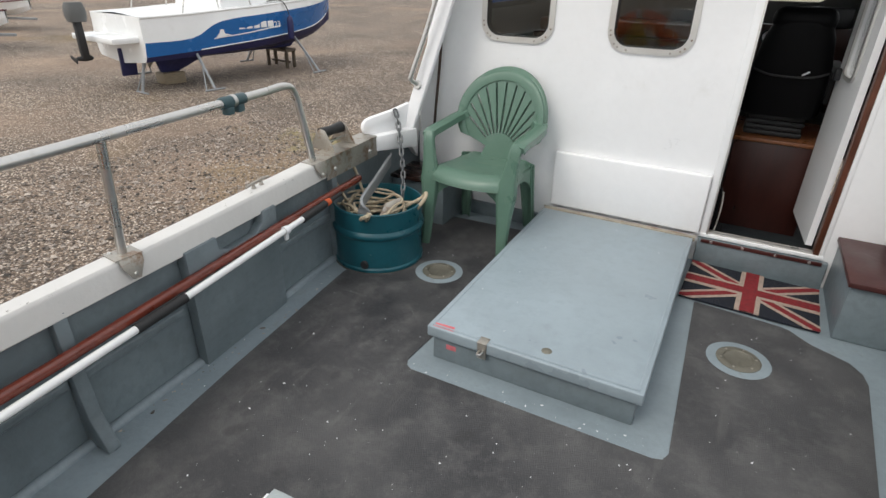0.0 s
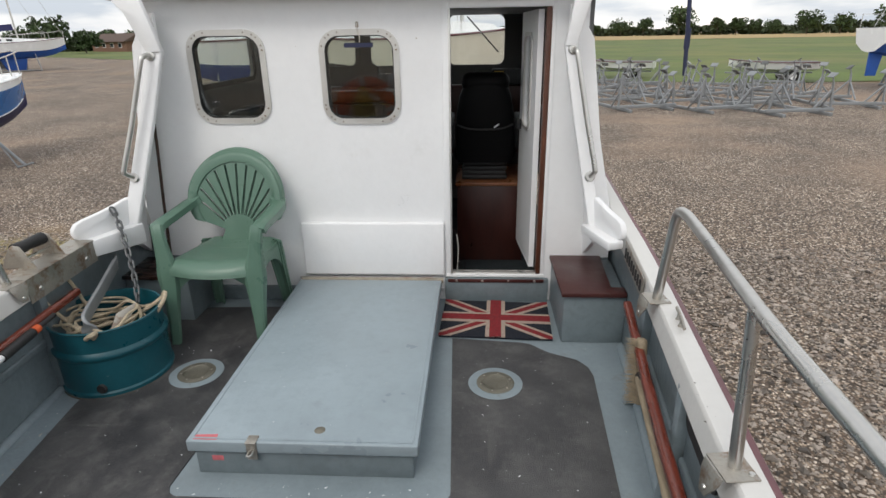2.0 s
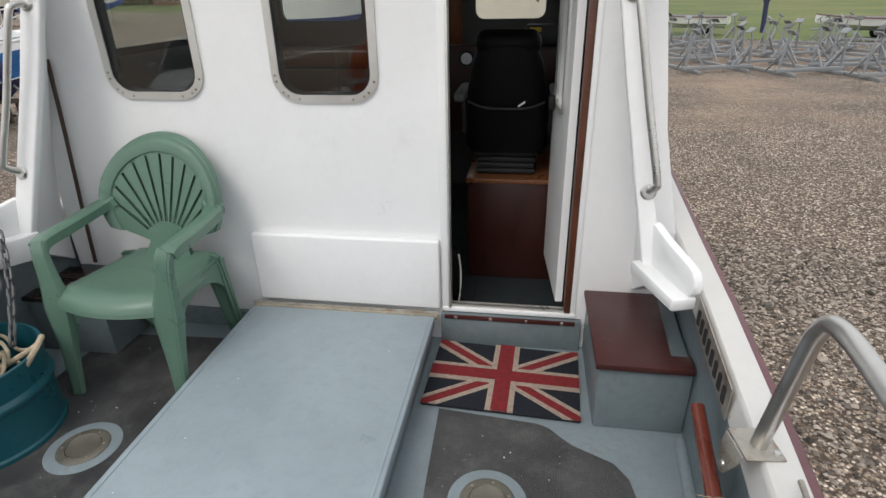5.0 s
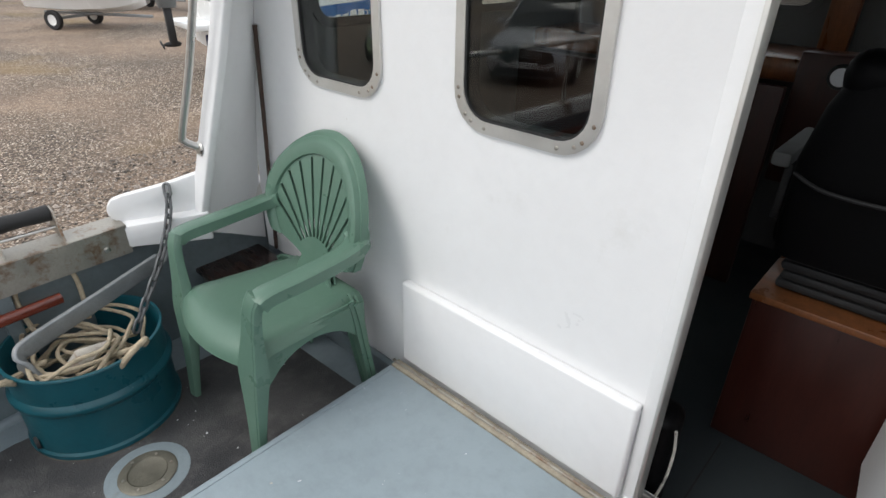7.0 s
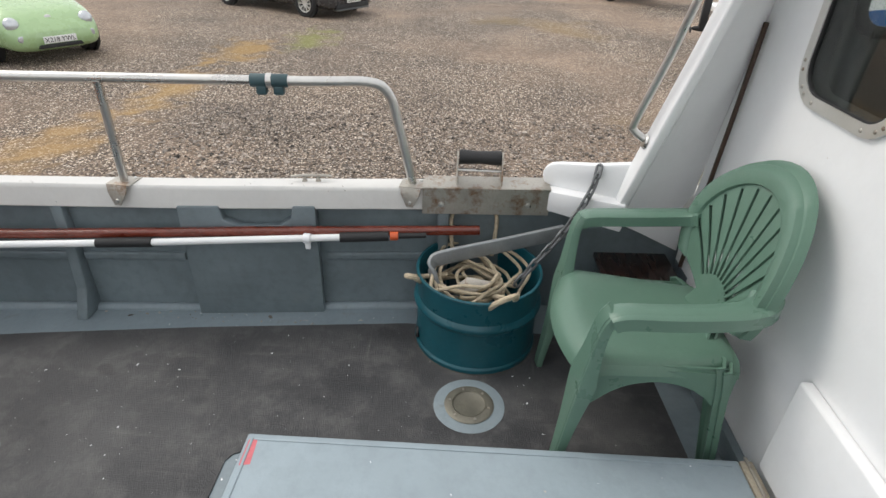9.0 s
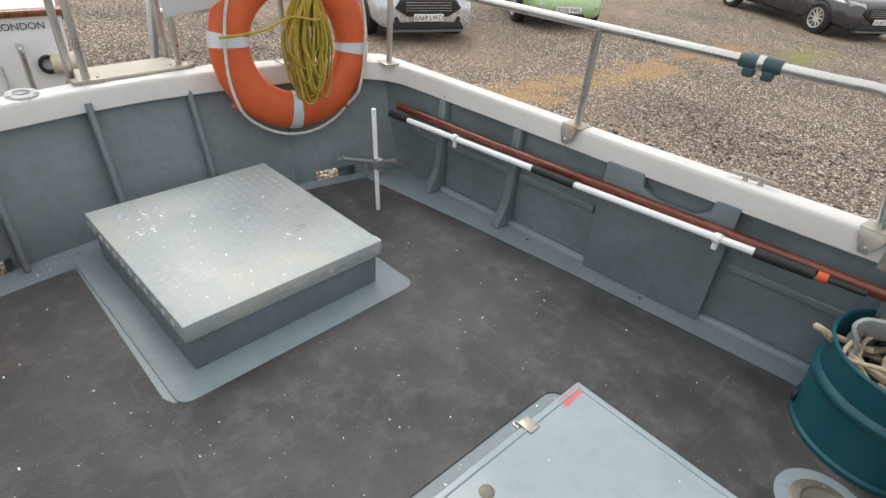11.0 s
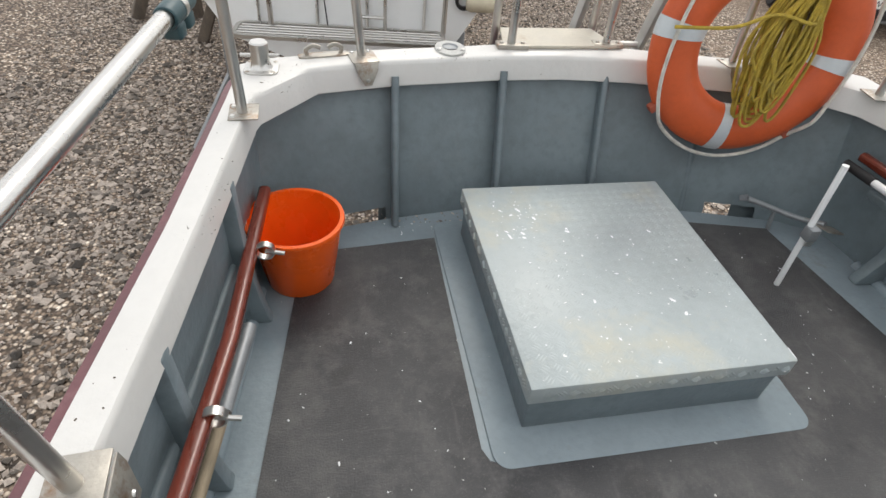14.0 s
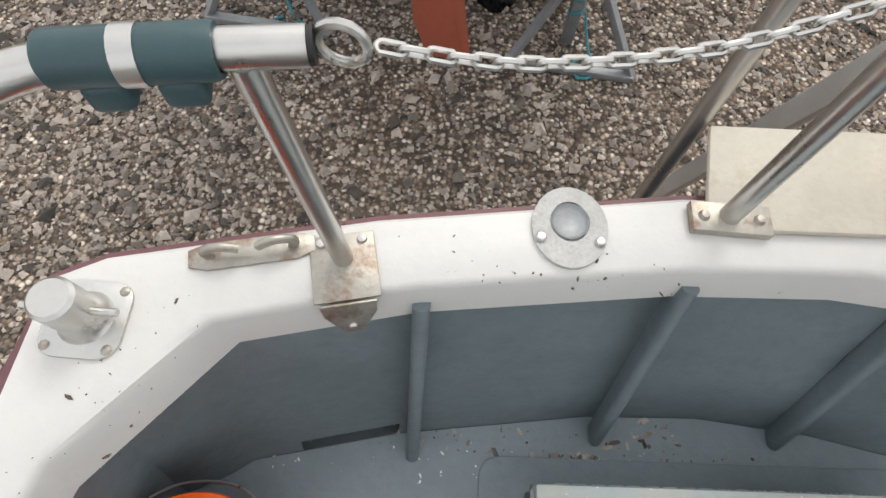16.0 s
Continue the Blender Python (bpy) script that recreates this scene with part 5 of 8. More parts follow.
coil = thing("mooring_rope", Matrix.Translation((DX, DY, 0.0)), "cream three-strand rope heaped in the drum", "rope")
for k in range(11):
    pts = []
    r0 = rng.uniform(0.09, 0.2)
    ph = rng.uniform(0, 6.28)
    ox, oy = rng.uniform(-0.05, 0.05), rng.uniform(-0.05, 0.05)
    for i in range(9):
        a = ph + 2 * math.pi * i / 9
        rr = min(0.215 - math.hypot(ox, oy), r0 * rng.uniform(0.75, 1.2))
        pts.append((ox + rr * math.cos(a), oy + rr * math.sin(a), 0.20 + 0.010 * k + rng.uniform(-0.012, 0.045)))
    part("loop", tube(smooth_path(pts, 7, True), 0.0066, 8, True), ROPE, coil)
part("rope_end", tube(smooth_path([(0.06, -0.2, 0.28), (0.11, -0.235, 0.335), (0.10, -0.262, 0.335), (0.05, -0.22, 0.30), (0.0, -0.12, 0.28)], 6), 0.010, 8), ROPE, coil)
part("rope_end", tube(smooth_path([(0.20, 0.02, 0.27), (0.245, 0.06, 0.345), (0.225, 0.115, 0.36), (0.19, 0.11, 0.32), (0.10, 0.02, 0.27)], 6), 0.010, 8), ROPE, coil)
part("rope_loop", tube(smooth_path([(-0.10, -0.10, 0.30), (-0.19, -0.11, 0.44), (-0.20, -0.02, 0.50), (-0.19, 0.06, 0.45), (-0.12, 0.05, 0.30)], 6), 0.008, 8), ROPE, coil)
an = thing("anchor", Matrix.Identity(4), "galvanised anchor with a flat shank standing in the drum", "anchor")
sh = sweep(smooth_path([(-0.60, -0.925, 0.22), (-0.625, -0.945, 0.30), (-0.643, -0.945, 0.348), (-0.66, -0.90, 0.366), (-0.72, -0.70, 0.390), (-0.795, -0.46, 0.42)], 6), rounded_rect(0.018, 0.060, 0.006, 3))
part("shank", sh, GALV, an)
fl = prism([(0.0, 0.0), (0.10, -0.03), (0.19, 0.0), (0.10, 0.035)], -0.006, 0.006, "z", 0.002)
part("fluke", moved(fl, Matrix.Translation((-0.60, -0.89, 0.25)) @ Matrix.Rotation(radians(70), 4, "Z") @ Matrix.Rotation(radians(-30), 4, "Y") @ Matrix.Rotation(radians(60), 4, "X")), DULLSTEEL, an)
part("shackle", tube(smooth_path([(-0.79, -0.475, 0.41), (-0.80, -0.44, 0.45), (-0.82, -0.41, 0.44), (-0.805, -0.44, 0.40)], 5, True), 0.006, 8, True), GALV, an)


def link_bm(r=0.0042, a=0.0125, b=0.0085):
    pts = []
    for i in range(12):
        t = 2 * math.pi * i / 12
        pts.append((b * math.sin(t), a * (1 if math.cos(t) > 0 else -1) * 0.9 + b * math.cos(t), 0))
    return tube(pts, r, 6, True)


def chain(name, pts, label, size=1.0, material=GALV):
    """Links threaded along a path, each turned a quarter from the last."""
    c = thing(name, Matrix.Identity(4), label, "chain")
    path = smooth_path(pts, 40)
    step = 0.029 * size
    me = None
    acc, k = 0.0, 0
    prev = path[0]
    for p in path[1:]:
        acc += (p - prev).length
        if acc >= step:
            acc = 0.0
            d = (p - prev).normalized()
            q = d.to_track_quat("Y", "Z").to_matrix().to_4x4()
            if me is None:
                me = finish("link", link_bm(), material)
            ob = new("link", me)
            ob.parent = c
            ob.matrix_basis = Matrix.Translation(p) @ q @ Matrix.Rotation(radians(90 * (k % 2) + 20), 4, "Y") @ Matrix.Diagonal((size, size, size, 1))
            k += 1
        prev = p
    return c


chain("anchor_chain", [(-0.825, -0.365, 0.70), (-0.80, -0.37, 0.66), (-0.765, -0.40, 0.58), (-0.70, -0.48, 0.47), (-0.63, -0.58, 0.375), (-0.60, -0.64, 0.30)], "galvanised anchor chain hanging into the drum", 1.25, CHAINGREY)

# ---- poles on the port bulwark ----


def on_side(side, y, off):
    return CX + side * (half_at(y, 0.42, side) - off)


bar = thing("wooden_pole", Matrix.Identity(4), "varnished red-brown wooden pole held along the bulwark", "pole")
part("shaft", sweep([(on_side(-1, -3.06, 0.06), -3.06, 0.372), (on_side(-1, -2.4, 0.075), -2.4, 0.384), (on_side(-1, -1.6, 0.075), -1.6, 0.402), (on_side(-1, -0.78, 0.09), -0.78, 0.418)], rounded_rect(0.034, 0.034, 0.012, 4)), MAHOG, bar)
hook = thing("boat_hook", Matrix.Identity(4), "white telescopic boat hook with black grips", "boat hook")


def hk(y):
    return Vector((on_side(-1, y, 0.112), y, 0.342 + 0.030 * (y + 3.1)))


part("tube", tube([hk(-3.0), hk(-2.0), hk(-1.25)], 0.0135, 12), GEL, hook)
for y0, y1, r in ((-3.06, -2.93, 0.017), (-2.18, -1.98, 0.018), (-1.30, -1.12, 0.019)):
    part("grip", tube([hk(y0), hk(y1)], r, 12), RUBBER, hook)
part("collar", tube([hk(-1.115), hk(-1.085)], 0.017, 12), ORANGE, hook)
part("tip", tube([hk(-1.083), hk(-0.98)], 0.011, 10), RUBBER, hook)
for y in (-2.62, -1.42):
    cl = thing("pole_clip", Matrix.Translation(hk(y)), "white plastic clip holding the poles", "clip", "pole clips")
    part("band", moved(lathe([(0.0145, -0.012), (0.019, -0.012), (0.019, 0.012), (0.0145, 0.012)], 14, True), Matrix.Rotation(radians(90), 4, "X")), PAPER, cl)
    part("tail", box(-0.006, 0.006, -0.01, 0.01, -0.045, -0.017, 0.003), PAPER, cl)
    part("bracket", box(-0.11, -0.018, -0.01, 0.01, -0.005, 0.005, 0.002), STEEL, cl)

# ---- starboard pole and deck brush ----
sbar = thing("wooden_pole", Matrix.Identity(4), "varnished red-brown wooden pole held along the bulwark", "pole")
part("shaft", sweep([(on_side(1, -3.02, 0.035), -3.02, 0.28), (on_side(1, -2.4, 0.07), -2.4, 0.305), (on_side(1, -1.6, 0.075), -1.6, 0.335), (on_side(1, -0.76, 0.06), -0.76, 0.37)], rounded_rect(0.036, 0.036, 0.012, 4)), MAHOG, sbar)
for y in (-2.72, -2.2):
    cl = thing("pole_clip", Matrix.Translation((on_side(1, y, 0.090), y, 0.295 + (y + 2.72) * 0.04)), "steel clip with a chromed bolt holding the pole", "clip", "pole clips")
    part("band", moved(lathe([(0.022, -0.01), (0.026, -0.01), (0.026, 0.01), (0.022, 0.01)], 14, True), Matrix.Rotation(radians(90), 4, "X")), STEEL, cl)
    part("bolt", rod((0.0, 0, 0.0), (-0.05, 0, -0.012), 0.006, 8), STEEL, cl)
br = thing("deck_brush", Matrix.Identity(4), "long-handled deck brush with a worn wooden head", "brush")
hp = [(on_side(1, -2.52, 0.075), -2.52, 0.215), (on_side(1, -1.8, 0.075), -1.8, 0.24), (on_side(1, -1.17, 0.070), -1.17, 0.268)]
part("handle", tube(hp, 0.0145, 12), PALEWOOD, br)
part("sleeve", tube([Vector(hp[0]), Vector(hp[0]) + (Vector(hp[1]) - Vector(hp[0])) * 0.35], 0.018, 12), GALV, br)
bh = Vector((on_side(1, -1.1, 0.062), -1.13, 0.275))
part("head", moved(box(-0.02, 0.02, -0.022, 0.022, -0.13, 0.13, 0.015, 3), Matrix.Translation(bh) @ Matrix.Rotation(radians(-14), 4, "X")), PALEWOOD, br)
part("socket", moved(lathe([(0, -0.03), (0.02, -0.03), (0.024, 0.0), (0.022, 0.03), (0, 0.03)], 12), Matrix.Translation(bh + Vector((0, -0.035, -0.005))) @ Matrix.Rotation(radians(80), 4, "X")), RUBBER, br)
bb = bmesh.new()
for i in range(26):
    for j in range(5):
        a = Vector((-0.02, -0.018 + 0.009 * j, -0.12 + 0.0096 * i))
        e = a + Vector((-0.042, rng.uniform(-0.008, 0.008), rng.uniform(-0.006, 0.006)))
        vs = [bb.verts.new(a + Vector((0, 0.003, 0))), bb.verts.new(a + Vector((0, -0.003, 0.001))), bb.verts.new(a + Vector((0, 0, 0.004))), bb.verts.new(e)]
        for f in ((0, 1, 3), (1, 2, 3), (2, 0, 3)):
            bb.faces.new([vs[q] for q in f])
tagged(part("bristles", moved(bb, Matrix.Translation(bh) @ Matrix.Rotation(radians(-14), 4, "X")), PALEWOOD, br), "short worn bristles", kind="stuff")

# ---- orange bucket with a sponge ----
bk = thing("bucket", Matrix.Translation((1.408, -2.925, 0.0)) @ Matrix.Diagonal((0.90, 0.90, 0.92, 1)), "bright orange plastic bucket standing on the deck", "bucket")
part("body", lathe([(0, 0.004), (0.112, 0.004), (0.116, 0.012), (0.150, 0.262), (0.153, 0.272), (0.167, 0.272), (0.169, 0.262), (0.158, 0.252), (0.156, 0.235), (0.120, 0.006), (0.116, 0.0), (0, 0.0)], 44), BUCKET, bk)
part("lug", moved(box(-0.014, 0.014, -0.02, 0.02, 0.235, 0.275, 0.005), Matrix.Translation((0.165, 0.02, 0))), BUCKET, bk)
part("handle", tube(smooth_path([(0.172, 0.02, 0.262), (0.162, -0.10, 0.235), (0.07, -0.178, 0.215), (-0.07, -0.168, 0.222), (-0.166, -0.03, 0.262)], 6), 0.0028, 8), STEEL, bk)
sp = thing("sponge", Matrix.Translation((1.398, -2.915, 0.006)), "yellow sponge lying in the bucket", "sponge")
part("block", moved(box(-0.06, 0.06, -0.04, 0.04, 0.0, 0.035, 0.008), Matrix.Rotation(radians(25), 4, "Z")), SPONGE, sp)

# ---- stainless rails ----


def base_plate(parent, x, y, side, ang=0.0, tongue=True, reach=0.047):
    m = Matrix.Translation((x, y, GUN)) @ Matrix.Rotation(ang, 4, "Z")
    part("base_plate", moved(box(-0.045, 0.045, -reach + 0.004, 0.036, 0.001, 0.006, 0.002), m), DULLSTEEL, parent)
    if tongue:
        pts = [(-0.038, 0.0), (0.038, 0.0), (0.036, -0.025), (0.012, -0.072), (-0.012, -0.072), (-0.036, -0.025)]
        part("tongue", moved(prism(pts, -0.002, 0.002, "y", 0.001), m @ Matrix.Translation((0, -reach, 0.004)) @ Matrix.Rotation(radians(-14), 4, "X")), DULLSTEEL, parent)
        part("bolt", moved(lathe([(0, 0.006), (0.006, 0.005), (0.008, 0)], 10), m @ Matrix.Translation((0, -reach - 0.013, -0.05)) @ Matrix.Rotation(radians(90), 4, "X")), STEEL, parent)
    for bxx, byy in ((-0.028, 0.024), (0.028, 0.024)):
        part("bolt", moved(lathe([(0, 0.011), (0.006, 0.010), (0.008, 0.005)], 10), m @ Matrix.Translation((bxx, byy, 0))), STEEL, parent)


def clip_on(name, c, d, label):
    """Ribbed plastic rail clip with two jaws and a metal band."""
    q = Vector(d).normalized().to_track_quat("Y", "Z").to_matrix().to_4x4()
    k = thing(name, Matrix.Translation(c) @ q, label, "rail clip", "rail clips")
    part("sleeve", moved(lathe([(0.0165, -0.062), (0.021, -0.062), (0.0225, -0.058), (0.0225, 0.058), (0.021, 0.062), (0.0165, 0.062)], 18, True), Matrix.Rotation(radians(90), 4, "X")), CLAMP, k)
    for s, y0 in ((1, -0.045), (1, 0.012)):
        part("jaw", box(-0.018, 0.018, y0, y0 + 0.036, -0.046, -0.014, 0.008, 3), CLAMP, k)
    part("band", moved(lathe([(0.0225, -0.009), (0.0238, -0.009), (0.0238, 0.009), (0.0225, 0.009)], 18, True), Matrix.Rotation(radians(90), 4, "X")), STEEL, k)


RZ = 0.945
RT = 0.0165
# starboard
sr = thing("guard_rail", Matrix.Identity(4), "stainless steel guard rail on posts along the gunwale", "guard rail", "guard rails")
S1, S2, S3, A1 = (1.688, -1.10), (1.605, -1.95), (1.520, -2.985), (1.188, -3.386)
part("rail", tube(smooth_path([(S1[0], S1[1], GUN), (S1[0], S1[1] - 0.055, RZ - 0.14), (S1[0] - 0.002, S1[1] - 0.085, RZ - 0.045), (S1[0] - 0.008, S1[1] - 0.15, RZ - 0.003), (1.662, -1.45, RZ), (1.597, -1.98, RZ), (1.558, -2.5, RZ), (1.533, -2.9, RZ), (1.512, -3.08, RZ), (1.46, -3.25, RZ), (1.39, -3.345, RZ), (1.30, -3.38, RZ), (1.172, -3.404, RZ)], 7), RT, 14), STEEL, sr)
for (x, y), (tx, ty) in ((S2, (1.601, -1.91)), (S3, (1.527, -2.99)), (A1, (1.222, -3.394))):
    part("post", tube([(x, y, GUN), (tx, ty, RZ - 0.01)], 0.0145, 12), STEEL, sr)
base_plate(sr, S1[0], S1[1], 1, radians(-84))
base_plate(sr, S2[0], S2[1], 1, radians(-84))
base_plate(sr, S3[0], S3[1], 1, radians(-86), tongue=False)
base_plate(sr, A1[0], A1[1], 1, radians(194), reach=0.066)
part("end_cap", tube([(1.173, -3.404, RZ), (1.167, -3.405, RZ)], 0.0155, 12), RUBBER, sr)
part("eye_bolt", tube([(Vector((1.147, -3.409, RZ)) + Vector((0.02 * math.cos(a), -0.002 * math.cos(a), 0.02 * math.sin(a)))) for a in [2 * math.pi * i / 16 for i in range(16)]], 0.0045, 8, True, up=(0, 1, 0)), STEEL, sr)
clip_on("rail_clip", (1.544, -2.68, RZ), (0.07, 1, 0), "dark green plastic clip on the guard rail")
clip_on("rail_clip", (1.298, -3.380, RZ), (1, 0.19, 0), "dark green plastic clip on the guard rail")
# port
pr = thing("guard_rail", Matrix.Identity(4), "stainless steel guard rail on posts along the gunwale", "guard rail", "guard rails")
P1, P2, P3, A4 = (CX - half_at(-1.04, 0) - 0.040, -1.04), (CX - half_at(-2.09, 0) - 0.040, -2.09), (-0.615, -3.15), (-0.19, -3.405)
part("rail", tube(smooth_path([(P1[0], P1[1], GUN), (P1[0], P1[1] - 0.055, RZ - 0.14), (P1[0] + 0.002, P1[1] - 0.085, RZ - 0.045), (P1[0] + 0.012, P1[1] - 0.15, RZ - 0.003), (-0.80, -1.4, RZ), (-0.735, -2.08, RZ), (-0.66, -2.8, RZ), (-0.62, -3.12, RZ), (-0.56, -3.28, RZ), (-0.44, -3.37, RZ), (-0.30, -3.41, RZ), (-0.14, -3.43, RZ)], 7), RT, 14), STEEL, pr)
for (x, y), (tx, ty) in ((P2, (-0.732, -2.075)), (P3, (-0.617, -3.15)), (A4, (-0.19, -3.425))):
    part("post", tube([(x, y, GUN), (tx, ty, RZ - 0.01)], 0.0145, 12), STEEL, pr)
base_plate(pr, P1[0], P1[1], -1, radians(84))
base_plate(pr, P2[0], P2[1], -1, radians(84))
base_plate(pr, P3[0], P3[1], -1, radians(84), tongue=False)
base_plate(pr, A4[0], A4[1], -1, radians(-172))
clip_on("rail_clip", (-0.79, -1.52, RZ), (-0.1, 1, 0), "dark green plastic clip on the guard rail")

# ---- boarding gate and ladder ----
bp_ = thing("boarding_platform", Matrix.Identity(4), "stained white boarding step bolted to the transom between two posts", "boarding step")
part("step_plate", prism([(0.235, -3.50), (0.682, -3.475), (0.655, -3.657), (0.278, -3.677)], GUN + 0.004, GUN + 0.016, "z", 0.003), STAINED, bp_, "rust-stained step plate")
for x in (0.647, 0.268):
    y = -3.498 - (0.647 - x) * 0.09
    part("gate_post", tube([(x, y, GUN), (x, y - 0.01, RZ + 0.25)], 0.0155, 12), STEEL, bp_)
    part("base_plate", box(x - 0.06, x + 0.055, y - 0.02, y + 0.027, GUN + 0.003, GUN + 0.018, 0.001), DULLSTEEL, bp_, "rusty foot of the gate post")
    for dx_ in (-0.042, 0.038):
        part("bolt", moved(lathe([(0, 0.010), (0.006, 0.009), (0.009, 0.003)], 10), Matrix.Translation((x + dx_, y + 0.004, GUN + 0.015))), DULLSTEEL, bp_)
    part("outer_post", tube([(x + (0.022 if x > 0.4 else -0.005), y - 0.168, 0.10), (x + (0.022 if x > 0.4 else -0.005), y - 0.178, RZ + 0.25)], 0.0155, 12), STEEL, bp_)
ld = thing("boarding_ladder", Matrix.Identity(4), "aluminium boarding ladder leaning against the transom", "ladder")
for x in (0.22, -0.12):
    part("stile", sweep([(x + 0.10, -4.30, GZ), (x, -3.70, RZ + 0.35)], rounded_rect(0.025, 0.065, 0.004, 2), up=(0, 1, 0)), ALU, ld)
    part("foot", box(x + 0.08, x + 0.12, -4.35, -4.26, GZ, GZ + 0.07, 0.01), BLUEHULL, ld, "blue plastic ladder foot")
for k in range(7):
    t = (k + 0.6) / 7.4
    y, z = -4.30 + 0.60 * t, GZ + (RZ + 0.35 - GZ) * t
    part("rung", rod((0.22 + 0.10 * (1 - t), y, z), (-0.12 + 0.10 * (1 - t), y, z), 0.015, 8), ALU, ld)
chain("gate_chain", [(1.130, -3.412, RZ - 0.002), (1.0, -3.43, RZ - 0.026), (0.85, -3.46, RZ - 0.024), (0.74, -3.485, RZ + 0.005), (0.652, -3.50, RZ + 0.05)], "thin stainless chain across the boarding gate", 0.62, STEEL)

# ---- deck fittings on the gunwale ----
bo = thing("bollard", Matrix.Translation((1.500, -3.272, GUN)) @ Matrix.Diagonal((0.9, 0.9, 0.92, 1)), "polished stainless mooring bollard with a cross pin", "bollard")
part("foot_plate", prism(rounded_rect(0.115, 0.115, 0.03, 5), 0.0, 0.008, "z", 0.002), STEEL, bo)
part("barrel", lathe([(0, 0.095), (0.026, 0.095), (0.031, 0.09), (0.031, 0.03), (0.036, 0.012), (0.042, 0.006)], 24), STEEL, bo)
part("cross_pin", rod((-0.065, 0, 0.048), (0.065, 0.0, 0.048), 0.006, 10), STEEL, bo)
for sx_ in (-1, 1):
    for sy_ in (-1, 1):
        part("screw", moved(lathe([(0, 0.011), (0.006, 0.010), (0.008, 0.008)], 8), Matrix.Translation((0.043 * sx_, 0.043 * sy_, 0))), DULLSTEEL, bo)


def fairlead(x, y, ang, label, z=GUN):
    f = thing("fairlead", Matrix.Translation((x, y, z)) @ Matrix.Rotation(ang, 4, "Z"), label, "fairlead", "fairleads")
    part("base", prism([(-0.085, -0.012), (-0.06, -0.02), (0.06, -0.02), (0.085, -0.012), (0.085, 0.012), (0.06, 0.02), (-0.06, 0.02), (-0.085, 0.012)], 0.0, 0.007, "z", 0.002), DULLSTEEL, f)
    for s in (-1, 1):
        part("horn", sweep(smooth_path([(s * 0.055, 0, 0.005), (s * 0.058, 0, 0.025), (s * 0.035, 0.004, 0.038), (s * 0.012, 0.006, 0.030)], 5), rounded_rect(0.014, 0.010, 0.004, 3), up=(0, 1, 0)), DULLSTEEL, f)


fairlead(1.312, -3.384, radians(14), "weathered alloy fairlead on the gunwale")
for x, y, ang in ((CX - half_at(-1.4, 0.6), -1.42, radians(98)), (CX + half_at(-1.28, 0.6, 1), -1.28, radians(80))):
    cleat = thing("cleat", Matrix.Translation((x, y, GUN)) @ Matrix.Rotation(ang, 4, "Z"), "small horn cleat on the gunwale", "cleat", "cleats")
    part("bar", tube(smooth_path([(-0.075, 0, 0.020), (-0.03, 0, 0.024), (0.03, 0, 0.024), (0.075, 0, 0.020)], 4), 0.006, 8), DULLSTEEL, cleat)
    for s in (-0.025, 0.025):
        part("leg", moved(lathe([(0.006, 0.022), (0.007, 0.01), (0.012, 0.0)], 10), Matrix.Translation((s, 0, 0))), DULLSTEEL, cleat)
rh = thing("rod_holder", Matrix.Translation((0.876, -3.463, GUN)), "flush alloy rod holder in the gunwale", "rod holder")
part("flange", ring_prism([(0.052 * math.cos(a) * 1.05, 0.064 * math.sin(a)) for a in [2 * math.pi * i / 28 for i in range(28)]], [(0.027 * math.cos(a), 0.032 * math.sin(a) - 0.008) for a in [2 * math.pi * i / 28 for i in range(28)]], 0.0, 0.008, "z"), CASTING, rh)
part("throat", moved(lathe([(0.0285, 0.0095), (0.026, 0.006), (0.022, 0.0035), (0, 0.0033)], 20), Matrix.Translation((0, -0.008, 0.0))), GALV, rh)
for s in (-1, 1):
    part("screw", moved(lathe([(0, 0.015), (0.006, 0.014), (0.008, 0.011)], 8), Matrix.Translation((0.042 * s, 0.022, 0))), STEEL, rh)

# line hauler plate with roller, port; toothed plate, starboard
ro = thing("net_roller", Matrix.Identity(4), "stainless bracket with a black line roller on the gunwale", "roller")
x0, x1 = CX - half_at(-1.0, 0.0) + 0.004, CX - half_at(-0.52, 0.0) + 0.004
part("side_plate", loft([[(x0, -1.0, GUN + 0.006), (x0 + 0.004, -1.0, GUN + 0.006), (x0 + 0.004, -1.0, GUN - 0.10), (x0, -1.0, GUN - 0.10)], [(x1, -0.52, GUN + 0.006), (x1 + 0.004, -0.52, GUN + 0.006), (x1 + 0.004, -0.52, GUN - 0.10), (x1, -0.52, GUN - 0.10)]]), DULLSTEEL, ro, "stained steel guard plate")
part("top_plate", prism([(x0, -1.0), (x1, -0.52), (x1 - 0.11, -0.52), (x0 - 0.11, -1.0)], GUN + 0.003, GUN + 0.007, "z"), DULLSTEEL, ro)
rc = Vector((-0.93, -0.79, GUN + 0.006))
for s in (-0.085, 0.085):
    pts = [(-0.075, 0.0), (0.085, 0.0), (0.03, 0.098), (0.0, 0.105), (-0.02, 0.09)]
    part("cheek", moved(prism([(-a, b) for a, b in pts], -0.003, 0.003, "x", 0.001), Matrix.Translation(rc + Vector((0, s, 0))) @ Matrix.Rotation(radians(90), 4, "Z")), DULLSTEEL, ro)
part("roller", moved(lathe([(0, -0.08), (0.028, -0.08), (0.028, -0.07), (0.024, 0.0), (0.028, 0.07), (0.028, 0.08), (0, 0.08)], 20), Matrix.Translation(rc + Vector((0.0, 0, 0.08))) @ Matrix.Rotation(radians(90), 4, "X")), RUBBER, ro)
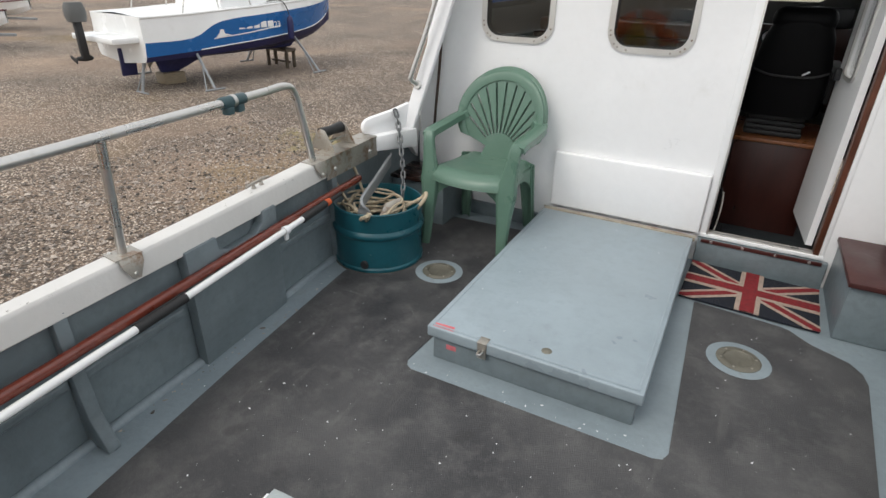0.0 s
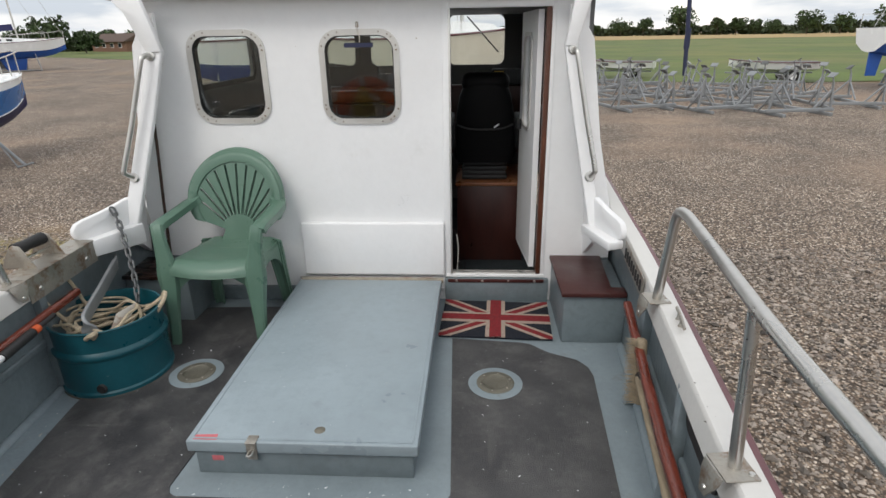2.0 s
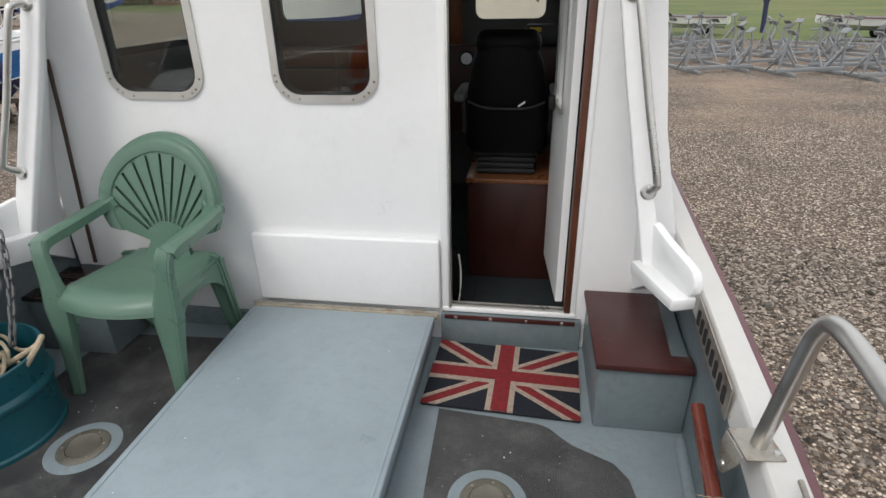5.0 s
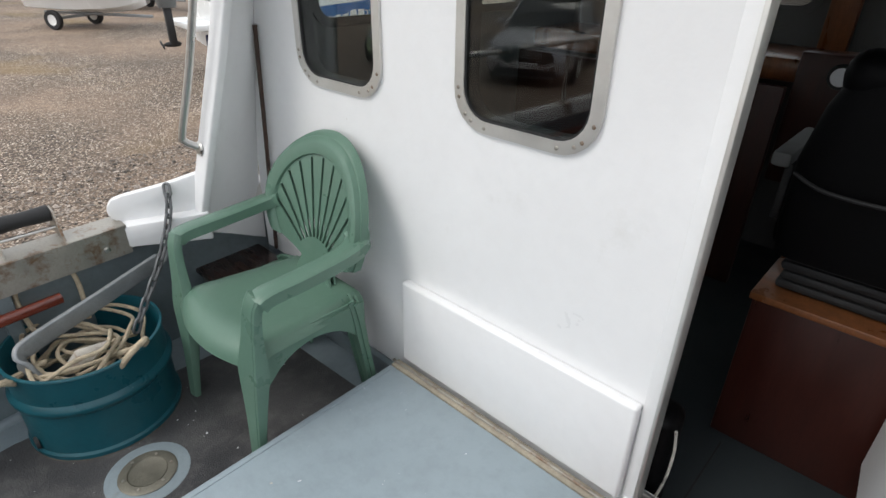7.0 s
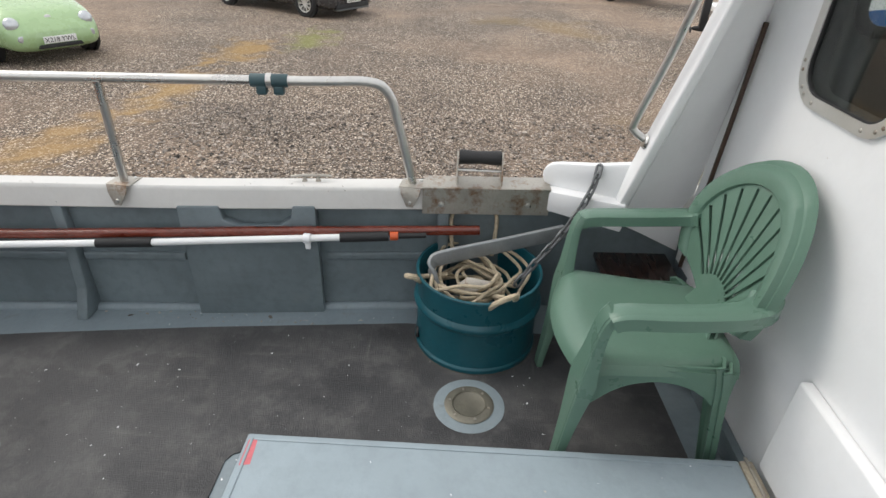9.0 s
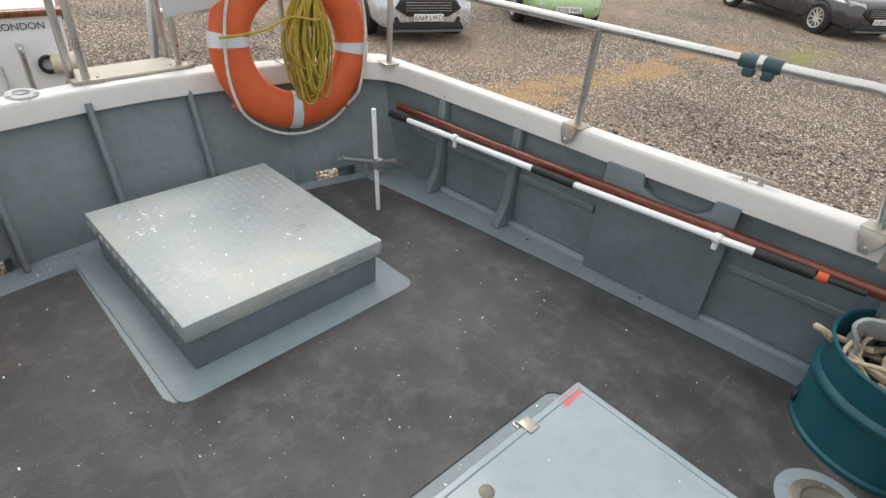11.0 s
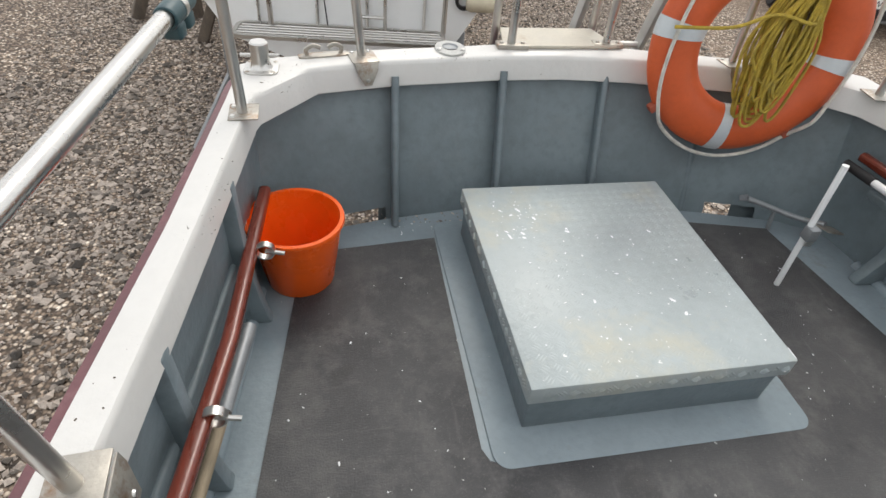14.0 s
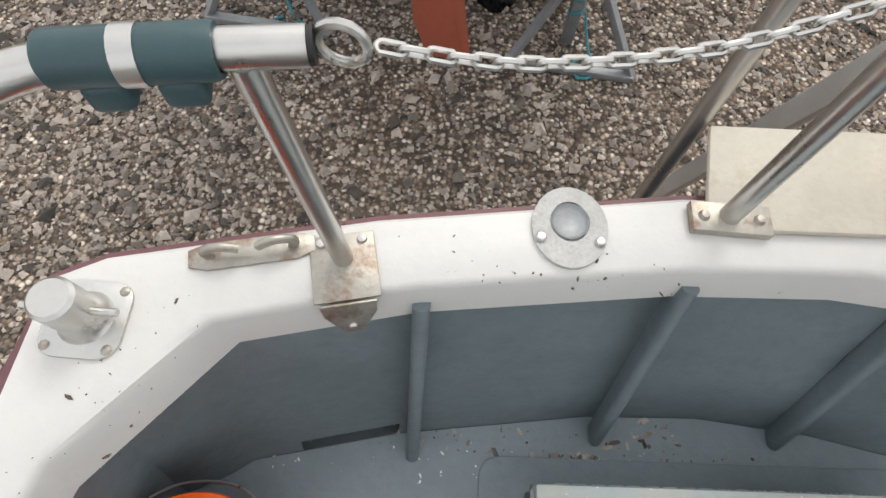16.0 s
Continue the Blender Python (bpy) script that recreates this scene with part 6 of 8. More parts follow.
part("tie_rod", rod(rc + Vector((0.02, -0.085, 0.035)), rc + Vector((0.02, 0.085, 0.035)), 0.006, 8), STEEL, ro)
for y in (-0.93, -0.60):
    part("bolt", moved(lathe([(0, 0.008), (0.009, 0.007), (0.012, 0)], 12), Matrix.Translation((CX - half_at(y, 0.0) + 0.008, y, GUN - 0.06)) @ Matrix.Rotation(radians(90), 4, "Y")), STEEL, ro)
tp = thing("toothed_plate", Matrix.Identity(4), "stainless plate with a row of holes on the inner gunwale", "plate")
x0, x1 = CX + half_at(-0.93, 0.0, 1) - 0.006, CX + half_at(-0.50, 0.0, 1) - 0.006
part("plate", loft([[(x0, -0.93, GUN + 0.006), (x0 - 0.003, -0.93, GUN + 0.006), (x0 - 0.003, -0.93, GUN - 0.085), (x0, -0.93, GUN - 0.085)], [(x1, -0.50, GUN + 0.006), (x1 - 0.003, -0.50, GUN + 0.006), (x1 - 0.003, -0.50, GUN - 0.085), (x1, -0.50, GUN - 0.085)]]), DULLSTEEL, tp)
for k in range(8):
    y = -0.89 + k * 0.05
    part("hole", moved(prism(rounded_rect(0.026, 0.05, 0.008, 3), -0.001, 0.001, "y"), Matrix.Translation((CX + half_at(y, 0.0, 1) - 0.010, y, GUN - 0.042)) @ Matrix.Rotation(radians(96), 4, "Z")), RUBBER, tp)

# ---- life ring with throwing line, notice ----
RC = Vector((-0.182, -3.300, 0.672))
ring_m = Matrix.Translation(RC) @ Matrix.Rotation(radians(-4), 4, "Z") @ Matrix.Rotation(radians(96), 4, "X")
lr = thing("life_ring", ring_m, "orange life ring with silver bands hung on the stern rail", "life ring")
R0, RA, RB = 0.300, 0.088, 0.052
prof = [(R0 + RA * math.cos(a), RB * math.sin(a)) for a in [2 * math.pi * i / 20 for i in range(20)]]
part("ring", lathe(prof, 64, True), ORANGE, lr)
for k in range(4):
    c = radians(8 + 90 * k)
    rows = []
    for a in [c - 0.085 + 0.17 * i / 4 for i in range(5)]:
        rows.append([((R0 + (RA + 0.002) * math.cos(b)) * math.cos(a), (R0 + (RA + 0.002) * math.cos(b)) * math.sin(a), (RB + 0.002) * math.sin(b)) for b in [2 * math.pi * i / 20 for i in range(20)]])
    part("band", loft(rows, True, False, False), TAPE, lr, "silver reflective band")
gl = []
for k in range(4):
    a0, a1 = radians(53 + 90 * k), radians(53 + 90 * (k + 1))
    for i in range(8):
        a = a0 + (a1 - a0) * i / 8
        sag = math.sin(math.pi * i / 8)
        r = R0 + RA + 0.008 + 0.018 * sag * (1 if k in (2,) else -3.2 if k in (1, 3) else 0)
        gl.append((r * math.cos(a), r * math.sin(a), -0.062 if k in (1, 3) else -0.012))
part("grab_line", tube(smooth_path(gl, 3, True), 0.007, 8, True), WHITEROPE, lr, "white grab line round the ring")
for k in range(4):
    a = radians(53 + 90 * k)
    part("line_stop", moved(box(-0.02, 0.02, -0.014, 0.014, -0.02, 0.02, 0.006), Matrix.Translation(((R0 + RA) * math.cos(a), (R0 + RA) * math.sin(a), 0)) @ Matrix.Rotation(a, 4, "Z")), REDAF, lr)
hk_ = thing("throwing_line", Matrix.Translation(RC + Vector((-0.03, 0.075, 0.0))), "yellow throwing line coiled and hung inside the life ring", "rope")
for k in range(30):
    w = rng.uniform(0.015, 0.075)
    top, bot = 0.27 + rng.uniform(-0.05, 0.03), -0.17 + rng.uniform(-0.09, 0.12)
    ox = rng.uniform(-0.06, 0.05)
    oy = rng.uniform(-0.03, 0.05)
    pts = [(0.0 + rng.uniform(-0.02, 0.02), oy, top), (-w * 0.8 + ox * 0.5, oy + 0.01, top - 0.12), (-w + ox, oy + 0.012, 0.02), (-w * 0.7 + ox, oy, bot + 0.05), (ox, oy, bot), (w * 0.7 + ox, oy, bot + 0.05), (w + ox, oy - 0.01, 0.02), (w * 0.8 + ox * 0.5, oy - 0.01, top - 0.12)]
    part("loop", tube(smooth_path(pts, 5, True), 0.0055, 7, True, up=(0, 1, 0)), YELLOWROPE, hk_)
part("lashing", tube(smooth_path([(-0.10, 0.0, 0.12), (0.0, 0.07, 0.13), (0.10, 0.03, 0.14), (0.24, 0.04, 0.10), (0.40, -0.02, 0.075)], 6), 0.006, 8), YELLOWROPE, hk_)
part("hanger", tube(smooth_path([(0.0, 0.03, 0.27), (0.01, 0.0, 0.36), (0.0, -0.05, 0.44), (0.0, -0.08, 0.36)], 5), 0.005, 8), YELLOWROPE, hk_)
nb = thing("notice_board", Matrix.Translation((0.155, -3.30, 0.905)) @ Matrix.Rotation(radians(-8), 4, "Z") @ Matrix.Rotation(radians(62), 4, "X") @ Matrix.Rotation(radians(-12), 4, "Z"), "blank white laminated card tied to the stern rail", "notice")
part("card", box(-0.12, 0.21, -0.065, 0.20, 0.0, 0.006, 0.002), PAPER, nb)
part("tie", tube(smooth_path([(-0.05, 0.18, 0.004), (-0.08, 0.22, -0.03), (-0.14, 0.19, -0.02)], 5), 0.004, 8), WHITEROPE, nb)

# ---- loose gear aft ----
ps = thing("white_pole", Matrix.Translation((-0.280, -2.788, 0.005)), "short white rod propped upright on the deck", "rod")
part("rod", rod((0, 0, 0), (0.012, -0.02, 0.495), 0.0105, 12), GEL, ps)
part("clamp", moved(box(-0.02, 0.02, -0.02, 0.02, 0.215, 0.265, 0.007), Matrix.Identity(4)), GALV, ps)
part("wing_nut", moved(box(-0.03, 0.0, -0.006, 0.006, 0.185, 0.21, 0.003), Matrix.Identity(4)), STEEL, ps)
ag = thing("folding_anchor", Matrix.Identity(4), "small grey grapnel anchor resting by the transom", "anchor")
part("shank", tube(smooth_path([(-0.33, -3.16, 0.115), (-0.41, -3.12, 0.10), (-0.50, -3.06, 0.09), (-0.55, -2.98, 0.12)], 5), 0.011, 10), GALV, ag)
part("fluke", moved(prism([(-0.05, 0.0), (0.0, -0.022), (0.06, 0.0), (0.0, 0.022)], -0.004, 0.004, "z", 0.002), Matrix.Translation((-0.56, -2.96, 0.11)) @ Matrix.Rotation(radians(-40), 4, "Z")), DULLSTEEL, ag)
part("fluke", moved(prism([(-0.04, 0.0), (0.0, -0.018), (0.03, 0.0), (0.0, 0.018)], -0.004, 0.004, "z", 0.002), Matrix.Translation((-0.32, -3.17, 0.11)) @ Matrix.Rotation(radians(30), 4, "Z")), GALV, ag)
part("stand", rod((-0.43, -3.11, 0.10), (-0.44, -3.10, 0.0), 0.008, 8), GALV, ag)

# ---- wheelhouse interior ----
hs_ = thing("helm_seat", Matrix.Translation((1.085, 0.78, 0.0)) @ Matrix.Diagonal((0.88, 1, 1, 1)), "black vinyl helm seat with armrests on a sprung base", "seat")
part("base", merge(*[box(-0.17 + 0.008 * (k % 2), 0.17 - 0.008 * (k % 2), -0.12, 0.25, 0.575 + 0.03 * k, 0.605 + 0.03 * k, 0.012) for k in range(4)]), RUBBER, hs_)
part("cushion", box(-0.23, 0.23, -0.12, 0.36, 0.69, 0.80, 0.04, 3), VINYL, hs_)


def seat_back():
    rows = []
    for z, hw2, d in ((0.70, 0.20, 0.05), (0.80, 0.215, 0.06), (0.98, 0.212, 0.07), (1.12, 0.182, 0.065), (1.19, 0.15, 0.055), (1.21, 0.11, 0.03)):
        y = -0.13 - (z - 0.70) * 0.10
        rows.append([(hw2 * math.copysign(abs(math.cos(a)) ** 0.5, math.cos(a)), y + d * math.copysign(abs(math.sin(a)) ** 0.6, math.sin(a)), z) for a in [2 * math.pi * i / 24 for i in range(24)]])
    return loft(rows)


bkp = part("backrest", seat_back(), VINYL, hs_)
part("headrest", box(-0.168, 0.168, -0.235, -0.11, 1.14, 1.26, 0.055, 4), VINYL, hs_)
part("seam", tube(smooth_path([(-0.20, -0.215, 0.95), (-0.1, -0.235, 0.925), (0.1, -0.235, 0.925), (0.20, -0.215, 0.95)], 5), 0.006, 8), RUBBER, bkp)
part("tag", moved(box(-0.02, 0.02, -0.003, 0.003, -0.004, 0.004), Matrix.Translation((0.08, -0.243, 0.945)) @ Matrix.Rotation(radians(-30), 4, "Y")), PAPER, bkp)
for s in (-1, 1):
    part("armrest", box(s * 0.26 - 0.03, s * 0.26 + 0.03, -0.14, 0.2, 0.93, 0.975, 0.015), LINING, hs_)
    part("arm_bracket", box(s * 0.235 - 0.012, s * 0.235 + 0.012, -0.12, 0.0, 0.78, 0.94, 0.004), RUBBER, hs_)
pb_ = thing("seat_box", Matrix.Identity(4), "varnished red-brown plywood box under the helm seat", "box")
# box sides in the ply whose colour includes the cabin shade
part("body", box(0.905, 1.345, 0.60, 1.15, 0.02, 0.545, 0.004), SHADEDPLY, pb_)
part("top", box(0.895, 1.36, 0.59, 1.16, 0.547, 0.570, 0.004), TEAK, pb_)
ds = thing("dashboard", Matrix.Identity(4), "wooden dashboard with gauges below the front windows", "dashboard")
part("shelf", box(XL + 0.01, XR - 0.01, 1.72, FRONT - 0.013, 0.96, 1.06, 0.02), TEAK, ds)
part("fascia", box(0.62, XR - 0.01, 1.66, 1.72, 0.55, 1.10, 0.01), SHADEDPLY, ds)
part("bulkhead", box(XL + 0.01, 0.61, 1.60, 1.64, 0.02, 0.96, 0.004), SHADEDPLY, ds)
for gx_ in (0.78, 0.95, 1.12):
    g_ = part("gauge", moved(lathe([(0, 0.012), (0.040, 0.012), (0.046, 0.014), (0.05, 0)], 24), Matrix.Translation((gx_, 1.659, 1.02)) @ Matrix.Rotation(radians(90), 4, "X")), RUBBER, ds)
    part("dial", moved(lathe([(0, 0.0), (0.036, 0.0)], 20), Matrix.Translation((gx_, 1.646, 1.02)) @ Matrix.Rotation(radians(90), 4, "X")), PAPER, g_)
part("instrument", box(1.15, 1.40, 1.60, 1.72, 1.10, 1.22, 0.015), RUBBER, ds)
part("label", box(1.17, 1.24, 1.595, 1.599, 1.18, 1.205), SPONGE, ds)
po = thing("windscreen_post", Matrix.Identity(4), "varnished wooden post between the front windows", "post")
part("post", box(0.585, 0.70, FRONT - 0.075, FRONT - 0.013, 1.06, ROOF, 0.006), TEAK, po)
bn = thing("cabin_bench", Matrix.Identity(4), "dark cushioned bench along the port side of the wheelhouse", "bench")
part("base", box(XL + 0.01, 0.25, 0.35, 1.5, 0.02, 0.42, 0.01), SHADEDPLY, bn)
part("cushion", box(XL + 0.01, 0.27, 0.33, 1.5, 0.422, 0.52, 0.03, 3), VINYL, bn)
bag = thing("black_bag", Matrix.Identity(4), "black bag with white piping just inside the door", "bag")
part("body", box(0.74, 0.915, 0.10, 0.22, 0.02, 0.40, 0.04, 3), VINYL, bag)
part("piping", tube(smooth_path([(0.918, 0.11, 0.38), (0.925, 0.12, 0.30), (0.921, 0.12, 0.18), (0.90, 0.095, 0.06)], 5), 0.004, 8), WHITEROPE, bag)
lv = thing("throttle_lever", Matrix.Identity(4), "black control lever beside the helm seat", "lever")
part("box", box(1.47, XR - 0.001, 0.98, 1.12, 0.80, 0.92, 0.01), RUBBER, lv)
part("lever", rod((1.50, 1.05, 0.92), (1.48, 0.98, 1.03), 0.008, 8), STEEL, lv)
part("knob", moved(lathe([(0, -0.02), (0.018, -0.01), (0.018, 0.01), (0, 0.02)], 12), Matrix.Translation((1.48, 0.98, 1.04))), RUBBER, lv)


# ---- marks on the white capping, hook above a window ----
hk2 = thing("wall_hook", Matrix.Translation((0.424, WY, 1.532)), "small steel hook with a short cord above the window", "hook")
part("plate", prism(rounded_rect(0.016, 0.03, 0.006, 3), -0.003, -0.0005, "y"), DULLSTEEL, hk2)
part("hook", tube(smooth_path([(0, -0.003, 0.004), (0, -0.014, 0.0), (0, -0.016, -0.012), (0, -0.008, -0.016)], 4), 0.0022, 8), STEEL, hk2)
part("cord", tube(smooth_path([(0, -0.013, -0.012), (0.004, -0.014, -0.035), (0.012, -0.016, -0.06), (0.010, -0.017, -0.085)], 4), 0.0022, 6), WHITEROPE, hk2)

# ---- droppings, paint flakes and grit on the deck and hatches ----


def flakes(n, seed, spots, material, name, label, lo=0.0007, hi=0.0034):
    r = random.Random(seed)
    bm = bmesh.new()
    for x0, x1, y0, y1, z, k in spots:
        for _ in range(k):
            cx_, cy_ = r.uniform(x0, x1), r.uniform(y0, y1)
            rad = lo + (hi - lo) * r.random() ** 3
            st_, a0 = r.uniform(1.0, 2.6), r.uniform(0, 6.28)
            vs = []
            for i in range(5):
                a = a0 + 2 * math.pi * i / 5
                q = rad * r.uniform(0.6, 1.2)
                u, v = q * math.cos(a) * st_, q * math.sin(a)
                vs.append(bm.verts.new((cx_ + u * math.cos(a0) - v * math.sin(a0), cy_ + u * math.sin(a0) + v * math.cos(a0), z)))
            top = bm.verts.new((cx_, cy_, z + rad * 0.35))
            for i in range(5):
                bm.faces.new((vs[i], vs[(i + 1) % 5], top))
    return solo(name, bm, material, label, "debris", "stuff")


flakes(0, 3, [(-0.55, 1.5, -2.1, -1.58, 0.0046, 100), (-0.6, -0.05, -1.6, -0.45, 0.0046, 60), (0.99, 1.55, -2.9, -0.6, 0.0046, 80), (-0.38, 0.0, -3.1, -2.2, 0.0046, 45), (-0.75, -0.6, -2.0, -1.0, 0.0005, 30), (0.02, 0.82, -1.4, -0.1, 0.1552, 26), (0.9, 1.4, -3.2, -3.12, 0.0005, 30), (-0.02, 0.0, -1.55, -1.5, 0.0046, 4), (0.05, 0.9, -1.53, -1.46, 0.0005, 30)], PAPER, "deck_flakes", "white droppings and paint flakes on the deck")
flakes(0, 5, [(0.20, 0.76, -3.05, -2.40, 0.2006, 60), (0.62, 0.78, -3.05, -2.85, 0.2006, 45)], PAPER, "hatch_flakes", "white droppings on the tread-plate hatch", 0.0015, 0.007)
flakes(0, 9, [(0.66, 0.78, -3.205, -3.14, 0.0005, 150), (0.3, 1.2, -3.25, -3.19, 0.0005, 90), (-0.72, -0.66, -2.3, -1.1, 0.0005, 40), (0.50, 0.60, -3.29, -3.25, 0.0005, 20)], STONES, "deck_grit", "grit and dead leaves gathered by the transom", 0.002, 0.008)
flakes(0, 12, [(0.72, 1.30, -3.40, -3.37, GUN + 0.001, 30), (0.70, 1.25, -3.44, -3.41, GUN + 0.001, 22), (1.36, 1.52, -3.33, -3.10, GUN + 0.001, 40), (1.50, 1.57, -3.1, -2.4, GUN + 0.001, 45), (1.58, 1.64, -2.2, -1.6, GUN + 0.001, 20), (-0.72, -0.66, -2.8, -2.2, GUN + 0.001, 24), (-0.80, -0.75, -1.9, -1.2, GUN + 0.001, 20)], BARK, "capping_marks", "small dark scuffs and dirt specks on the white capping", 0.0006, 0.0030)

# ---- the yard: boats ashore ----


def hull_rows(stations, keys):
    """Rings for one band of a hull. Each station: y, then (half width, z) for each named level."""
    a, b = keys
    port = [[(-s[1 + a][0], s[0], s[1 + a][1]), (-s[1 + b][0], s[0], s[1 + b][1])] for s in stations]
    star = [[(s[1 + a][0], s[0], s[1 + a][1]), (s[1 + b][0], s[0], s[1 + b][1])] for s in stations]
    return loft(port, False, False, False), loft(star, False, False, False)


def fine_stations(st, k=4):
    """Smooth in-between stations."""
    n = len(st[0]) - 1
    ys = smooth_path([(s[0], 0, 0) for s in st], k)
    lv = [smooth_path([(s[0], s[1 + i][0], s[1 + i][1]) for s in st], k) for i in range(n)]
    return [[ys[j].x] + [(max(0.0, lv[i][j].y), lv[i][j].z) for i in range(n)] for j in range(len(ys))]


def hull_parts(boat, st, mats, deck_mat, transom_mat, names=None):
    fs = fine_stations(st)
    n = len(fs[0]) - 1
    for i in range(n - 1):
        p, s = hull_rows(fs, (i, i + 1))
        part((names or ["topside", "bottom", "bottom", "bottom"])[i], merge(p, s), mats[i], boat)
    # transom and deck
    t = fs[0]
    pts = [(-t[1 + i][0], t[1 + i][1]) for i in range(n)] + [(t[1 + i][0], t[1 + i][1]) for i in range(n - 1, -1, -1)]
    part("transom", prism(pts, t[0] - 0.015, t[0] + 0.01, "y"), transom_mat, boat)
    rows = [[(-f[1][0] * 0.985, f[0], f[1][1] - 0.01), (0, f[0], f[1][1] + 0.04 * f[1][0]), (f[1][0] * 0.985, f[0], f[1][1] - 0.01)] for f in fs]
    part("deck", loft(rows, False, False, False), deck_mat, boat)
    for s in (-1, 1):
        part("rubbing_band", tube([(s * (f[1][0] + 0.005), f[0], f[1][1] - 0.02) for f in fs], 0.025, 8), names and GEL or STRAKE, boat)


def boat_stand(x, y, tx, tz, label="galvanised prop leaning under a boat"):
    s = thing("boat_prop", Matrix.Translation((x, y, GZ)), label, "boat prop", "boat props")
    d = Vector((tx[0] - x, tx[1] - y, tz))
    part("prop", rod((0, 0, 0.02), d, 0.03, 8), GALV, s)
    n = Vector((-d.y, d.x, 0)).normalized() * 0.22
    part("foot", rod((n.x, n.y, 0.02), (-n.x, -n.y, 0.02), 0.02, 8), GALV, s)
    part("brace", rod(n * 0.9 + Vector((0, 0, 0.02)), d * 0.6, 0.014, 6), GALV, s)
    part("pad", moved(box(-0.1, 0.1, -0.1, 0.1, -0.03, 0.0, 0.01), Matrix.Translation(d)), PALEWOOD, s)


def fishing_boat():
    """Blue pilot-house boat propped up on the gravel."""
    m = Matrix.Translation((-10.52, 4.45, GZ)) @ Matrix.Rotation(radians(-7.5), 4, "Z") @ Matrix.Diagonal((0.95, 0.98, 0.95, 1))
    b = thing("fishing_boat", m, "blue and white motor boat on props, with an outboard", "boat")
    st = [[0.0, (1.00, 1.53), (1.03, 1.03), (0.98, 0.74), (0.92, 0.64), (0.02, 0.55)],
          [1.0, (1.07, 1.56), (1.10, 1.06), (1.04, 0.78), (0.97, 0.66), (0.02, 0.52)],
          [1.7, (1.10, 1.60), (1.14, 1.36), (1.06, 0.82), (0.98, 0.68), (0.02, 0.50)],
          [3.0, (1.10, 1.67), (1.14, 1.47), (1.04, 0.90), (0.92, 0.73), (0.02, 0.50)],
          [4.4, (0.94, 1.76), (0.96, 1.57), (0.76, 1.00), (0.58, 0.82), (0.02, 0.58)],
          [5.3, (0.58, 1.84), (0.56, 1.66), (0.38, 1.15), (0.26, 0.98), (0.02, 0.78)],
          [5.9, (0.08, 1.90), (0.06, 1.73), (0.05, 1.40), (0.04, 1.28), (0.02, 1.12)]]
    hull_parts(b, st, [GEL, BLUEHULL, NAVYAF, NAVYAF], GEL, GEL, ["gunwale", "topside", "bottom", "bottom"])
    fs = fine_stations(st)
    for s in (-1, 1):
        part("boot_stripe", tube([(s * (f[3][0] + 0.004), f[0], f[3][1] + 0.015) for f in fs[5:-2]], 0.014, 6), GEL, b)
        for k in range(5):
            part("name_bar", box(*sorted((s * 1.08, s * 1.118)), 2.15 + 0.20 * k, 2.31 + 0.20 * k, 1.16, 1.30, 0.002), GEL, b)
        part("emblem", prism([(1.55, 1.02), (1.95, 1.06), (1.78, 1.10), (1.70, 1.30), (1.64, 1.12)], *sorted((s * 1.075, s * 1.115)), "x"), GEL, b)
        lettering("23", 0.20, GEL, b, Matrix.Translation((s * 1.122, 3.22 if s > 0 else 3.45, 1.20)) @ Matrix.Rotation(radians(90 * s), 4, "Z") @ Matrix.Rotation(radians(85), 4, "X"))
        part("flash", loft([[(s * 1.095, 1.5, 1.00), (s * 1.096, 1.5, 1.015)], [(s * 1.105, 2.4, 1.06), (s * 1.106, 2.4, 1.085)], [(s * 1.118, 3.3, 1.16), (s * 1.119, 3.3, 1.185)]], False, False, False), GEL, b)
        part("side_rail", tube(smooth_path([(s * 1.04, 0.9, 1.56), (s * 1.03, 1.0, 1.84), (s * 1.0, 1.2, 1.88), (s * 1.0, 2.3, 1.93), (s * 1.02, 2.5, 1.90), (s * 1.03, 2.6, 1.66)], 5), 0.016, 8), STEEL, b)
        part("rail_post", rod((s * 1.0, 1.75, 1.9), (s * 1.05, 1.75, 1.6), 0.014, 8), STEEL, b)
        fd = part("fender", moved(lathe([(0, -0.28), (0.06, -0.25), (0.075, -0.15), (0.075, 0.15), (0.06, 0.25), (0.02, 0.29), (0, 0.3)], 14), Matrix.Translation((s * 1.19, 3.55, 1.10))), NAVYAF, b)
        part("fender_line", tube(smooth_path([(s * 1.19, 3.55, 1.40), (s * 1.14, 3.5, 1.62), (s * 1.06, 3.4, 1.74), (s * 0.96, 3.1, 1.72)], 5), 0.012, 6), RUBBER, fd)
    # pilot house
    rows = []
    for y, hw2, z in ((1.9, 0.78, 2.75), (2.2, 0.82, 2.82), (3.2, 0.80, 2.80), (3.45, 0.74, 2.72)):
        rows.append([(-hw2, y, z - 0.10), (-hw2 * 0.8, y, z), (hw2 * 0.8, y, z), (hw2, y, z - 0.10)])
    part("roof", loft(rows, True), GEL, b)
    part("cabin", loft([[(-0.92, 1.9, 1.6), (-0.76, 2.0, 2.66), (0.76, 2.0, 2.66), (0.92, 1.9, 1.6)], [(-0.94, 3.4, 1.7), (-0.76, 3.2, 2.66), (0.76, 3.2, 2.66), (0.94, 3.4, 1.7)], [(-0.74, 4.6, 1.8), (-0.70, 3.9, 2.15), (0.70, 3.9, 2.15), (0.74, 4.6, 1.8)]], True), GEL, b)
    for s in (-1, 1):
        part("window", prism([(2.1, 2.15), (3.15, 2.15), (3.10, 2.58), (2.15, 2.58)], *sorted((s * 0.845, s * 0.865)), "x"), DARKGLASS, b)
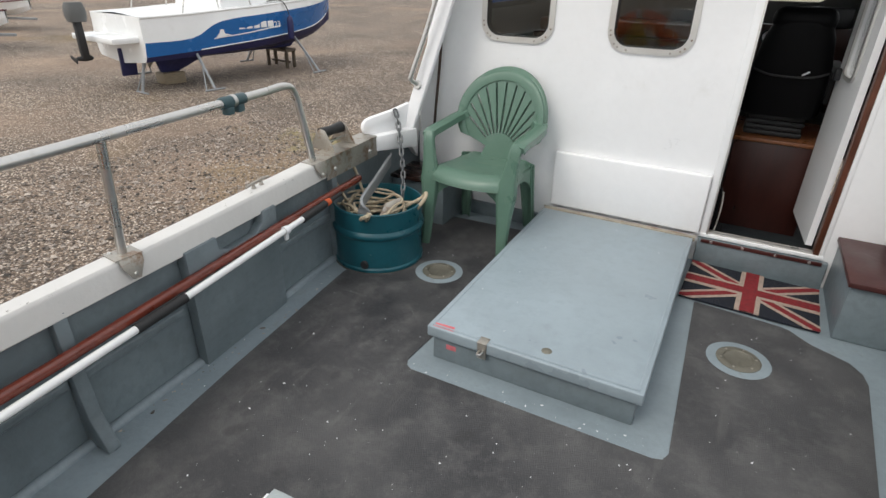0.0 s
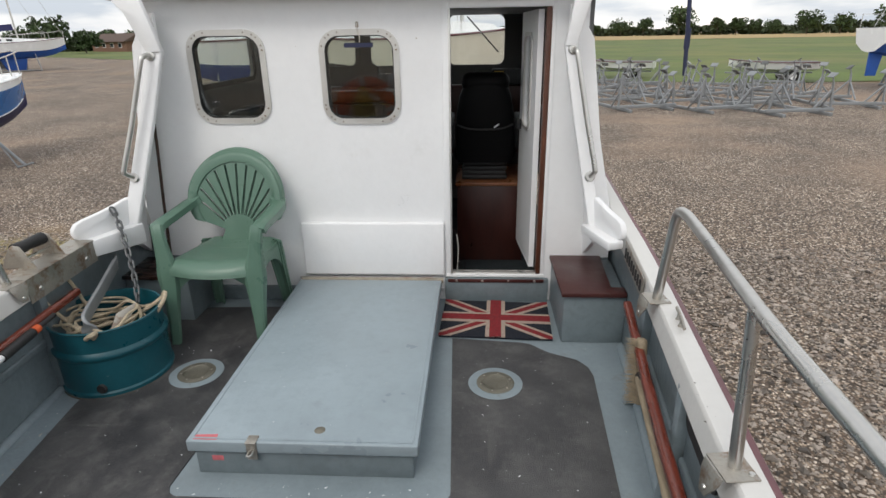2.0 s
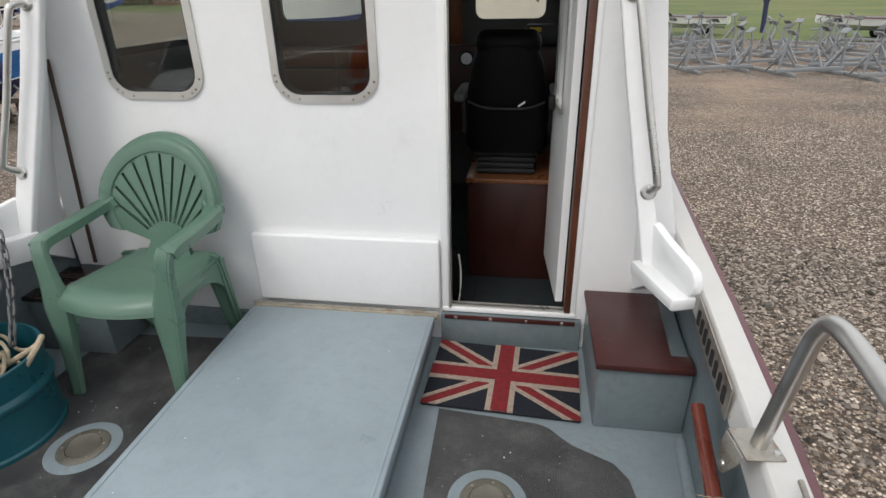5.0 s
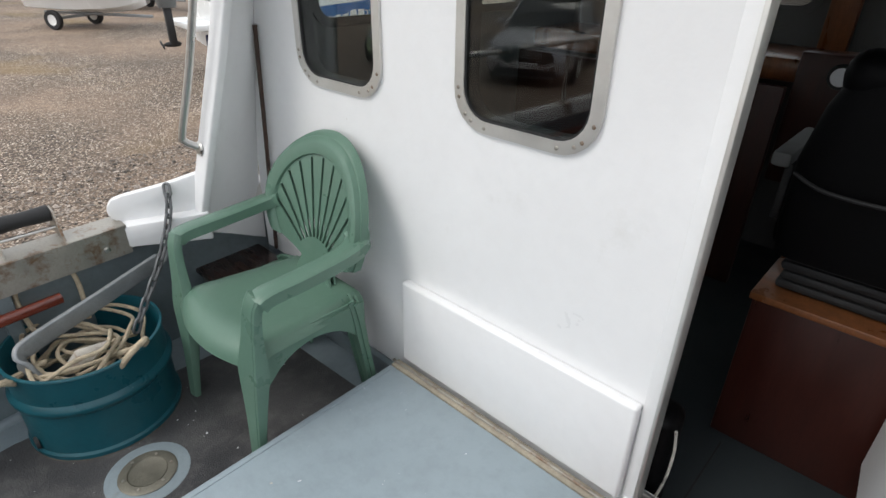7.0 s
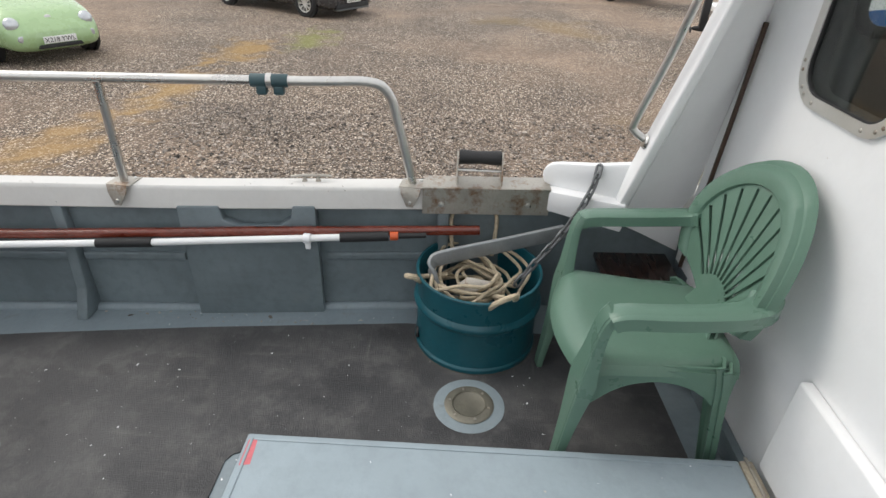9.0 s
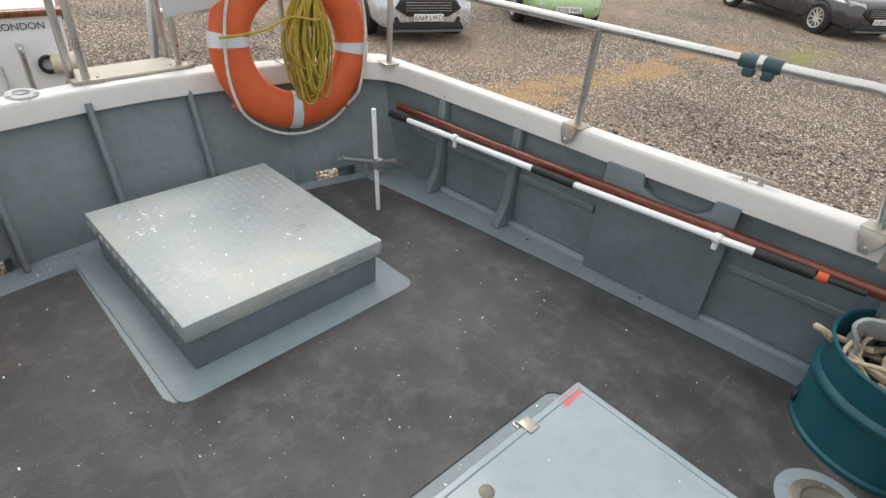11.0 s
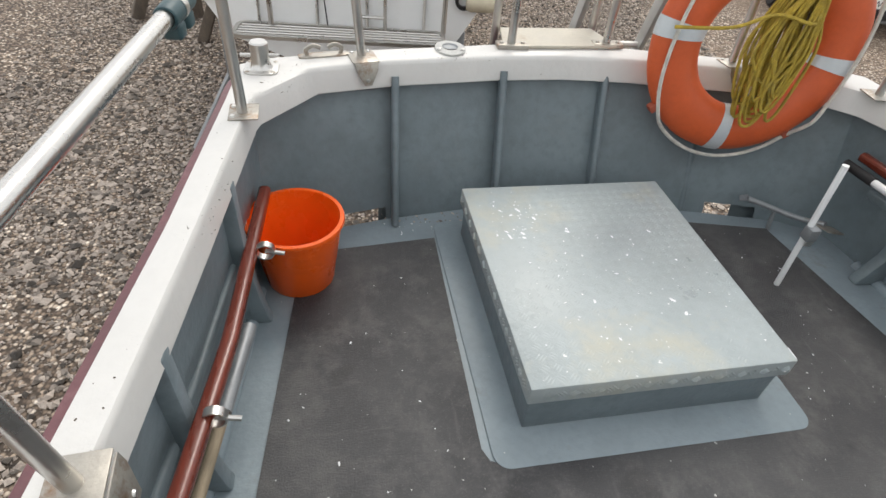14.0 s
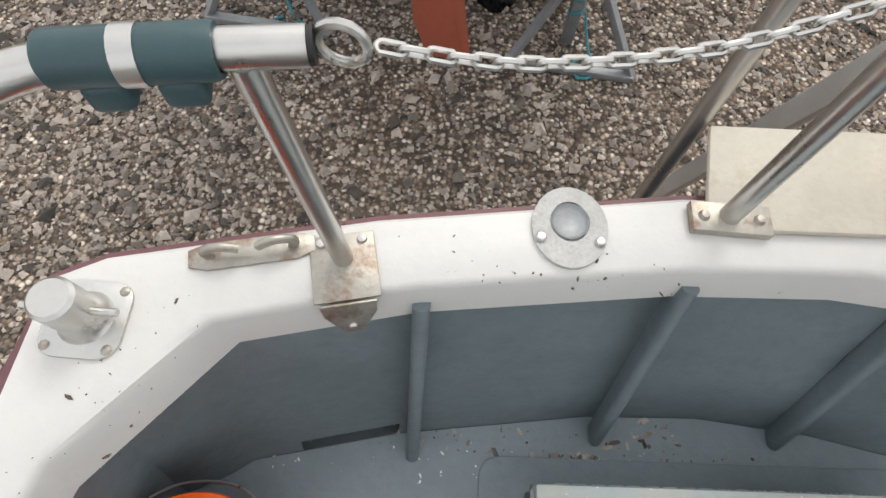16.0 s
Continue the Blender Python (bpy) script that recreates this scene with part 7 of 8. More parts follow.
    part("window", moved(box(-0.68, 0.68, -0.01, 0.01, 0.0, 0.60), Matrix.Translation((0, 3.93, 2.14)) @ Matrix.Rotation(radians(48), 4, "X")), DARKGLASS, b)
    # bow rail
    for s in (-1, 1):
        part("bow_rail", tube(smooth_path([(s * 0.9, 3.9, 1.85), (s * 0.84, 4.2, 2.10), (s * 0.55, 5.2, 2.30), (s * 0.1, 5.95, 2.40)], 5), 0.016, 8), STEEL, b)
        for y, x, z in ((4.6, 0.74, 2.18), (5.2, 0.55, 2.30), (5.7, 0.25, 2.36)):
            part("rail_post", rod((s * x, y, z), (s * x * 1.05, y, 1.86), 0.014, 8), STEEL, b)
    part("platform", box(-0.85, 0.85, -0.55, 0.0, 1.02, 1.14, 0.03), GEL, b)
    ob = part("outboard", loft([[(x * w, y * w - 0.72, z) for x, y in rounded_rect(0.26, 0.36, 0.08, 3)] for z, w in ((1.42, 0.85), (1.52, 1.0), (1.66, 1.0), (1.78, 0.8))]), LINING, b)
    part("leg", box(-0.06, 0.06, -0.80, -0.66, 0.70, 1.42, 0.02), RUBBER, ob)
    part("gearcase", moved(lathe([(0, -0.17), (0.05, -0.12), (0.06, 0.0), (0.04, 0.14), (0, 0.2)], 12), Matrix.Translation((0, -0.74, 0.72)) @ Matrix.Rotation(radians(90), 4, "X")), RUBBER, ob)
    part("propeller", moved(box(-0.13, 0.13, -0.012, 0.012, -0.04, 0.04, 0.01), Matrix.Translation((0, -0.95, 0.72)) @ Matrix.Rotation(radians(20), 4, "Y")), RUBBER, ob)
    part("rudder", prism([(-0.10, 0.28), (0.22, 0.28), (0.25, 0.85), (-0.08, 0.85)], -0.03, 0.03, "x", 0.01), NAVYAF, b)
    part("keel", prism([(0.75, 0.25), (1.15, 0.25), (1.8, 0.50), (4.4, 0.50), (4.6, 0.66), (0.62, 0.70)], -0.06, 0.06, "x", 0.015), NAVYAF, b)
    part("propeller", moved(box(-0.16, 0.16, -0.015, 0.015, -0.05, 0.05, 0.012), Matrix.Translation((0, 0.56, 0.5)) @ Matrix.Rotation(radians(-35), 4, "Y")), BRASS, b)
    tr = thing("wooden_trestle", m @ Matrix.Translation((0, 4.1, 0)), "dark wooden trestle under the boat's keel", "trestle")
    part("top", box(-0.45, 0.45, -0.16, 0.16, 0.42, 0.50, 0.015), OLDWOOD, tr)
    for x in (-0.38, 0.38):
        for y in (-0.12, 0.12):
            part("leg", box(x - 0.035, x + 0.035, y - 0.035, y + 0.035, 0.0, 0.42, 0.006), BARK, tr)
    part("rail", box(-0.38, 0.38, -0.02, 0.02, 0.12, 0.17, 0.005), BARK, tr)
    blk = thing("keel_block", m @ Matrix.Translation((0, 0.95, 0)), "timber block under the keel", "block")
    part("block", box(-0.2, 0.2, -0.25, 0.25, 0.0, 0.25, 0.02), PALEWOOD, blk)
    for (px, py), (qx, qy, qz) in (((1.55, 1.05), (0.88, 1.1, 0.86)), ((1.5, 4.1), (0.62, 4.0, 0.95)), ((-1.55, 1.1), (-0.88, 1.1, 0.86)), ((-1.4, 4.0), (-0.62, 4.0, 0.95)), ((0.7, -0.1), (0.7, 0.1, 0.80))):
        p, q = m @ Vector((px, py, 0)), m @ Vector((qx, qy, qz))
        boat_stand(p.x, p.y, (q.x, q.y), q.z - GZ)


fishing_boat()


def moored_cruiser():
    """White boat standing stern-on just behind the transom."""
    m = Matrix.Translation((1.27, -5.12, GZ)) @ Matrix.Rotation(radians(176), 4, "Z")
    b = thing("motor_cruiser", m, "white boat with a varnished rail, standing stern-on in the yard", "boat")
    st = [[0.0, (0.88, 1.53), (0.86, 1.22), (0.70, 0.95), (0.32, 0.80), (0.01, 0.78)],
          [1.5, (1.02, 1.56), (0.98, 1.16), (0.80, 0.85), (0.35, 0.68), (0.01, 0.62)],
          [3.5, (1.05, 1.66), (0.95, 1.18), (0.72, 0.85), (0.30, 0.66), (0.01, 0.55)],
          [5.0, (0.75, 1.80), (0.58, 1.25), (0.38, 0.92), (0.16, 0.74), (0.01, 0.60)],
          [6.2, (0.05, 1.98), (0.04, 1.5), (0.03, 1.2), (0.02, 1.0), (0.01, 0.9)]]
    hull_parts(b, st, [GEL, GEL, GEL, GEL], GEL, GEL, None)
    part("stern_rail", box(-0.92, 0.92, -0.045, 0.03, 1.515, 1.555, 0.012), TEAK, b, "varnished brown capping")
    part("cockpit_floor", box(-0.74, 0.60, 0.16, 1.6, 1.56, 1.575, 0.005), BLUEDECK, b, "blue painted deck panel")
    lettering("TYC LONDON", 0.055, NAVYINK, b, Matrix.Translation((0.60, -0.019, 1.462)) @ Matrix.Rotation(radians(90), 4, "X"))
    for x in (-0.42, 0.62):
        part("handle", tube(smooth_path([(x, -0.01, 1.36), (x, -0.08, 1.36), (x, -0.10, 1.32), (x, -0.10, 1.06)], 5), 0.016, 10), STEEL, b)
    lad = part("ladder", merge(rod((0.10, -0.06, 1.62), (0.10, -0.07, 0.98), 0.011, 8), rod((0.26, -0.06, 1.62), (0.26, -0.07, 0.98), 0.011, 8)), STEEL, b)
    for z in (1.33, 1.12):
        part("rung", rod((0.10, -0.065, z), (0.26, -0.065, z), 0.011, 8), STEEL, lad)
    part("aerial", tube(smooth_path([(-0.12, -0.02, 1.40), (-0.11, -0.04, 1.25), (-0.09, -0.05, 1.05)], 5), 0.004, 6), RUBBER, b)
    part("socket", box(0.0, 0.08, -0.022, -0.01, 1.33, 1.43, 0.005), LINING, b)
    for x in (0.86, -0.86):
        part("fender", moved(lathe([(0, -0.09), (0.05, -0.09), (0.062, -0.06), (0.062, 0.06), (0.05, 0.09), (0, 0.09)], 16), Matrix.Translation((x * 0.98, -0.03, 1.24)) @ Matrix.Rotation(radians(90), 4, "Y")), CREAMCAP, b)
        part("exhaust", moved(lathe([(0.035, 0), (0.055, 0), (0.055, 0.03), (0.035, 0.03)], 16, True), Matrix.Translation((x * 0.86, -0.016, 1.24)) @ Matrix.Rotation(radians(90), 4, "X")), RUBBER, b)
    sw = part("swim_step", ring_prism(rounded_rect(1.26, 0.24, 0.07, 5), rounded_rect(1.215, 0.195, 0.05, 5), 0.0, 0.022, "z"), STEEL, b, "stainless tube swim step", m=Matrix.Translation((0, -0.16, 1.03)))
    for k in range(5):
        part("slat", rod((-0.612, -0.08 + 0.04 * k, 0.011), (0.612, -0.08 + 0.04 * k, 0.011), 0.006, 6), STEEL, sw)
    for x in (-0.5, -0.15, 0.15, 0.5):
        part("bracket", rod((x, 0.11, 0.0), (x, 0.14, 0.22), 0.01, 8), STEEL, sw)
    part("rudder", moved(prism([(-0.28, 0.30), (-0.02, 0.12), (0.10, 0.25), (0.14, 0.80), (-0.14, 0.80)], -0.03, 0.03, "x", 0.012), Matrix.Translation((0, 0.1, 0)) @ Matrix.Rotation(radians(46), 4, "Z") @ Matrix.Translation((0, -0.1, 0))), REDAF, b, "red oxide painted rudder")
    part("skeg", prism([(0.16, 0.45), (0.8, 0.30), (4.0, 0.45), (4.0, 0.62), (0.16, 0.80)], -0.05, 0.05, "x", 0.012), BLUEAF, b)
    part("keel_timber", box(-0.12, 0.12, 0.9, 3.8, 0.0, 0.42, 0.02), PALEWOOD, b)
    for x in (-0.72, 0.68):
        s = thing("hull_stand", m @ Matrix.Translation((x * 1.15, 0.35, 0)), "galvanised stand with pale blue rope round it", "boat stand", "hull stands")
        part("post", box(-0.03, 0.03, -0.03, 0.03, 0.0, 0.92, 0.005), GALV, s)
        for dx2, dy2 in ((0.35, -0.22), (-0.30, -0.22), (0.0, 0.42)):
            part("leg", sweep([(0, 0, 0.55), (dx2, dy2, 0.02)], rounded_rect(0.04, 0.04, 0.005, 2)), GALV, s)
        part("foot_bar", sweep([(0.35, -0.22, 0.025), (-0.30, -0.22, 0.025)], rounded_rect(0.05, 0.04, 0.005, 2)), GALV, s)
        part("rope", tube(smooth_path([(0.035 * math.cos(a), 0.04 * math.sin(a), 0.15 + 0.014 * a) for a in [0.7 * i for i in range(30)]], 2), 0.007, 6), LIGHTBLUE, s)
        part("rope_tail", tube(smooth_path([(0.05, 0, 0.2), (0.12, -0.1, 0.03), (0.2, -0.18, 0.012), (0.1, -0.26, 0.012), (0.02, -0.2, 0.012), (0.08, -0.13, 0.014)], 6), 0.007, 6), LIGHTBLUE, s)
    lash = thing("lashing_rope", m, "thin teal rope tied between two hull stands", "rope")
    part("line", tube(smooth_path([(-0.79, 0.31, 0.42), (-0.30, 0.31, 0.43), (0.25, 0.31, 0.49), (0.745, 0.31, 0.60)], 6), 0.005, 6), LIGHTBLUE, lash)
    for x, z in ((-0.828, 0.42), (0.782, 0.60)):
        part("knot", tube([(x + 0.046 * math.cos(a), 0.35 + 0.046 * math.sin(a), z + 0.003 * a) for a in [0.45 * i for i in range(42)]], 0.006, 6), LIGHTBLUE, lash)
    wp = thing("timber_prop", m @ Matrix.Translation((-1.35, 2.2, 0)), "grey timber leg frame beside the white boat", "prop")
    part("leg", sweep([(-0.25, 0, 0), (0.3, 0.0, 1.25)], rounded_rect(0.10, 0.10, 0.01, 2), up=(0, 1, 0)), OLDWOOD, wp)
    part("leg", sweep([(0.25, 0.1, 0), (0.28, 0.1, 1.25)], rounded_rect(0.10, 0.10, 0.01, 2), up=(0, 1, 0)), OLDWOOD, wp)
    part("brace", sweep([(-0.12, 0.05, 0.35), (0.27, 0.05, 0.65)], rounded_rect(0.06, 0.08, 0.01, 2), up=(0, 1, 0)), OLDWOOD, wp)


moored_cruiser()
baulk = thing("timber_baulk", pose(0.78, -6.42, GZ, 0, 0, 4), "weathered timber baulk lying on the gravel", "timber")
part("beam", box(-0.26, 0.24, -0.06, 0.06, 0.0, 0.07, 0.008), OLDWOOD, baulk)
board = thing("painted_board", pose(0.84, -6.52, GZ + 0.078, -4, 0, -6), "pale blue painted board resting on a timber", "board")
part("panel", prism([(-0.17, -0.16), (0.14, -0.18), (0.19, 0.12), (-0.15, 0.15)], -0.006, 0.012, "z", 0.003), BOARDBLUE, board)
part("hole", moved(lathe([(0, 0.0), (0.014, 0.0), (0.014, 0.0145), (0, 0.0145)], 12), Matrix.Translation((0.02, 0.09, 0))), RUBBER, board, "dark bolt hole")


def crumpled_sheet(seed, rx, ry, h):
    """Low heap of folded sheeting with sharp creases."""
    bm = bmesh.new()
    bmesh.ops.create_icosphere(bm, subdivisions=4, radius=1.0)
    for v in bm.verts:
        p = v.co.copy()
        f = 1 + 0.35 * noise.noise(p * 1.6 + Vector((seed, 0, 0))) + 0.22 * abs(noise.noise(p * 4.0 + Vector((0, seed, 0))))
        v.co = Vector((p.x * rx * f, p.y * ry * f, max(0.0, p.z) * h * f))
    return bm


bag = thing("plastic_sheet", pose(0.90, -5.72, GZ, 0, 0, 30), "crumpled black plastic sheet on the gravel", "sheet")
part("sheeting", crumpled_sheet(3.0, 0.10, 0.16, 0.09), VINYL, bag)
wp2 = Matrix.Translation((3.25, -8.1, GZ)) @ Matrix.Rotation(radians(20), 4, "Z")
wp = thing("timber_prop", wp2, "grey weathered timber leg frame beside the white boat", "prop")
part("leg", sweep([(0.25, 0, 0), (-0.3, 0.0, 1.25)], rounded_rect(0.12, 0.12, 0.01, 2), up=(0, 1, 0)), OLDWOOD, wp)
part("leg", sweep([(-0.35, 0.1, 0), (-0.33, 0.1, 1.25)], rounded_rect(0.12, 0.12, 0.01, 2), up=(0, 1, 0)), OLDWOOD, wp)
part("brace", sweep([(0.12, 0.05, 0.3), (-0.33, 0.05, 0.6)], rounded_rect(0.08, 0.10, 0.01, 2), up=(0, 1, 0)), OLDWOOD, wp)


def sailing_boat(x, y, yaw, top, bottom, label, length=8.0, mast=True, cover=None, keel_mat=None, beam=1.25):
    m = Matrix.Translation((x, y, GZ)) @ Matrix.Rotation(radians(yaw), 4, "Z") @ Matrix.Diagonal((beam / 1.25, length / 8, 1, 1))
    b = thing("sailing_boat", m, label, "boat", "boats ashore")
    st = [[0.0, (0.85, 2.45), (0.70, 1.85), (0.30, 1.55), (0.01, 1.50)],
          [2.0, (1.18, 2.42), (1.10, 1.72), (0.55, 1.25), (0.01, 1.10)],
          [4.5, (1.25, 2.50), (1.12, 1.70), (0.50, 1.20), (0.01, 1.05)],
          [6.6, (0.70, 2.66), (0.50, 1.80), (0.20, 1.40), (0.01, 1.25)],
          [8.0, (0.04, 2.85), (0.03, 2.2), (0.02, 1.9), (0.01, 1.8)]]
    hull_parts(b, st, [top, bottom, bottom], GEL, top, None)
    part("coachroof", loft([[(-0.7, 1.6, 2.4), (-0.6, 1.7, 2.85), (0.6, 1.7, 2.85), (0.7, 1.6, 2.4)], [(-0.75, 3.6, 2.45), (-0.62, 3.5, 2.85), (0.62, 3.5, 2.85), (0.75, 3.6, 2.45)], [(-0.45, 5.9, 2.55), (-0.38, 5.6, 2.72), (0.38, 5.6, 2.72), (0.45, 5.9, 2.55)]], True), GEL, b)
    for s in (-1, 1):
        for k in range(3):
            part("porthole", prism(shifted(rounded_rect(0.42, 0.16, 0.07, 4), 2.2 + 0.75 * k, 2.64), *sorted((s * 0.665, s * 0.72)), "x"), DARKGLASS, b)
        rows = smooth_path([(s * 0.8, 0.1, 3.0), (s * 1.15, 2.0, 3.0), (s * 1.2, 4.5, 3.08), (s * 0.65, 6.6, 3.22), (s * 0.05, 8.0, 3.4)], 4)
        part("guard_wire", tube(rows, 0.012, 6), STEEL, b)
        for q in rows[::4]:
            part("stanchion", rod(q, (q.x, q.y, q.z - 0.55), 0.014, 6), STEEL, b)
    part("keel", prism([(2.9, 1.2), (4.9, 1.2), (4.6, 0.12), (3.3, 0.12)], -0.09, 0.09, "x", 0.03), keel_mat or bottom, b)
    part("rudder", prism([(0.05, 1.6), (0.6, 1.5), (0.5, 0.55), (0.1, 0.55)], -0.04, 0.04, "x", 0.02), keel_mat or bottom, b)
    if mast:
        part("mast", rod((0, 4.6, 2.6), (0, 4.3, 12.5), 0.065, 10), ALU, b)
        part("boom", rod((0, 4.5, 3.5), (0, 1.2, 3.6), 0.05, 8), ALU, b)
        part("forestay", rod((0, 8.0, 2.9), (0, 4.3, 12.3), 0.012, 6), STEEL, b)
        part("backstay", rod((0, 0.0, 2.5), (0, 4.3, 12.4), 0.012, 6), STEEL, b)
    if cover:
        rows = []
        for yy, hw2, z in ((1.1, 0.5, 3.35), (1.6, 0.34, 3.55), (3.0, 0.2, 3.75), (4.4, 0.16, 3.9)):
            rows.append([(-hw2, yy, z - 0.45), (0, yy, z + 0.06), (hw2, yy, z - 0.45)])
        part("sail_cover", loft(rows, True), cover, b)
    for yy in (2.0, 5.2):
        for s in (-1, 1):
            part("cradle_leg", rod((s * 1.35, yy, 0.02), (s * 0.85, yy, 1.45), 0.04, 8), GALV, b)
    part("cradle_beam", box(-1.4, 1.4, 1.95, 2.05, 0.0, 0.10, 0.01), GALV, b)
    part("cradle_beam", box(-1.4, 1.4, 5.15, 5.25, 0.0, 0.10, 0.01), GALV, b)
    part("cradle_beam", box(-0.06, 0.06, 2.05, 5.15, 0.0, 0.10, 0.01), GALV, b)


sailing_boat(17.4, 22.6, -78, GEL, BLUEAF, "white sailing yacht with bright blue bottom on a cradle", 9.5, True)
sailing_boat(-42, 43.0, -28, GEL, BLUEAF, "white sailing yacht with a dark blue sail cover ashore", 9.0, True, NAVYAF)
sailing_boat(-47, 47.0, -40, CREAMGEL, LINING, "cream sailing yacht ashore beside the grass", 8.5, True, GEL)
sailing_boat(-50, 42.0, -35, CREAMGEL, NAVYAF, "cream cabin yacht under a blue tarpaulin", 8.5, True, BLUECLOTH)
sailing_boat(-60, 41.0, -20, GEL, NAVYAF, "white yacht ashore far along the yard", 8.0, True, None)
sailing_boat(-2.9, 12.6, -86, CREAMGEL, LINING, "cream yacht ashore ahead of the wheelhouse", 6.2, True, None)
sailing_boat(-8.6, 15.5, -80, GEL, BLUEAF, "white yacht with an orange cover ashore", 5.6, False, REDAF)


# ---- trailers and cradles ----


def launching_trailer(m, label="white dinghy on a road trailer"):
    t = thing("boat_trailer", m, label, "trailer", "boat trailers")
    part("drawbar", box(-0.05, 0.05, -1.6, 2.4, 0.38, 0.46, 0.01), GALV, t)
    part("axle", box(-0.75, 0.75, -0.55, -0.47, 0.28, 0.36, 0.01), GALV, t)
    for s in (-1, 1):
        w = part("wheel", moved(lathe([(0.16, -0.07), (0.27, -0.08), (0.29, -0.05), (0.29, 0.05), (0.27, 0.08), (0.16, 0.07)], 24, True), Matrix.Translation((s * 0.82, -0.5, 0.29)) @ Matrix.Rotation(radians(90), 4, "Y")), TYRE, t)
        part("rim", moved(lathe([(0, 0.03), (0.05, 0.05), (0.15, 0.05), (0.165, 0.07), (0.165, -0.07), (0, -0.06)], 20), Matrix.Translation((s * 0.82, -0.5, 0.29)) @ Matrix.Rotation(radians(90 * s), 4, "Y")), GEL, w)
    st = [[-1.7, (0.70, 0.95), (0.55, 0.62), (0.02, 0.52)], [0.2, (0.85, 0.95), (0.70, 0.60), (0.02, 0.47)], [1.6, (0.55, 1.02), (0.36, 0.70), (0.02, 0.55)], [2.3, (0.04, 1.1), (0.03, 0.9), (0.01, 0.75)]]
    hull_parts(t, st, [GEL, GEL], LINING, GEL, None)


launching_trailer(Matrix.Translation((-20.2, 5.1, GZ)) @ Matrix.Rotation(radians(-60), 4, "Z"))
launching_trailer(Matrix.Translation((-25, 8.6, GZ)) @ Matrix.Rotation(radians(-70), 4, "Z"), "small covered boat on a road trailer")
launching_trailer(Matrix.Translation((16.2, 27.3, GZ)) @ Matrix.Rotation(radians(80), 4, "Z"), "small white boat on a trailer at the grass edge")
launching_trailer(Matrix.Translation((9.2, 30.2, GZ)) @ Matrix.Rotation(radians(65), 4, "Z"), "small white boat on a trailer at the grass edge")


def cradle(m):
    """Empty yacht cradle: two skids, cross beams, braced posts with pads."""
    c = thing("yacht_cradle", m, "empty galvanised yacht cradle with braced posts", "cradle", "yacht cradles")
    for x in (-0.75, 0.75):
        part("skid", box(x - 0.05, x + 0.05, -1.5, 1.5, 0.0, 0.10, 0.008), GALV, c)
    for y in (-1.1, 1.1):
        part("cross_beam", box(-1.1, 1.1, y - 0.05, y + 0.05, 0.10, 0.20, 0.008), GALV, c)
        for s in (-1, 1):
            part("post", sweep([(s * 1.0, y, 0.2), (s * 0.92, y, 0.95)], rounded_rect(0.06, 0.06, 0.008, 2), up=(0, 1, 0)), GALV, c)
            part("brace", sweep([(s * 0.45, y, 0.2), (s * 0.95, y, 0.75)], rounded_rect(0.045, 0.045, 0.006, 2), up=(0, 1, 0)), GALV, c)
            part("brace", sweep([(s * 1.0, y + (0.5 if y < 0 else -0.5), 0.1), (s * 0.96, y, 0.65)], rounded_rect(0.045, 0.045, 0.006, 2), up=(0, 1, 0)), GALV, c)
            part("pad_screw", rod((s * 0.92, y, 0.95), (s * 0.86, y, 1.15), 0.022, 8), GALV, c)
            part("pad", moved(box(-0.10, 0.10, -0.14, 0.14, 0.0, 0.03, 0.008), Matrix.Translation((s * 0.85, y, 1.15)) @ Matrix.Rotation(radians(s * -40), 4, "Y")), GALV if y < 0 else LINING, c)
    return c


c0 = cradle(Matrix.Translation((6.4, 17.4, GZ)) @ Matrix.Rotation(radians(15), 4, "Z"))
crng = random.Random(11)
for x, y in ((8.7, 16.9), (10.7, 16.0), (11.0, 19.3), (7.2, 20.6), (9.3, 21.5), (13.4, 17.6), (13.3, 21.0), (11.6, 23.6), (6.2, 24.2), (8.6, 26.4), (14.6, 24.4)):
    s = crng.uniform(0.85, 1.05)
    copy_thing(c0, Matrix.Translation((x, y, GZ)) @ Matrix.Rotation(radians(crng.uniform(-35, 60)), 4, "Z"))
lp = thing("blue_pole", Matrix.Translation((13.1, 31.4, GZ)), "tall blue painted pole at the grass edge", "pole")
part("pole", tube([(0, 0, 0), (-0.22, 0.2, 4.6), (-0.45, 0.4, 9.5)], 0.12, 14), NAVYINK, lp)
part("collar", moved(lathe([(0.14, 1.5), (0.16, 1.5), (0.16, 2.6), (0.14, 2.6)], 14, True), Matrix.Translation((-0.08, 0.07, 0))), NAVYINK, lp)

# ---- parked cars ----


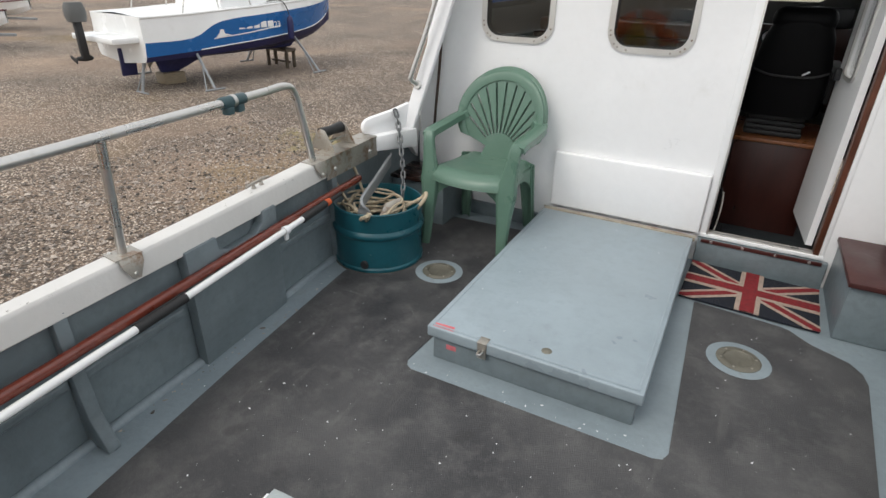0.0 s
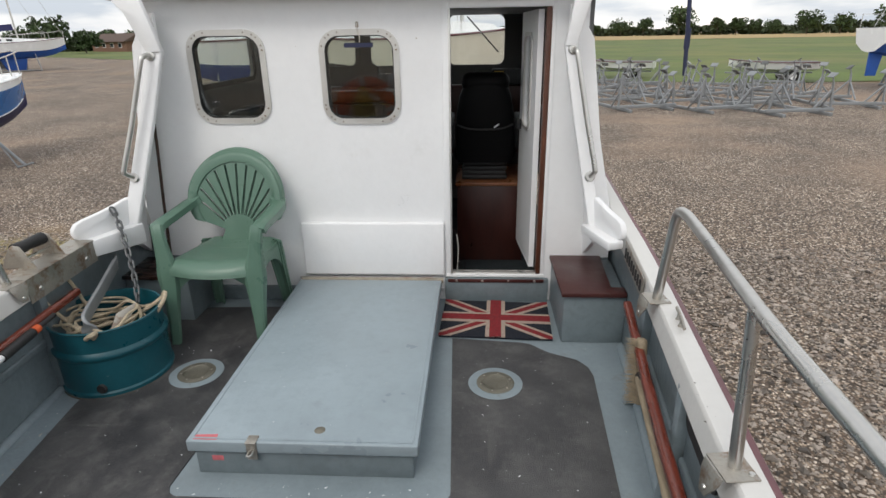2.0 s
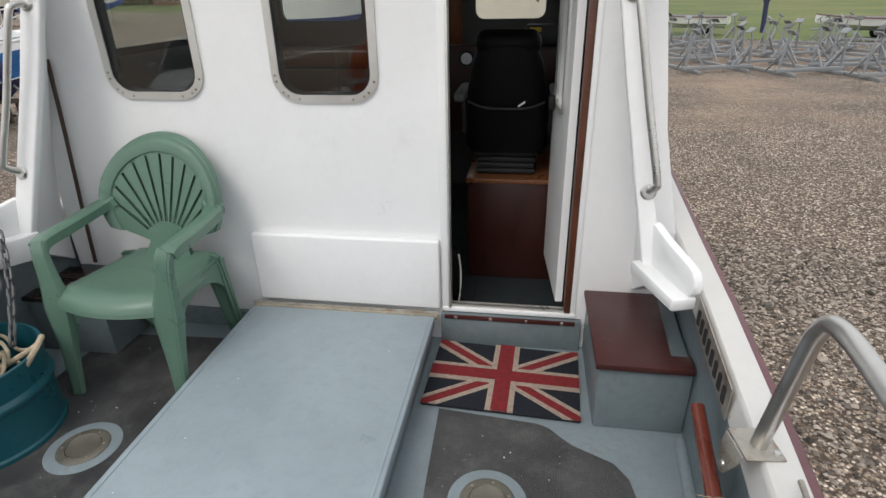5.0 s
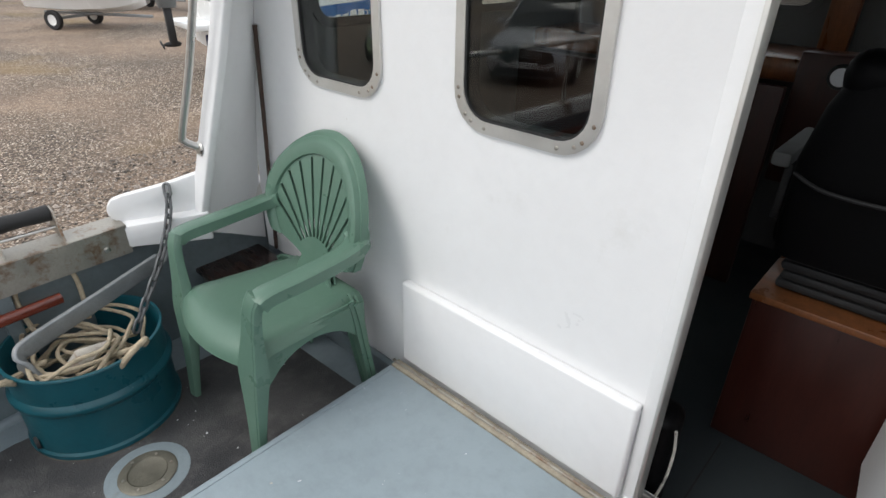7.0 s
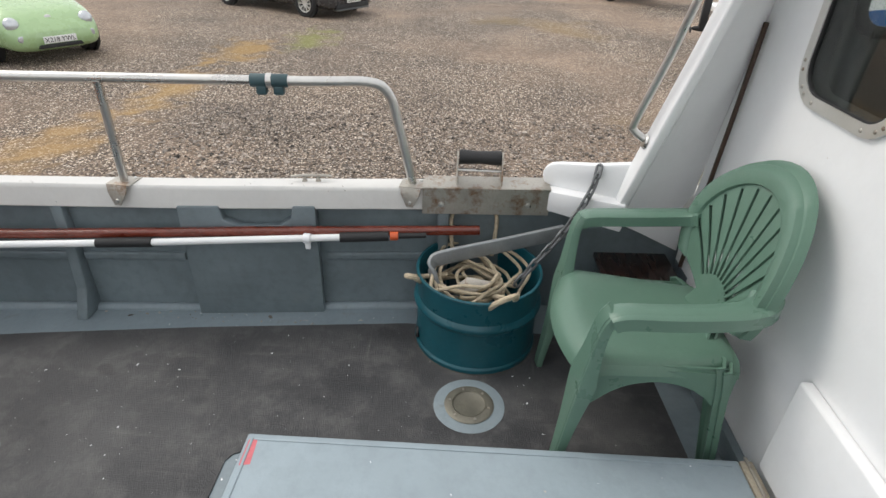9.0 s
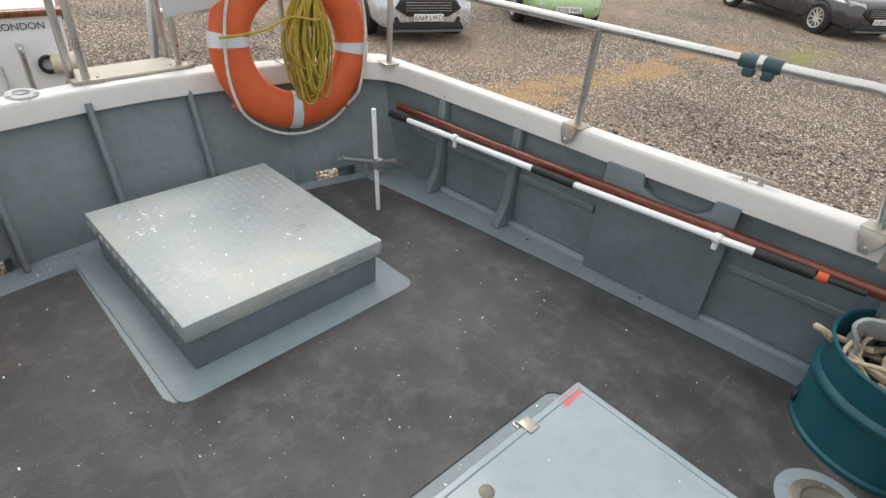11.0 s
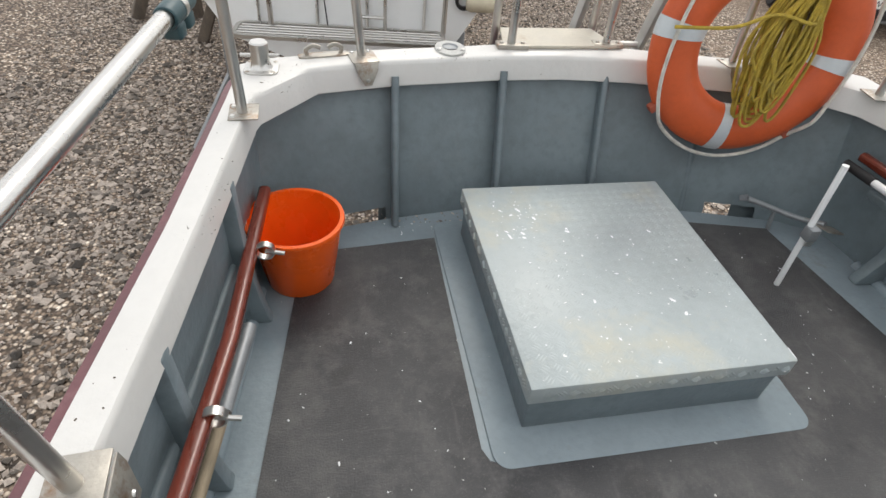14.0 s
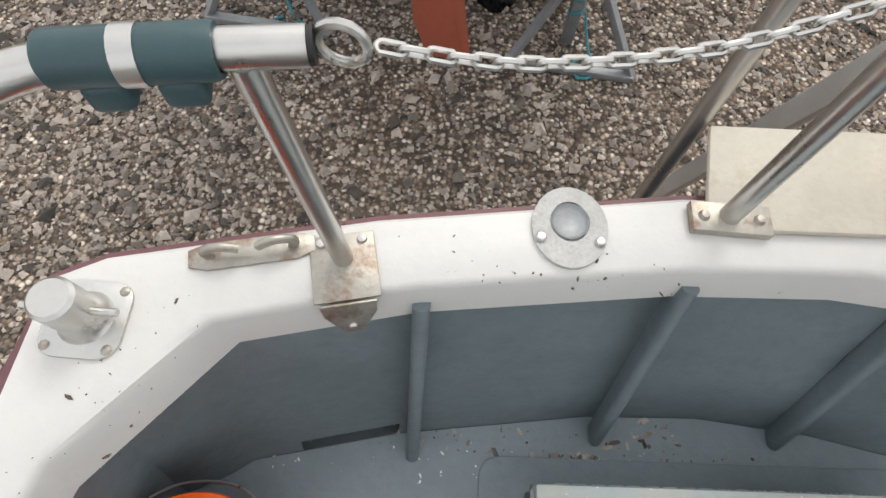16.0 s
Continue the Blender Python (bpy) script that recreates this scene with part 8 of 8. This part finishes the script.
def car(x, y, fx, fy, paint, label, plate, L=4.2, W=1.78, H=1.5, bonnet=0.95, round_=False, grille=True):
    """Origin under the middle of the front bumper; -y is the way it faces in its own frame."""
    yaw = math.atan2(fx, -fy)
    c = thing("parked_car", Matrix.Translation((x, y, GZ)) @ Matrix.Rotation(yaw, 4, "Z"), label, "car", "parked cars")
    hw2 = W / 2
    if round_:
        sec = [(0.0, 0.62, 0.30, 0.52), (0.10, 0.80, 0.22, 0.62), (0.35, 0.90, 0.20, 0.80), (0.8, 0.97, 0.20, 0.93), (1.35, 1.0, 0.20, 1.00), (2.6, 1.0, 0.20, 1.0), (3.3, 0.97, 0.22, 0.95), (3.8, 0.86, 0.26, 0.80), (L, 0.62, 0.34, 0.55)]
    else:
        sec = [(0.0, 0.80, 0.28, 0.58), (0.06, 0.90, 0.20, 0.72), (0.25, 0.97, 0.18, 0.82), (0.7, 1.0, 0.18, bonnet - 0.05), (1.3, 1.0, 0.18, bonnet), (2.6, 1.0, 0.18, bonnet + 0.02), (L - 0.5, 0.99, 0.18, bonnet + 0.02), (L - 0.1, 0.93, 0.24, bonnet - 0.05), (L, 0.85, 0.32, 0.8)]
    rows = []
    for yy, w, z0, z1 in smooth_sections(sec):
        ring = []
        for a in [2 * math.pi * i / 24 for i in range(24)]:
            cx_, sz = math.cos(a), math.sin(a)
            ring.append((hw2 * w * math.copysign(abs(cx_) ** 0.45, cx_), yy, (z0 + z1) / 2 + (z1 - z0) / 2 * math.copysign(abs(sz) ** 0.55, sz)))
        rows.append(ring)
    part("body", loft(rows), paint, c, angle=60)
    b0 = bonnet
    g0, g1 = (1.05, 1.75) if round_ else (1.15, 1.95)
    gl_rows = []
    for yy, w, z in ((g0, 0.84, b0 - 0.08), (g0 + 0.35, 0.80, b0 + 0.22), (g1, 0.72, H - 0.05), (L * 0.60, 0.72, H - 0.02), (L * 0.80, 0.72, H - 0.14), (L - 0.45, 0.78, b0 + 0.05)):
        gl_rows.append([(-hw2 * 0.93, yy, b0 - 0.10), (-hw2 * w, yy, z - 0.03), (-hw2 * w * 0.8, yy, z), (hw2 * w * 0.8, yy, z), (hw2 * w, yy, z - 0.03), (hw2 * 0.93, yy, b0 - 0.10)])
    part("glasshouse", loft(gl_rows, True), DARKGLASS, c, angle=25)
    part("roof", loft([[(-hw2 * 0.70, yy, z), (-hw2 * 0.5, yy, z + 0.02), (hw2 * 0.5, yy, z + 0.02), (hw2 * 0.70, yy, z)] for yy, z in ((g1 + 0.02, H - 0.035), (L * 0.6, H - 0.005), (L * 0.78, H - 0.09))], False, False, False), paint, c)
    for s in (-1, 1):
        part("pillar", sweep([(s * hw2 * 0.90, g0 + 0.02, b0 - 0.04), (s * hw2 * 0.79, g0 + 0.38, b0 + 0.22), (s * hw2 * 0.71, g1, H - 0.04)], rounded_rect(0.05, 0.05, 0.012, 2)), paint, c)
        part("mirror", moved(box(-0.09, 0.09, -0.05, 0.05, -0.06, 0.06, 0.03), Matrix.Translation((s * (hw2 + 0.08), g0 + 0.35, b0 + 0.05))), paint, c)
        for yy in (0.82, L - 0.85):
            w = part("wheel", moved(lathe([(0.20, -0.10), (0.30, -0.11), (0.325, -0.08), (0.325, 0.08), (0.30, 0.11), (0.20, 0.10)], 28, True), Matrix.Translation((s * (hw2 - 0.09), yy, 0.325)) @ Matrix.Rotation(radians(90), 4, "Y")), TYRE, c)
            spokes = [lathe([(0, 0.06), (0.06, 0.07), (0.07, 0.05)], 12)]
            for k in range(10):
                spokes.append(moved(box(-0.018, 0.018, 0.04, 0.205, 0.045, 0.07, 0.006), Matrix.Rotation(radians(36 * k), 4, "Z")))
            spokes.append(lathe([(0.195, 0.02), (0.215, 0.02), (0.215, 0.09), (0.195, 0.085)], 24, True))
            part("rim", moved(merge(*spokes), Matrix.Translation((s * (hw2 - 0.055), yy, 0.325)) @ Matrix.Rotation(radians(90 * s), 4, "Y")), ALU, w)
            part("arch", moved(lathe([(0.335, -0.03), (0.365, -0.03), (0.365, 0.03), (0.335, 0.03)], 28, True), Matrix.Translation((s * (hw2 - 0.035), yy, 0.335)) @ Matrix.Rotation(radians(90), 4, "Y")), RUBBER, w)
        if round_:
            part("headlight", moved(lathe([(0, 0.07), (0.06, 0.06), (0.10, 0.03), (0.115, 0.0)], 24), Matrix.Translation((s * 0.58, 0.18, 0.66)) @ Matrix.Rotation(radians(65), 4, "X")), LAMPGLASS, c)
            part("indicator", moved(lathe([(0, 0.03), (0.05, 0.02), (0.06, 0)], 16), Matrix.Translation((s * 0.55, 0.03, 0.44)) @ Matrix.Rotation(radians(90), 4, "X")), LAMPGLASS, c)
        else:
            part("headlight", moved(prism([(-0.20, -0.05), (0.18, -0.02), (0.22, 0.09), (-0.12, 0.05)] if s > 0 else [(0.20, -0.05), (-0.18, -0.02), (-0.22, 0.09), (0.12, 0.05)], -0.06, 0.05, "y", 0.012), Matrix.Translation((s * (hw2 - 0.27), 0.15, 0.70)) @ Matrix.Rotation(radians(-s * -22), 4, "Z")), LAMPGLASS, c)
            part("lower_vent", moved(prism([(-0.16, -0.05), (0.14, -0.07), (0.16, 0.05), (-0.10, 0.07)] if s > 0 else [(0.16, -0.05), (-0.14, -0.07), (-0.16, 0.05), (0.10, 0.07)], -0.04, 0.05, "y", 0.01), Matrix.Translation((s * (hw2 - 0.28), 0.05, 0.36)) @ Matrix.Rotation(radians(s * 14), 4, "Z")), RUBBER, c)
    if grille:
        gr = part("grille", prism([(-0.36, 0.43), (0.36, 0.43), (0.58, 0.56), (0.48, 0.69), (-0.48, 0.69), (-0.58, 0.56)] if not round_ else [(-0.36, 0.27), (0.36, 0.27), (0.33, 0.33), (-0.33, 0.33)], -0.03, 0.08, "y", 0.012), RUBBER, c)
        if not round_:
            for k in range(4):
                part("bar", box(-0.40, 0.40, -0.034, -0.031, 0.52 + 0.042 * k, 0.526 + 0.042 * k, 0.001), ALU, gr)
            part("lower_grille", prism([(-0.66, 0.23), (0.66, 0.23), (0.60, 0.34), (-0.60, 0.34)], -0.022, 0.08, "y", 0.01), RUBBER, c)
            part("splitter", box(-0.62, 0.62, -0.045, 0.10, 0.185, 0.225, 0.012), LINING, c)
    pz = 0.42 if not round_ else 0.40
    pl = part("number_plate", box(-0.26, 0.26, -0.052 if not round_ else -0.035, -0.036 if not round_ else -0.02, pz - 0.056, pz + 0.056, 0.004), PLATEWHITE, c)
    lettering(plate, 0.105, INK, pl, Matrix.Translation((0, -0.0535 if not round_ else -0.0365, pz - 0.004)) @ Matrix.Rotation(radians(90), 4, "X"))
    part("badge", moved(lathe([(0, 0.012), (0.05, 0.01), (0.06, 0)], 18), Matrix.Translation((0, 0.02 if not round_ else 0.22, 0.80 if not round_ else 0.70)) @ Matrix.Rotation(radians(75), 4, "X")), ALU, c)
    return c


def smooth_sections(sec):
    a = smooth_path([(s[0], s[1], 0) for s in sec], 3)
    b = smooth_path([(s[0], s[2], s[3]) for s in sec], 3)
    return [(p.x, p.y, q.y, q.z) for p, q in zip(a, b)]


car(-5.42, -8.28, 0.36, 0.93, SILVERCAR, "silver hatchback parked on the gravel", "EA69 LWD", 4.2, 1.80, 1.52, 1.0)
car(-8.60, -7.75, 0.55, 0.835, GREENCAR, "pale green rounded car parked on the gravel", "X218 YWL", 4.05, 1.74, 1.50, 0.96, True)
car(-14.7, -3.85, 0.50, 0.866, GREYCAR, "dark grey estate car parked on the gravel", "GL68 0YD", 4.7, 1.83, 1.48, 0.92)

# ---- distance: house, hedge, trees ----
ho = thing("house", Matrix.Translation((-83, 133, GZ)) @ Matrix.Rotation(radians(-32), 4, "Z"), "low brick bungalow with a brown tiled roof", "house")
part("wall", box(-8, 8, -3, 3, 0, 2.3), BRICKWALL, ho)
part("roof", prism([(-3.6, 2.2), (3.6, 2.2), (0, 4.0)], -8.5, 8.5, "x"), TILE_ROOF, ho)
for k in range(4):
    wd = part("window", box(-6.5 + 3.7 * k, -5.0 + 3.7 * k, -3.06, -2.98, 0.9, 1.9), GEL, ho)
    part("pane", box(-6.4 + 3.7 * k, -5.1 + 3.7 * k, -3.09, -3.07, 1.0, 1.8), DARKGLASS, wd)


def leaf_cloud(n, place, size, seed):
    """Many small leaf clumps: bent pairs of triangles."""
    r = np.random.RandomState(seed)
    c = place(r, n)
    u = r.normal(size=(n, 3))
    u /= np.linalg.norm(u, axis=1)[:, None]
    v = np.cross(u, r.normal(size=(n, 3)))
    v /= np.linalg.norm(v, axis=1)[:, None]
    s = size * r.uniform(0.5, 1.4, (n, 1))
    w = np.cross(u, v)
    verts = np.stack([c - u * s, c + v * s * 0.7 + w * s * 0.25, c + u * s, c - v * s * 0.7 + w * s * 0.25], 1).reshape(-1, 3)
    faces = np.arange(4 * n).reshape(-1, 4)
    me = bpy.data.meshes.new("leaves")
    me.from_pydata(verts.tolist(), [], faces.tolist())
    return me


def tree(x, y, h, w, seed, label="green broadleaf tree on the horizon"):
    t = thing("tree", Matrix.Translation((x, y, GZ)), label, "tree", "trees on the horizon")
    r = random.Random(seed)
    part("trunk", sweep([(0, 0, 0), (0.1 * w * r.uniform(-1, 1) * 0.3, 0, h * 0.3), (0, 0, h * 0.62)], circle(0.045 * h * 0.6, 8), scales=[1.0, 0.75, 0.35]), BARK, t)
    lobes = [(r.uniform(-0.32, 0.32) * w, r.uniform(-0.32, 0.32) * w, h * r.uniform(0.38, 0.82), r.uniform(0.16, 0.30) * w) for _ in range(11)]
    for lx, ly, lz, lr_ in lobes[:5]:
        part("limb", rod((0, 0, h * 0.35), (lx * 0.8, ly * 0.8, lz), 0.012 * h, 5), BARK, t)

    def place(rs, n):
        k = rs.randint(0, len(lobes), n)
        L_ = np.array(lobes)[k]
        d = rs.normal(size=(n, 3))
        d /= np.linalg.norm(d, axis=1)[:, None]
        rad = L_[:, 3:4] * rs.uniform(0.55, 1.12, (n, 1))
        return L_[:, :3] + d * rad * np.array([1.15, 1.15, 0.85])
    me = leaf_cloud(900, place, 0.045 * h + 0.12, seed)
    me.materials.append(LEAF)
    cr = new("crown", me)
    cr.parent = t
    tagged(cr, kind="stuff")


def at_bearing(az, d):
    return 1.05 + d * math.sin(radians(az)), -2.96 + d * math.cos(radians(az))


for k, (az, d, h, w) in enumerate(((18.4, 330, 13.8, 14), (15.4, 335, 9.5, 9), (13.4, 330, 8.6, 11), (11.2, 335, 6.2, 5), (21.5, 330, 8.5, 7), (23.0, 332, 9.0, 7), (24.4, 333, 7.5, 6), (25.8, 330, 7.0, 8), (28.2, 300, 10.0, 12), (30.5, 305, 9.5, 9), (33.5, 300, 11, 11), (37.0, 290, 11, 12), (41.0, 280, 10, 10),
                                    (-36.9, 140, 7.0, 7), (-39.0, 150, 5.0, 8), (-34.4, 145, 4.6, 6), (-43.3, 130, 6.0, 7), (-41.3, 140, 5.6, 7), (-46.0, 120, 6.5, 8), (-32.8, 170, 5.2, 5), (-30.6, 180, 4.8, 6), (-49.5, 120, 6.0, 8), (9.0, 340, 6, 8), (3.0, 340, 7, 9), (-4.0, 340, 8, 10), (-12, 320, 8, 10), (-20, 300, 8, 10))):
    x, y = at_bearing(az, d)
    tree(x, y, h, w, 50 + k)


def hedge_place(r, n):
    az = np.radians(r.uniform(-52, 48, n))
    left = az < math.radians(-28)
    d = np.where(left, 175.0, 345.0) + r.uniform(-3, 3, n)
    h = np.where(left, 3.6, 5.2) * (0.75 + 0.25 * np.sin(az * 60) * np.sin(az * 23 + 1))
    return np.stack([1.05 + d * np.sin(az), -2.96 + d * np.cos(az), GZ + h * r.uniform(0, 1, n) ** 0.7], 1)


me = leaf_cloud(9000, hedge_place, 1.5, 3)
me.materials.append(LEAF2)
tagged(new("hedge", me), "dark green hedge along the far edge of the field", "hedge", "", "stuff")

# ---- loose stones near the boat ----


def pebbles(n, seed):
    r = np.random.RandomState(seed)
    zones = [(1.95, 6.0, -6.5, 3.5, 0.42), (-3.0, 4.2, -9.5, -3.85, 0.34), (-6.5, -1.2, -4.5, 4.0, 0.24)]
    pts = []
    for x0, x1, y0, y1, f in zones:
        k = int(n * f)
        pts.append(np.stack([r.uniform(x0, x1, k), r.uniform(y0, y1, k)], 1))
    p = np.concatenate(pts)
    n = len(p)
    s = np.clip(r.lognormal(math.log(0.0088), 0.5, n), 0.004, 0.034)
    base = np.array([(1, 0, 0), (0, 1, 0), (-1, 0, 0), (0, -1, 0), (0, 0, 1), (0, 0, -1)], float)
    fc = np.array([(0, 1, 4), (1, 2, 4), (2, 3, 4), (3, 0, 4), (1, 0, 5), (2, 1, 5), (3, 2, 5), (0, 3, 5)])
    jit = base[None] * r.uniform(0.65, 1.3, (n, 6, 1)) + r.normal(0, 0.18, (n, 6, 3))
    jit[:, :, 2] *= 0.62
    a = r.uniform(0, 6.28, n)
    ca, sa = np.cos(a)[:, None], np.sin(a)[:, None]
    x, y = jit[:, :, 0] * 1.25, jit[:, :, 1]
    v = np.stack([x * ca - y * sa, x * sa + y * ca, jit[:, :, 2]], 2) * s[:, None, None]
    v[:, :, 0] += p[:, 0:1]
    v[:, :, 1] += p[:, 1:2]
    v[:, :, 2] += GZ + (s * 0.32)[:, None]
    faces = (fc[None] + 6 * np.arange(n)[:, None, None]).reshape(-1, 3)
    me = bpy.data.meshes.new("pebbles")
    me.from_pydata(v.reshape(-1, 3).tolist(), [], faces.tolist())
    me.materials.append(STONES)
    return me


tagged(new("pebbles", pebbles(140000, 8)), "loose grey, brown and pale pebbles of the yard", "gravel", "", "stuff")
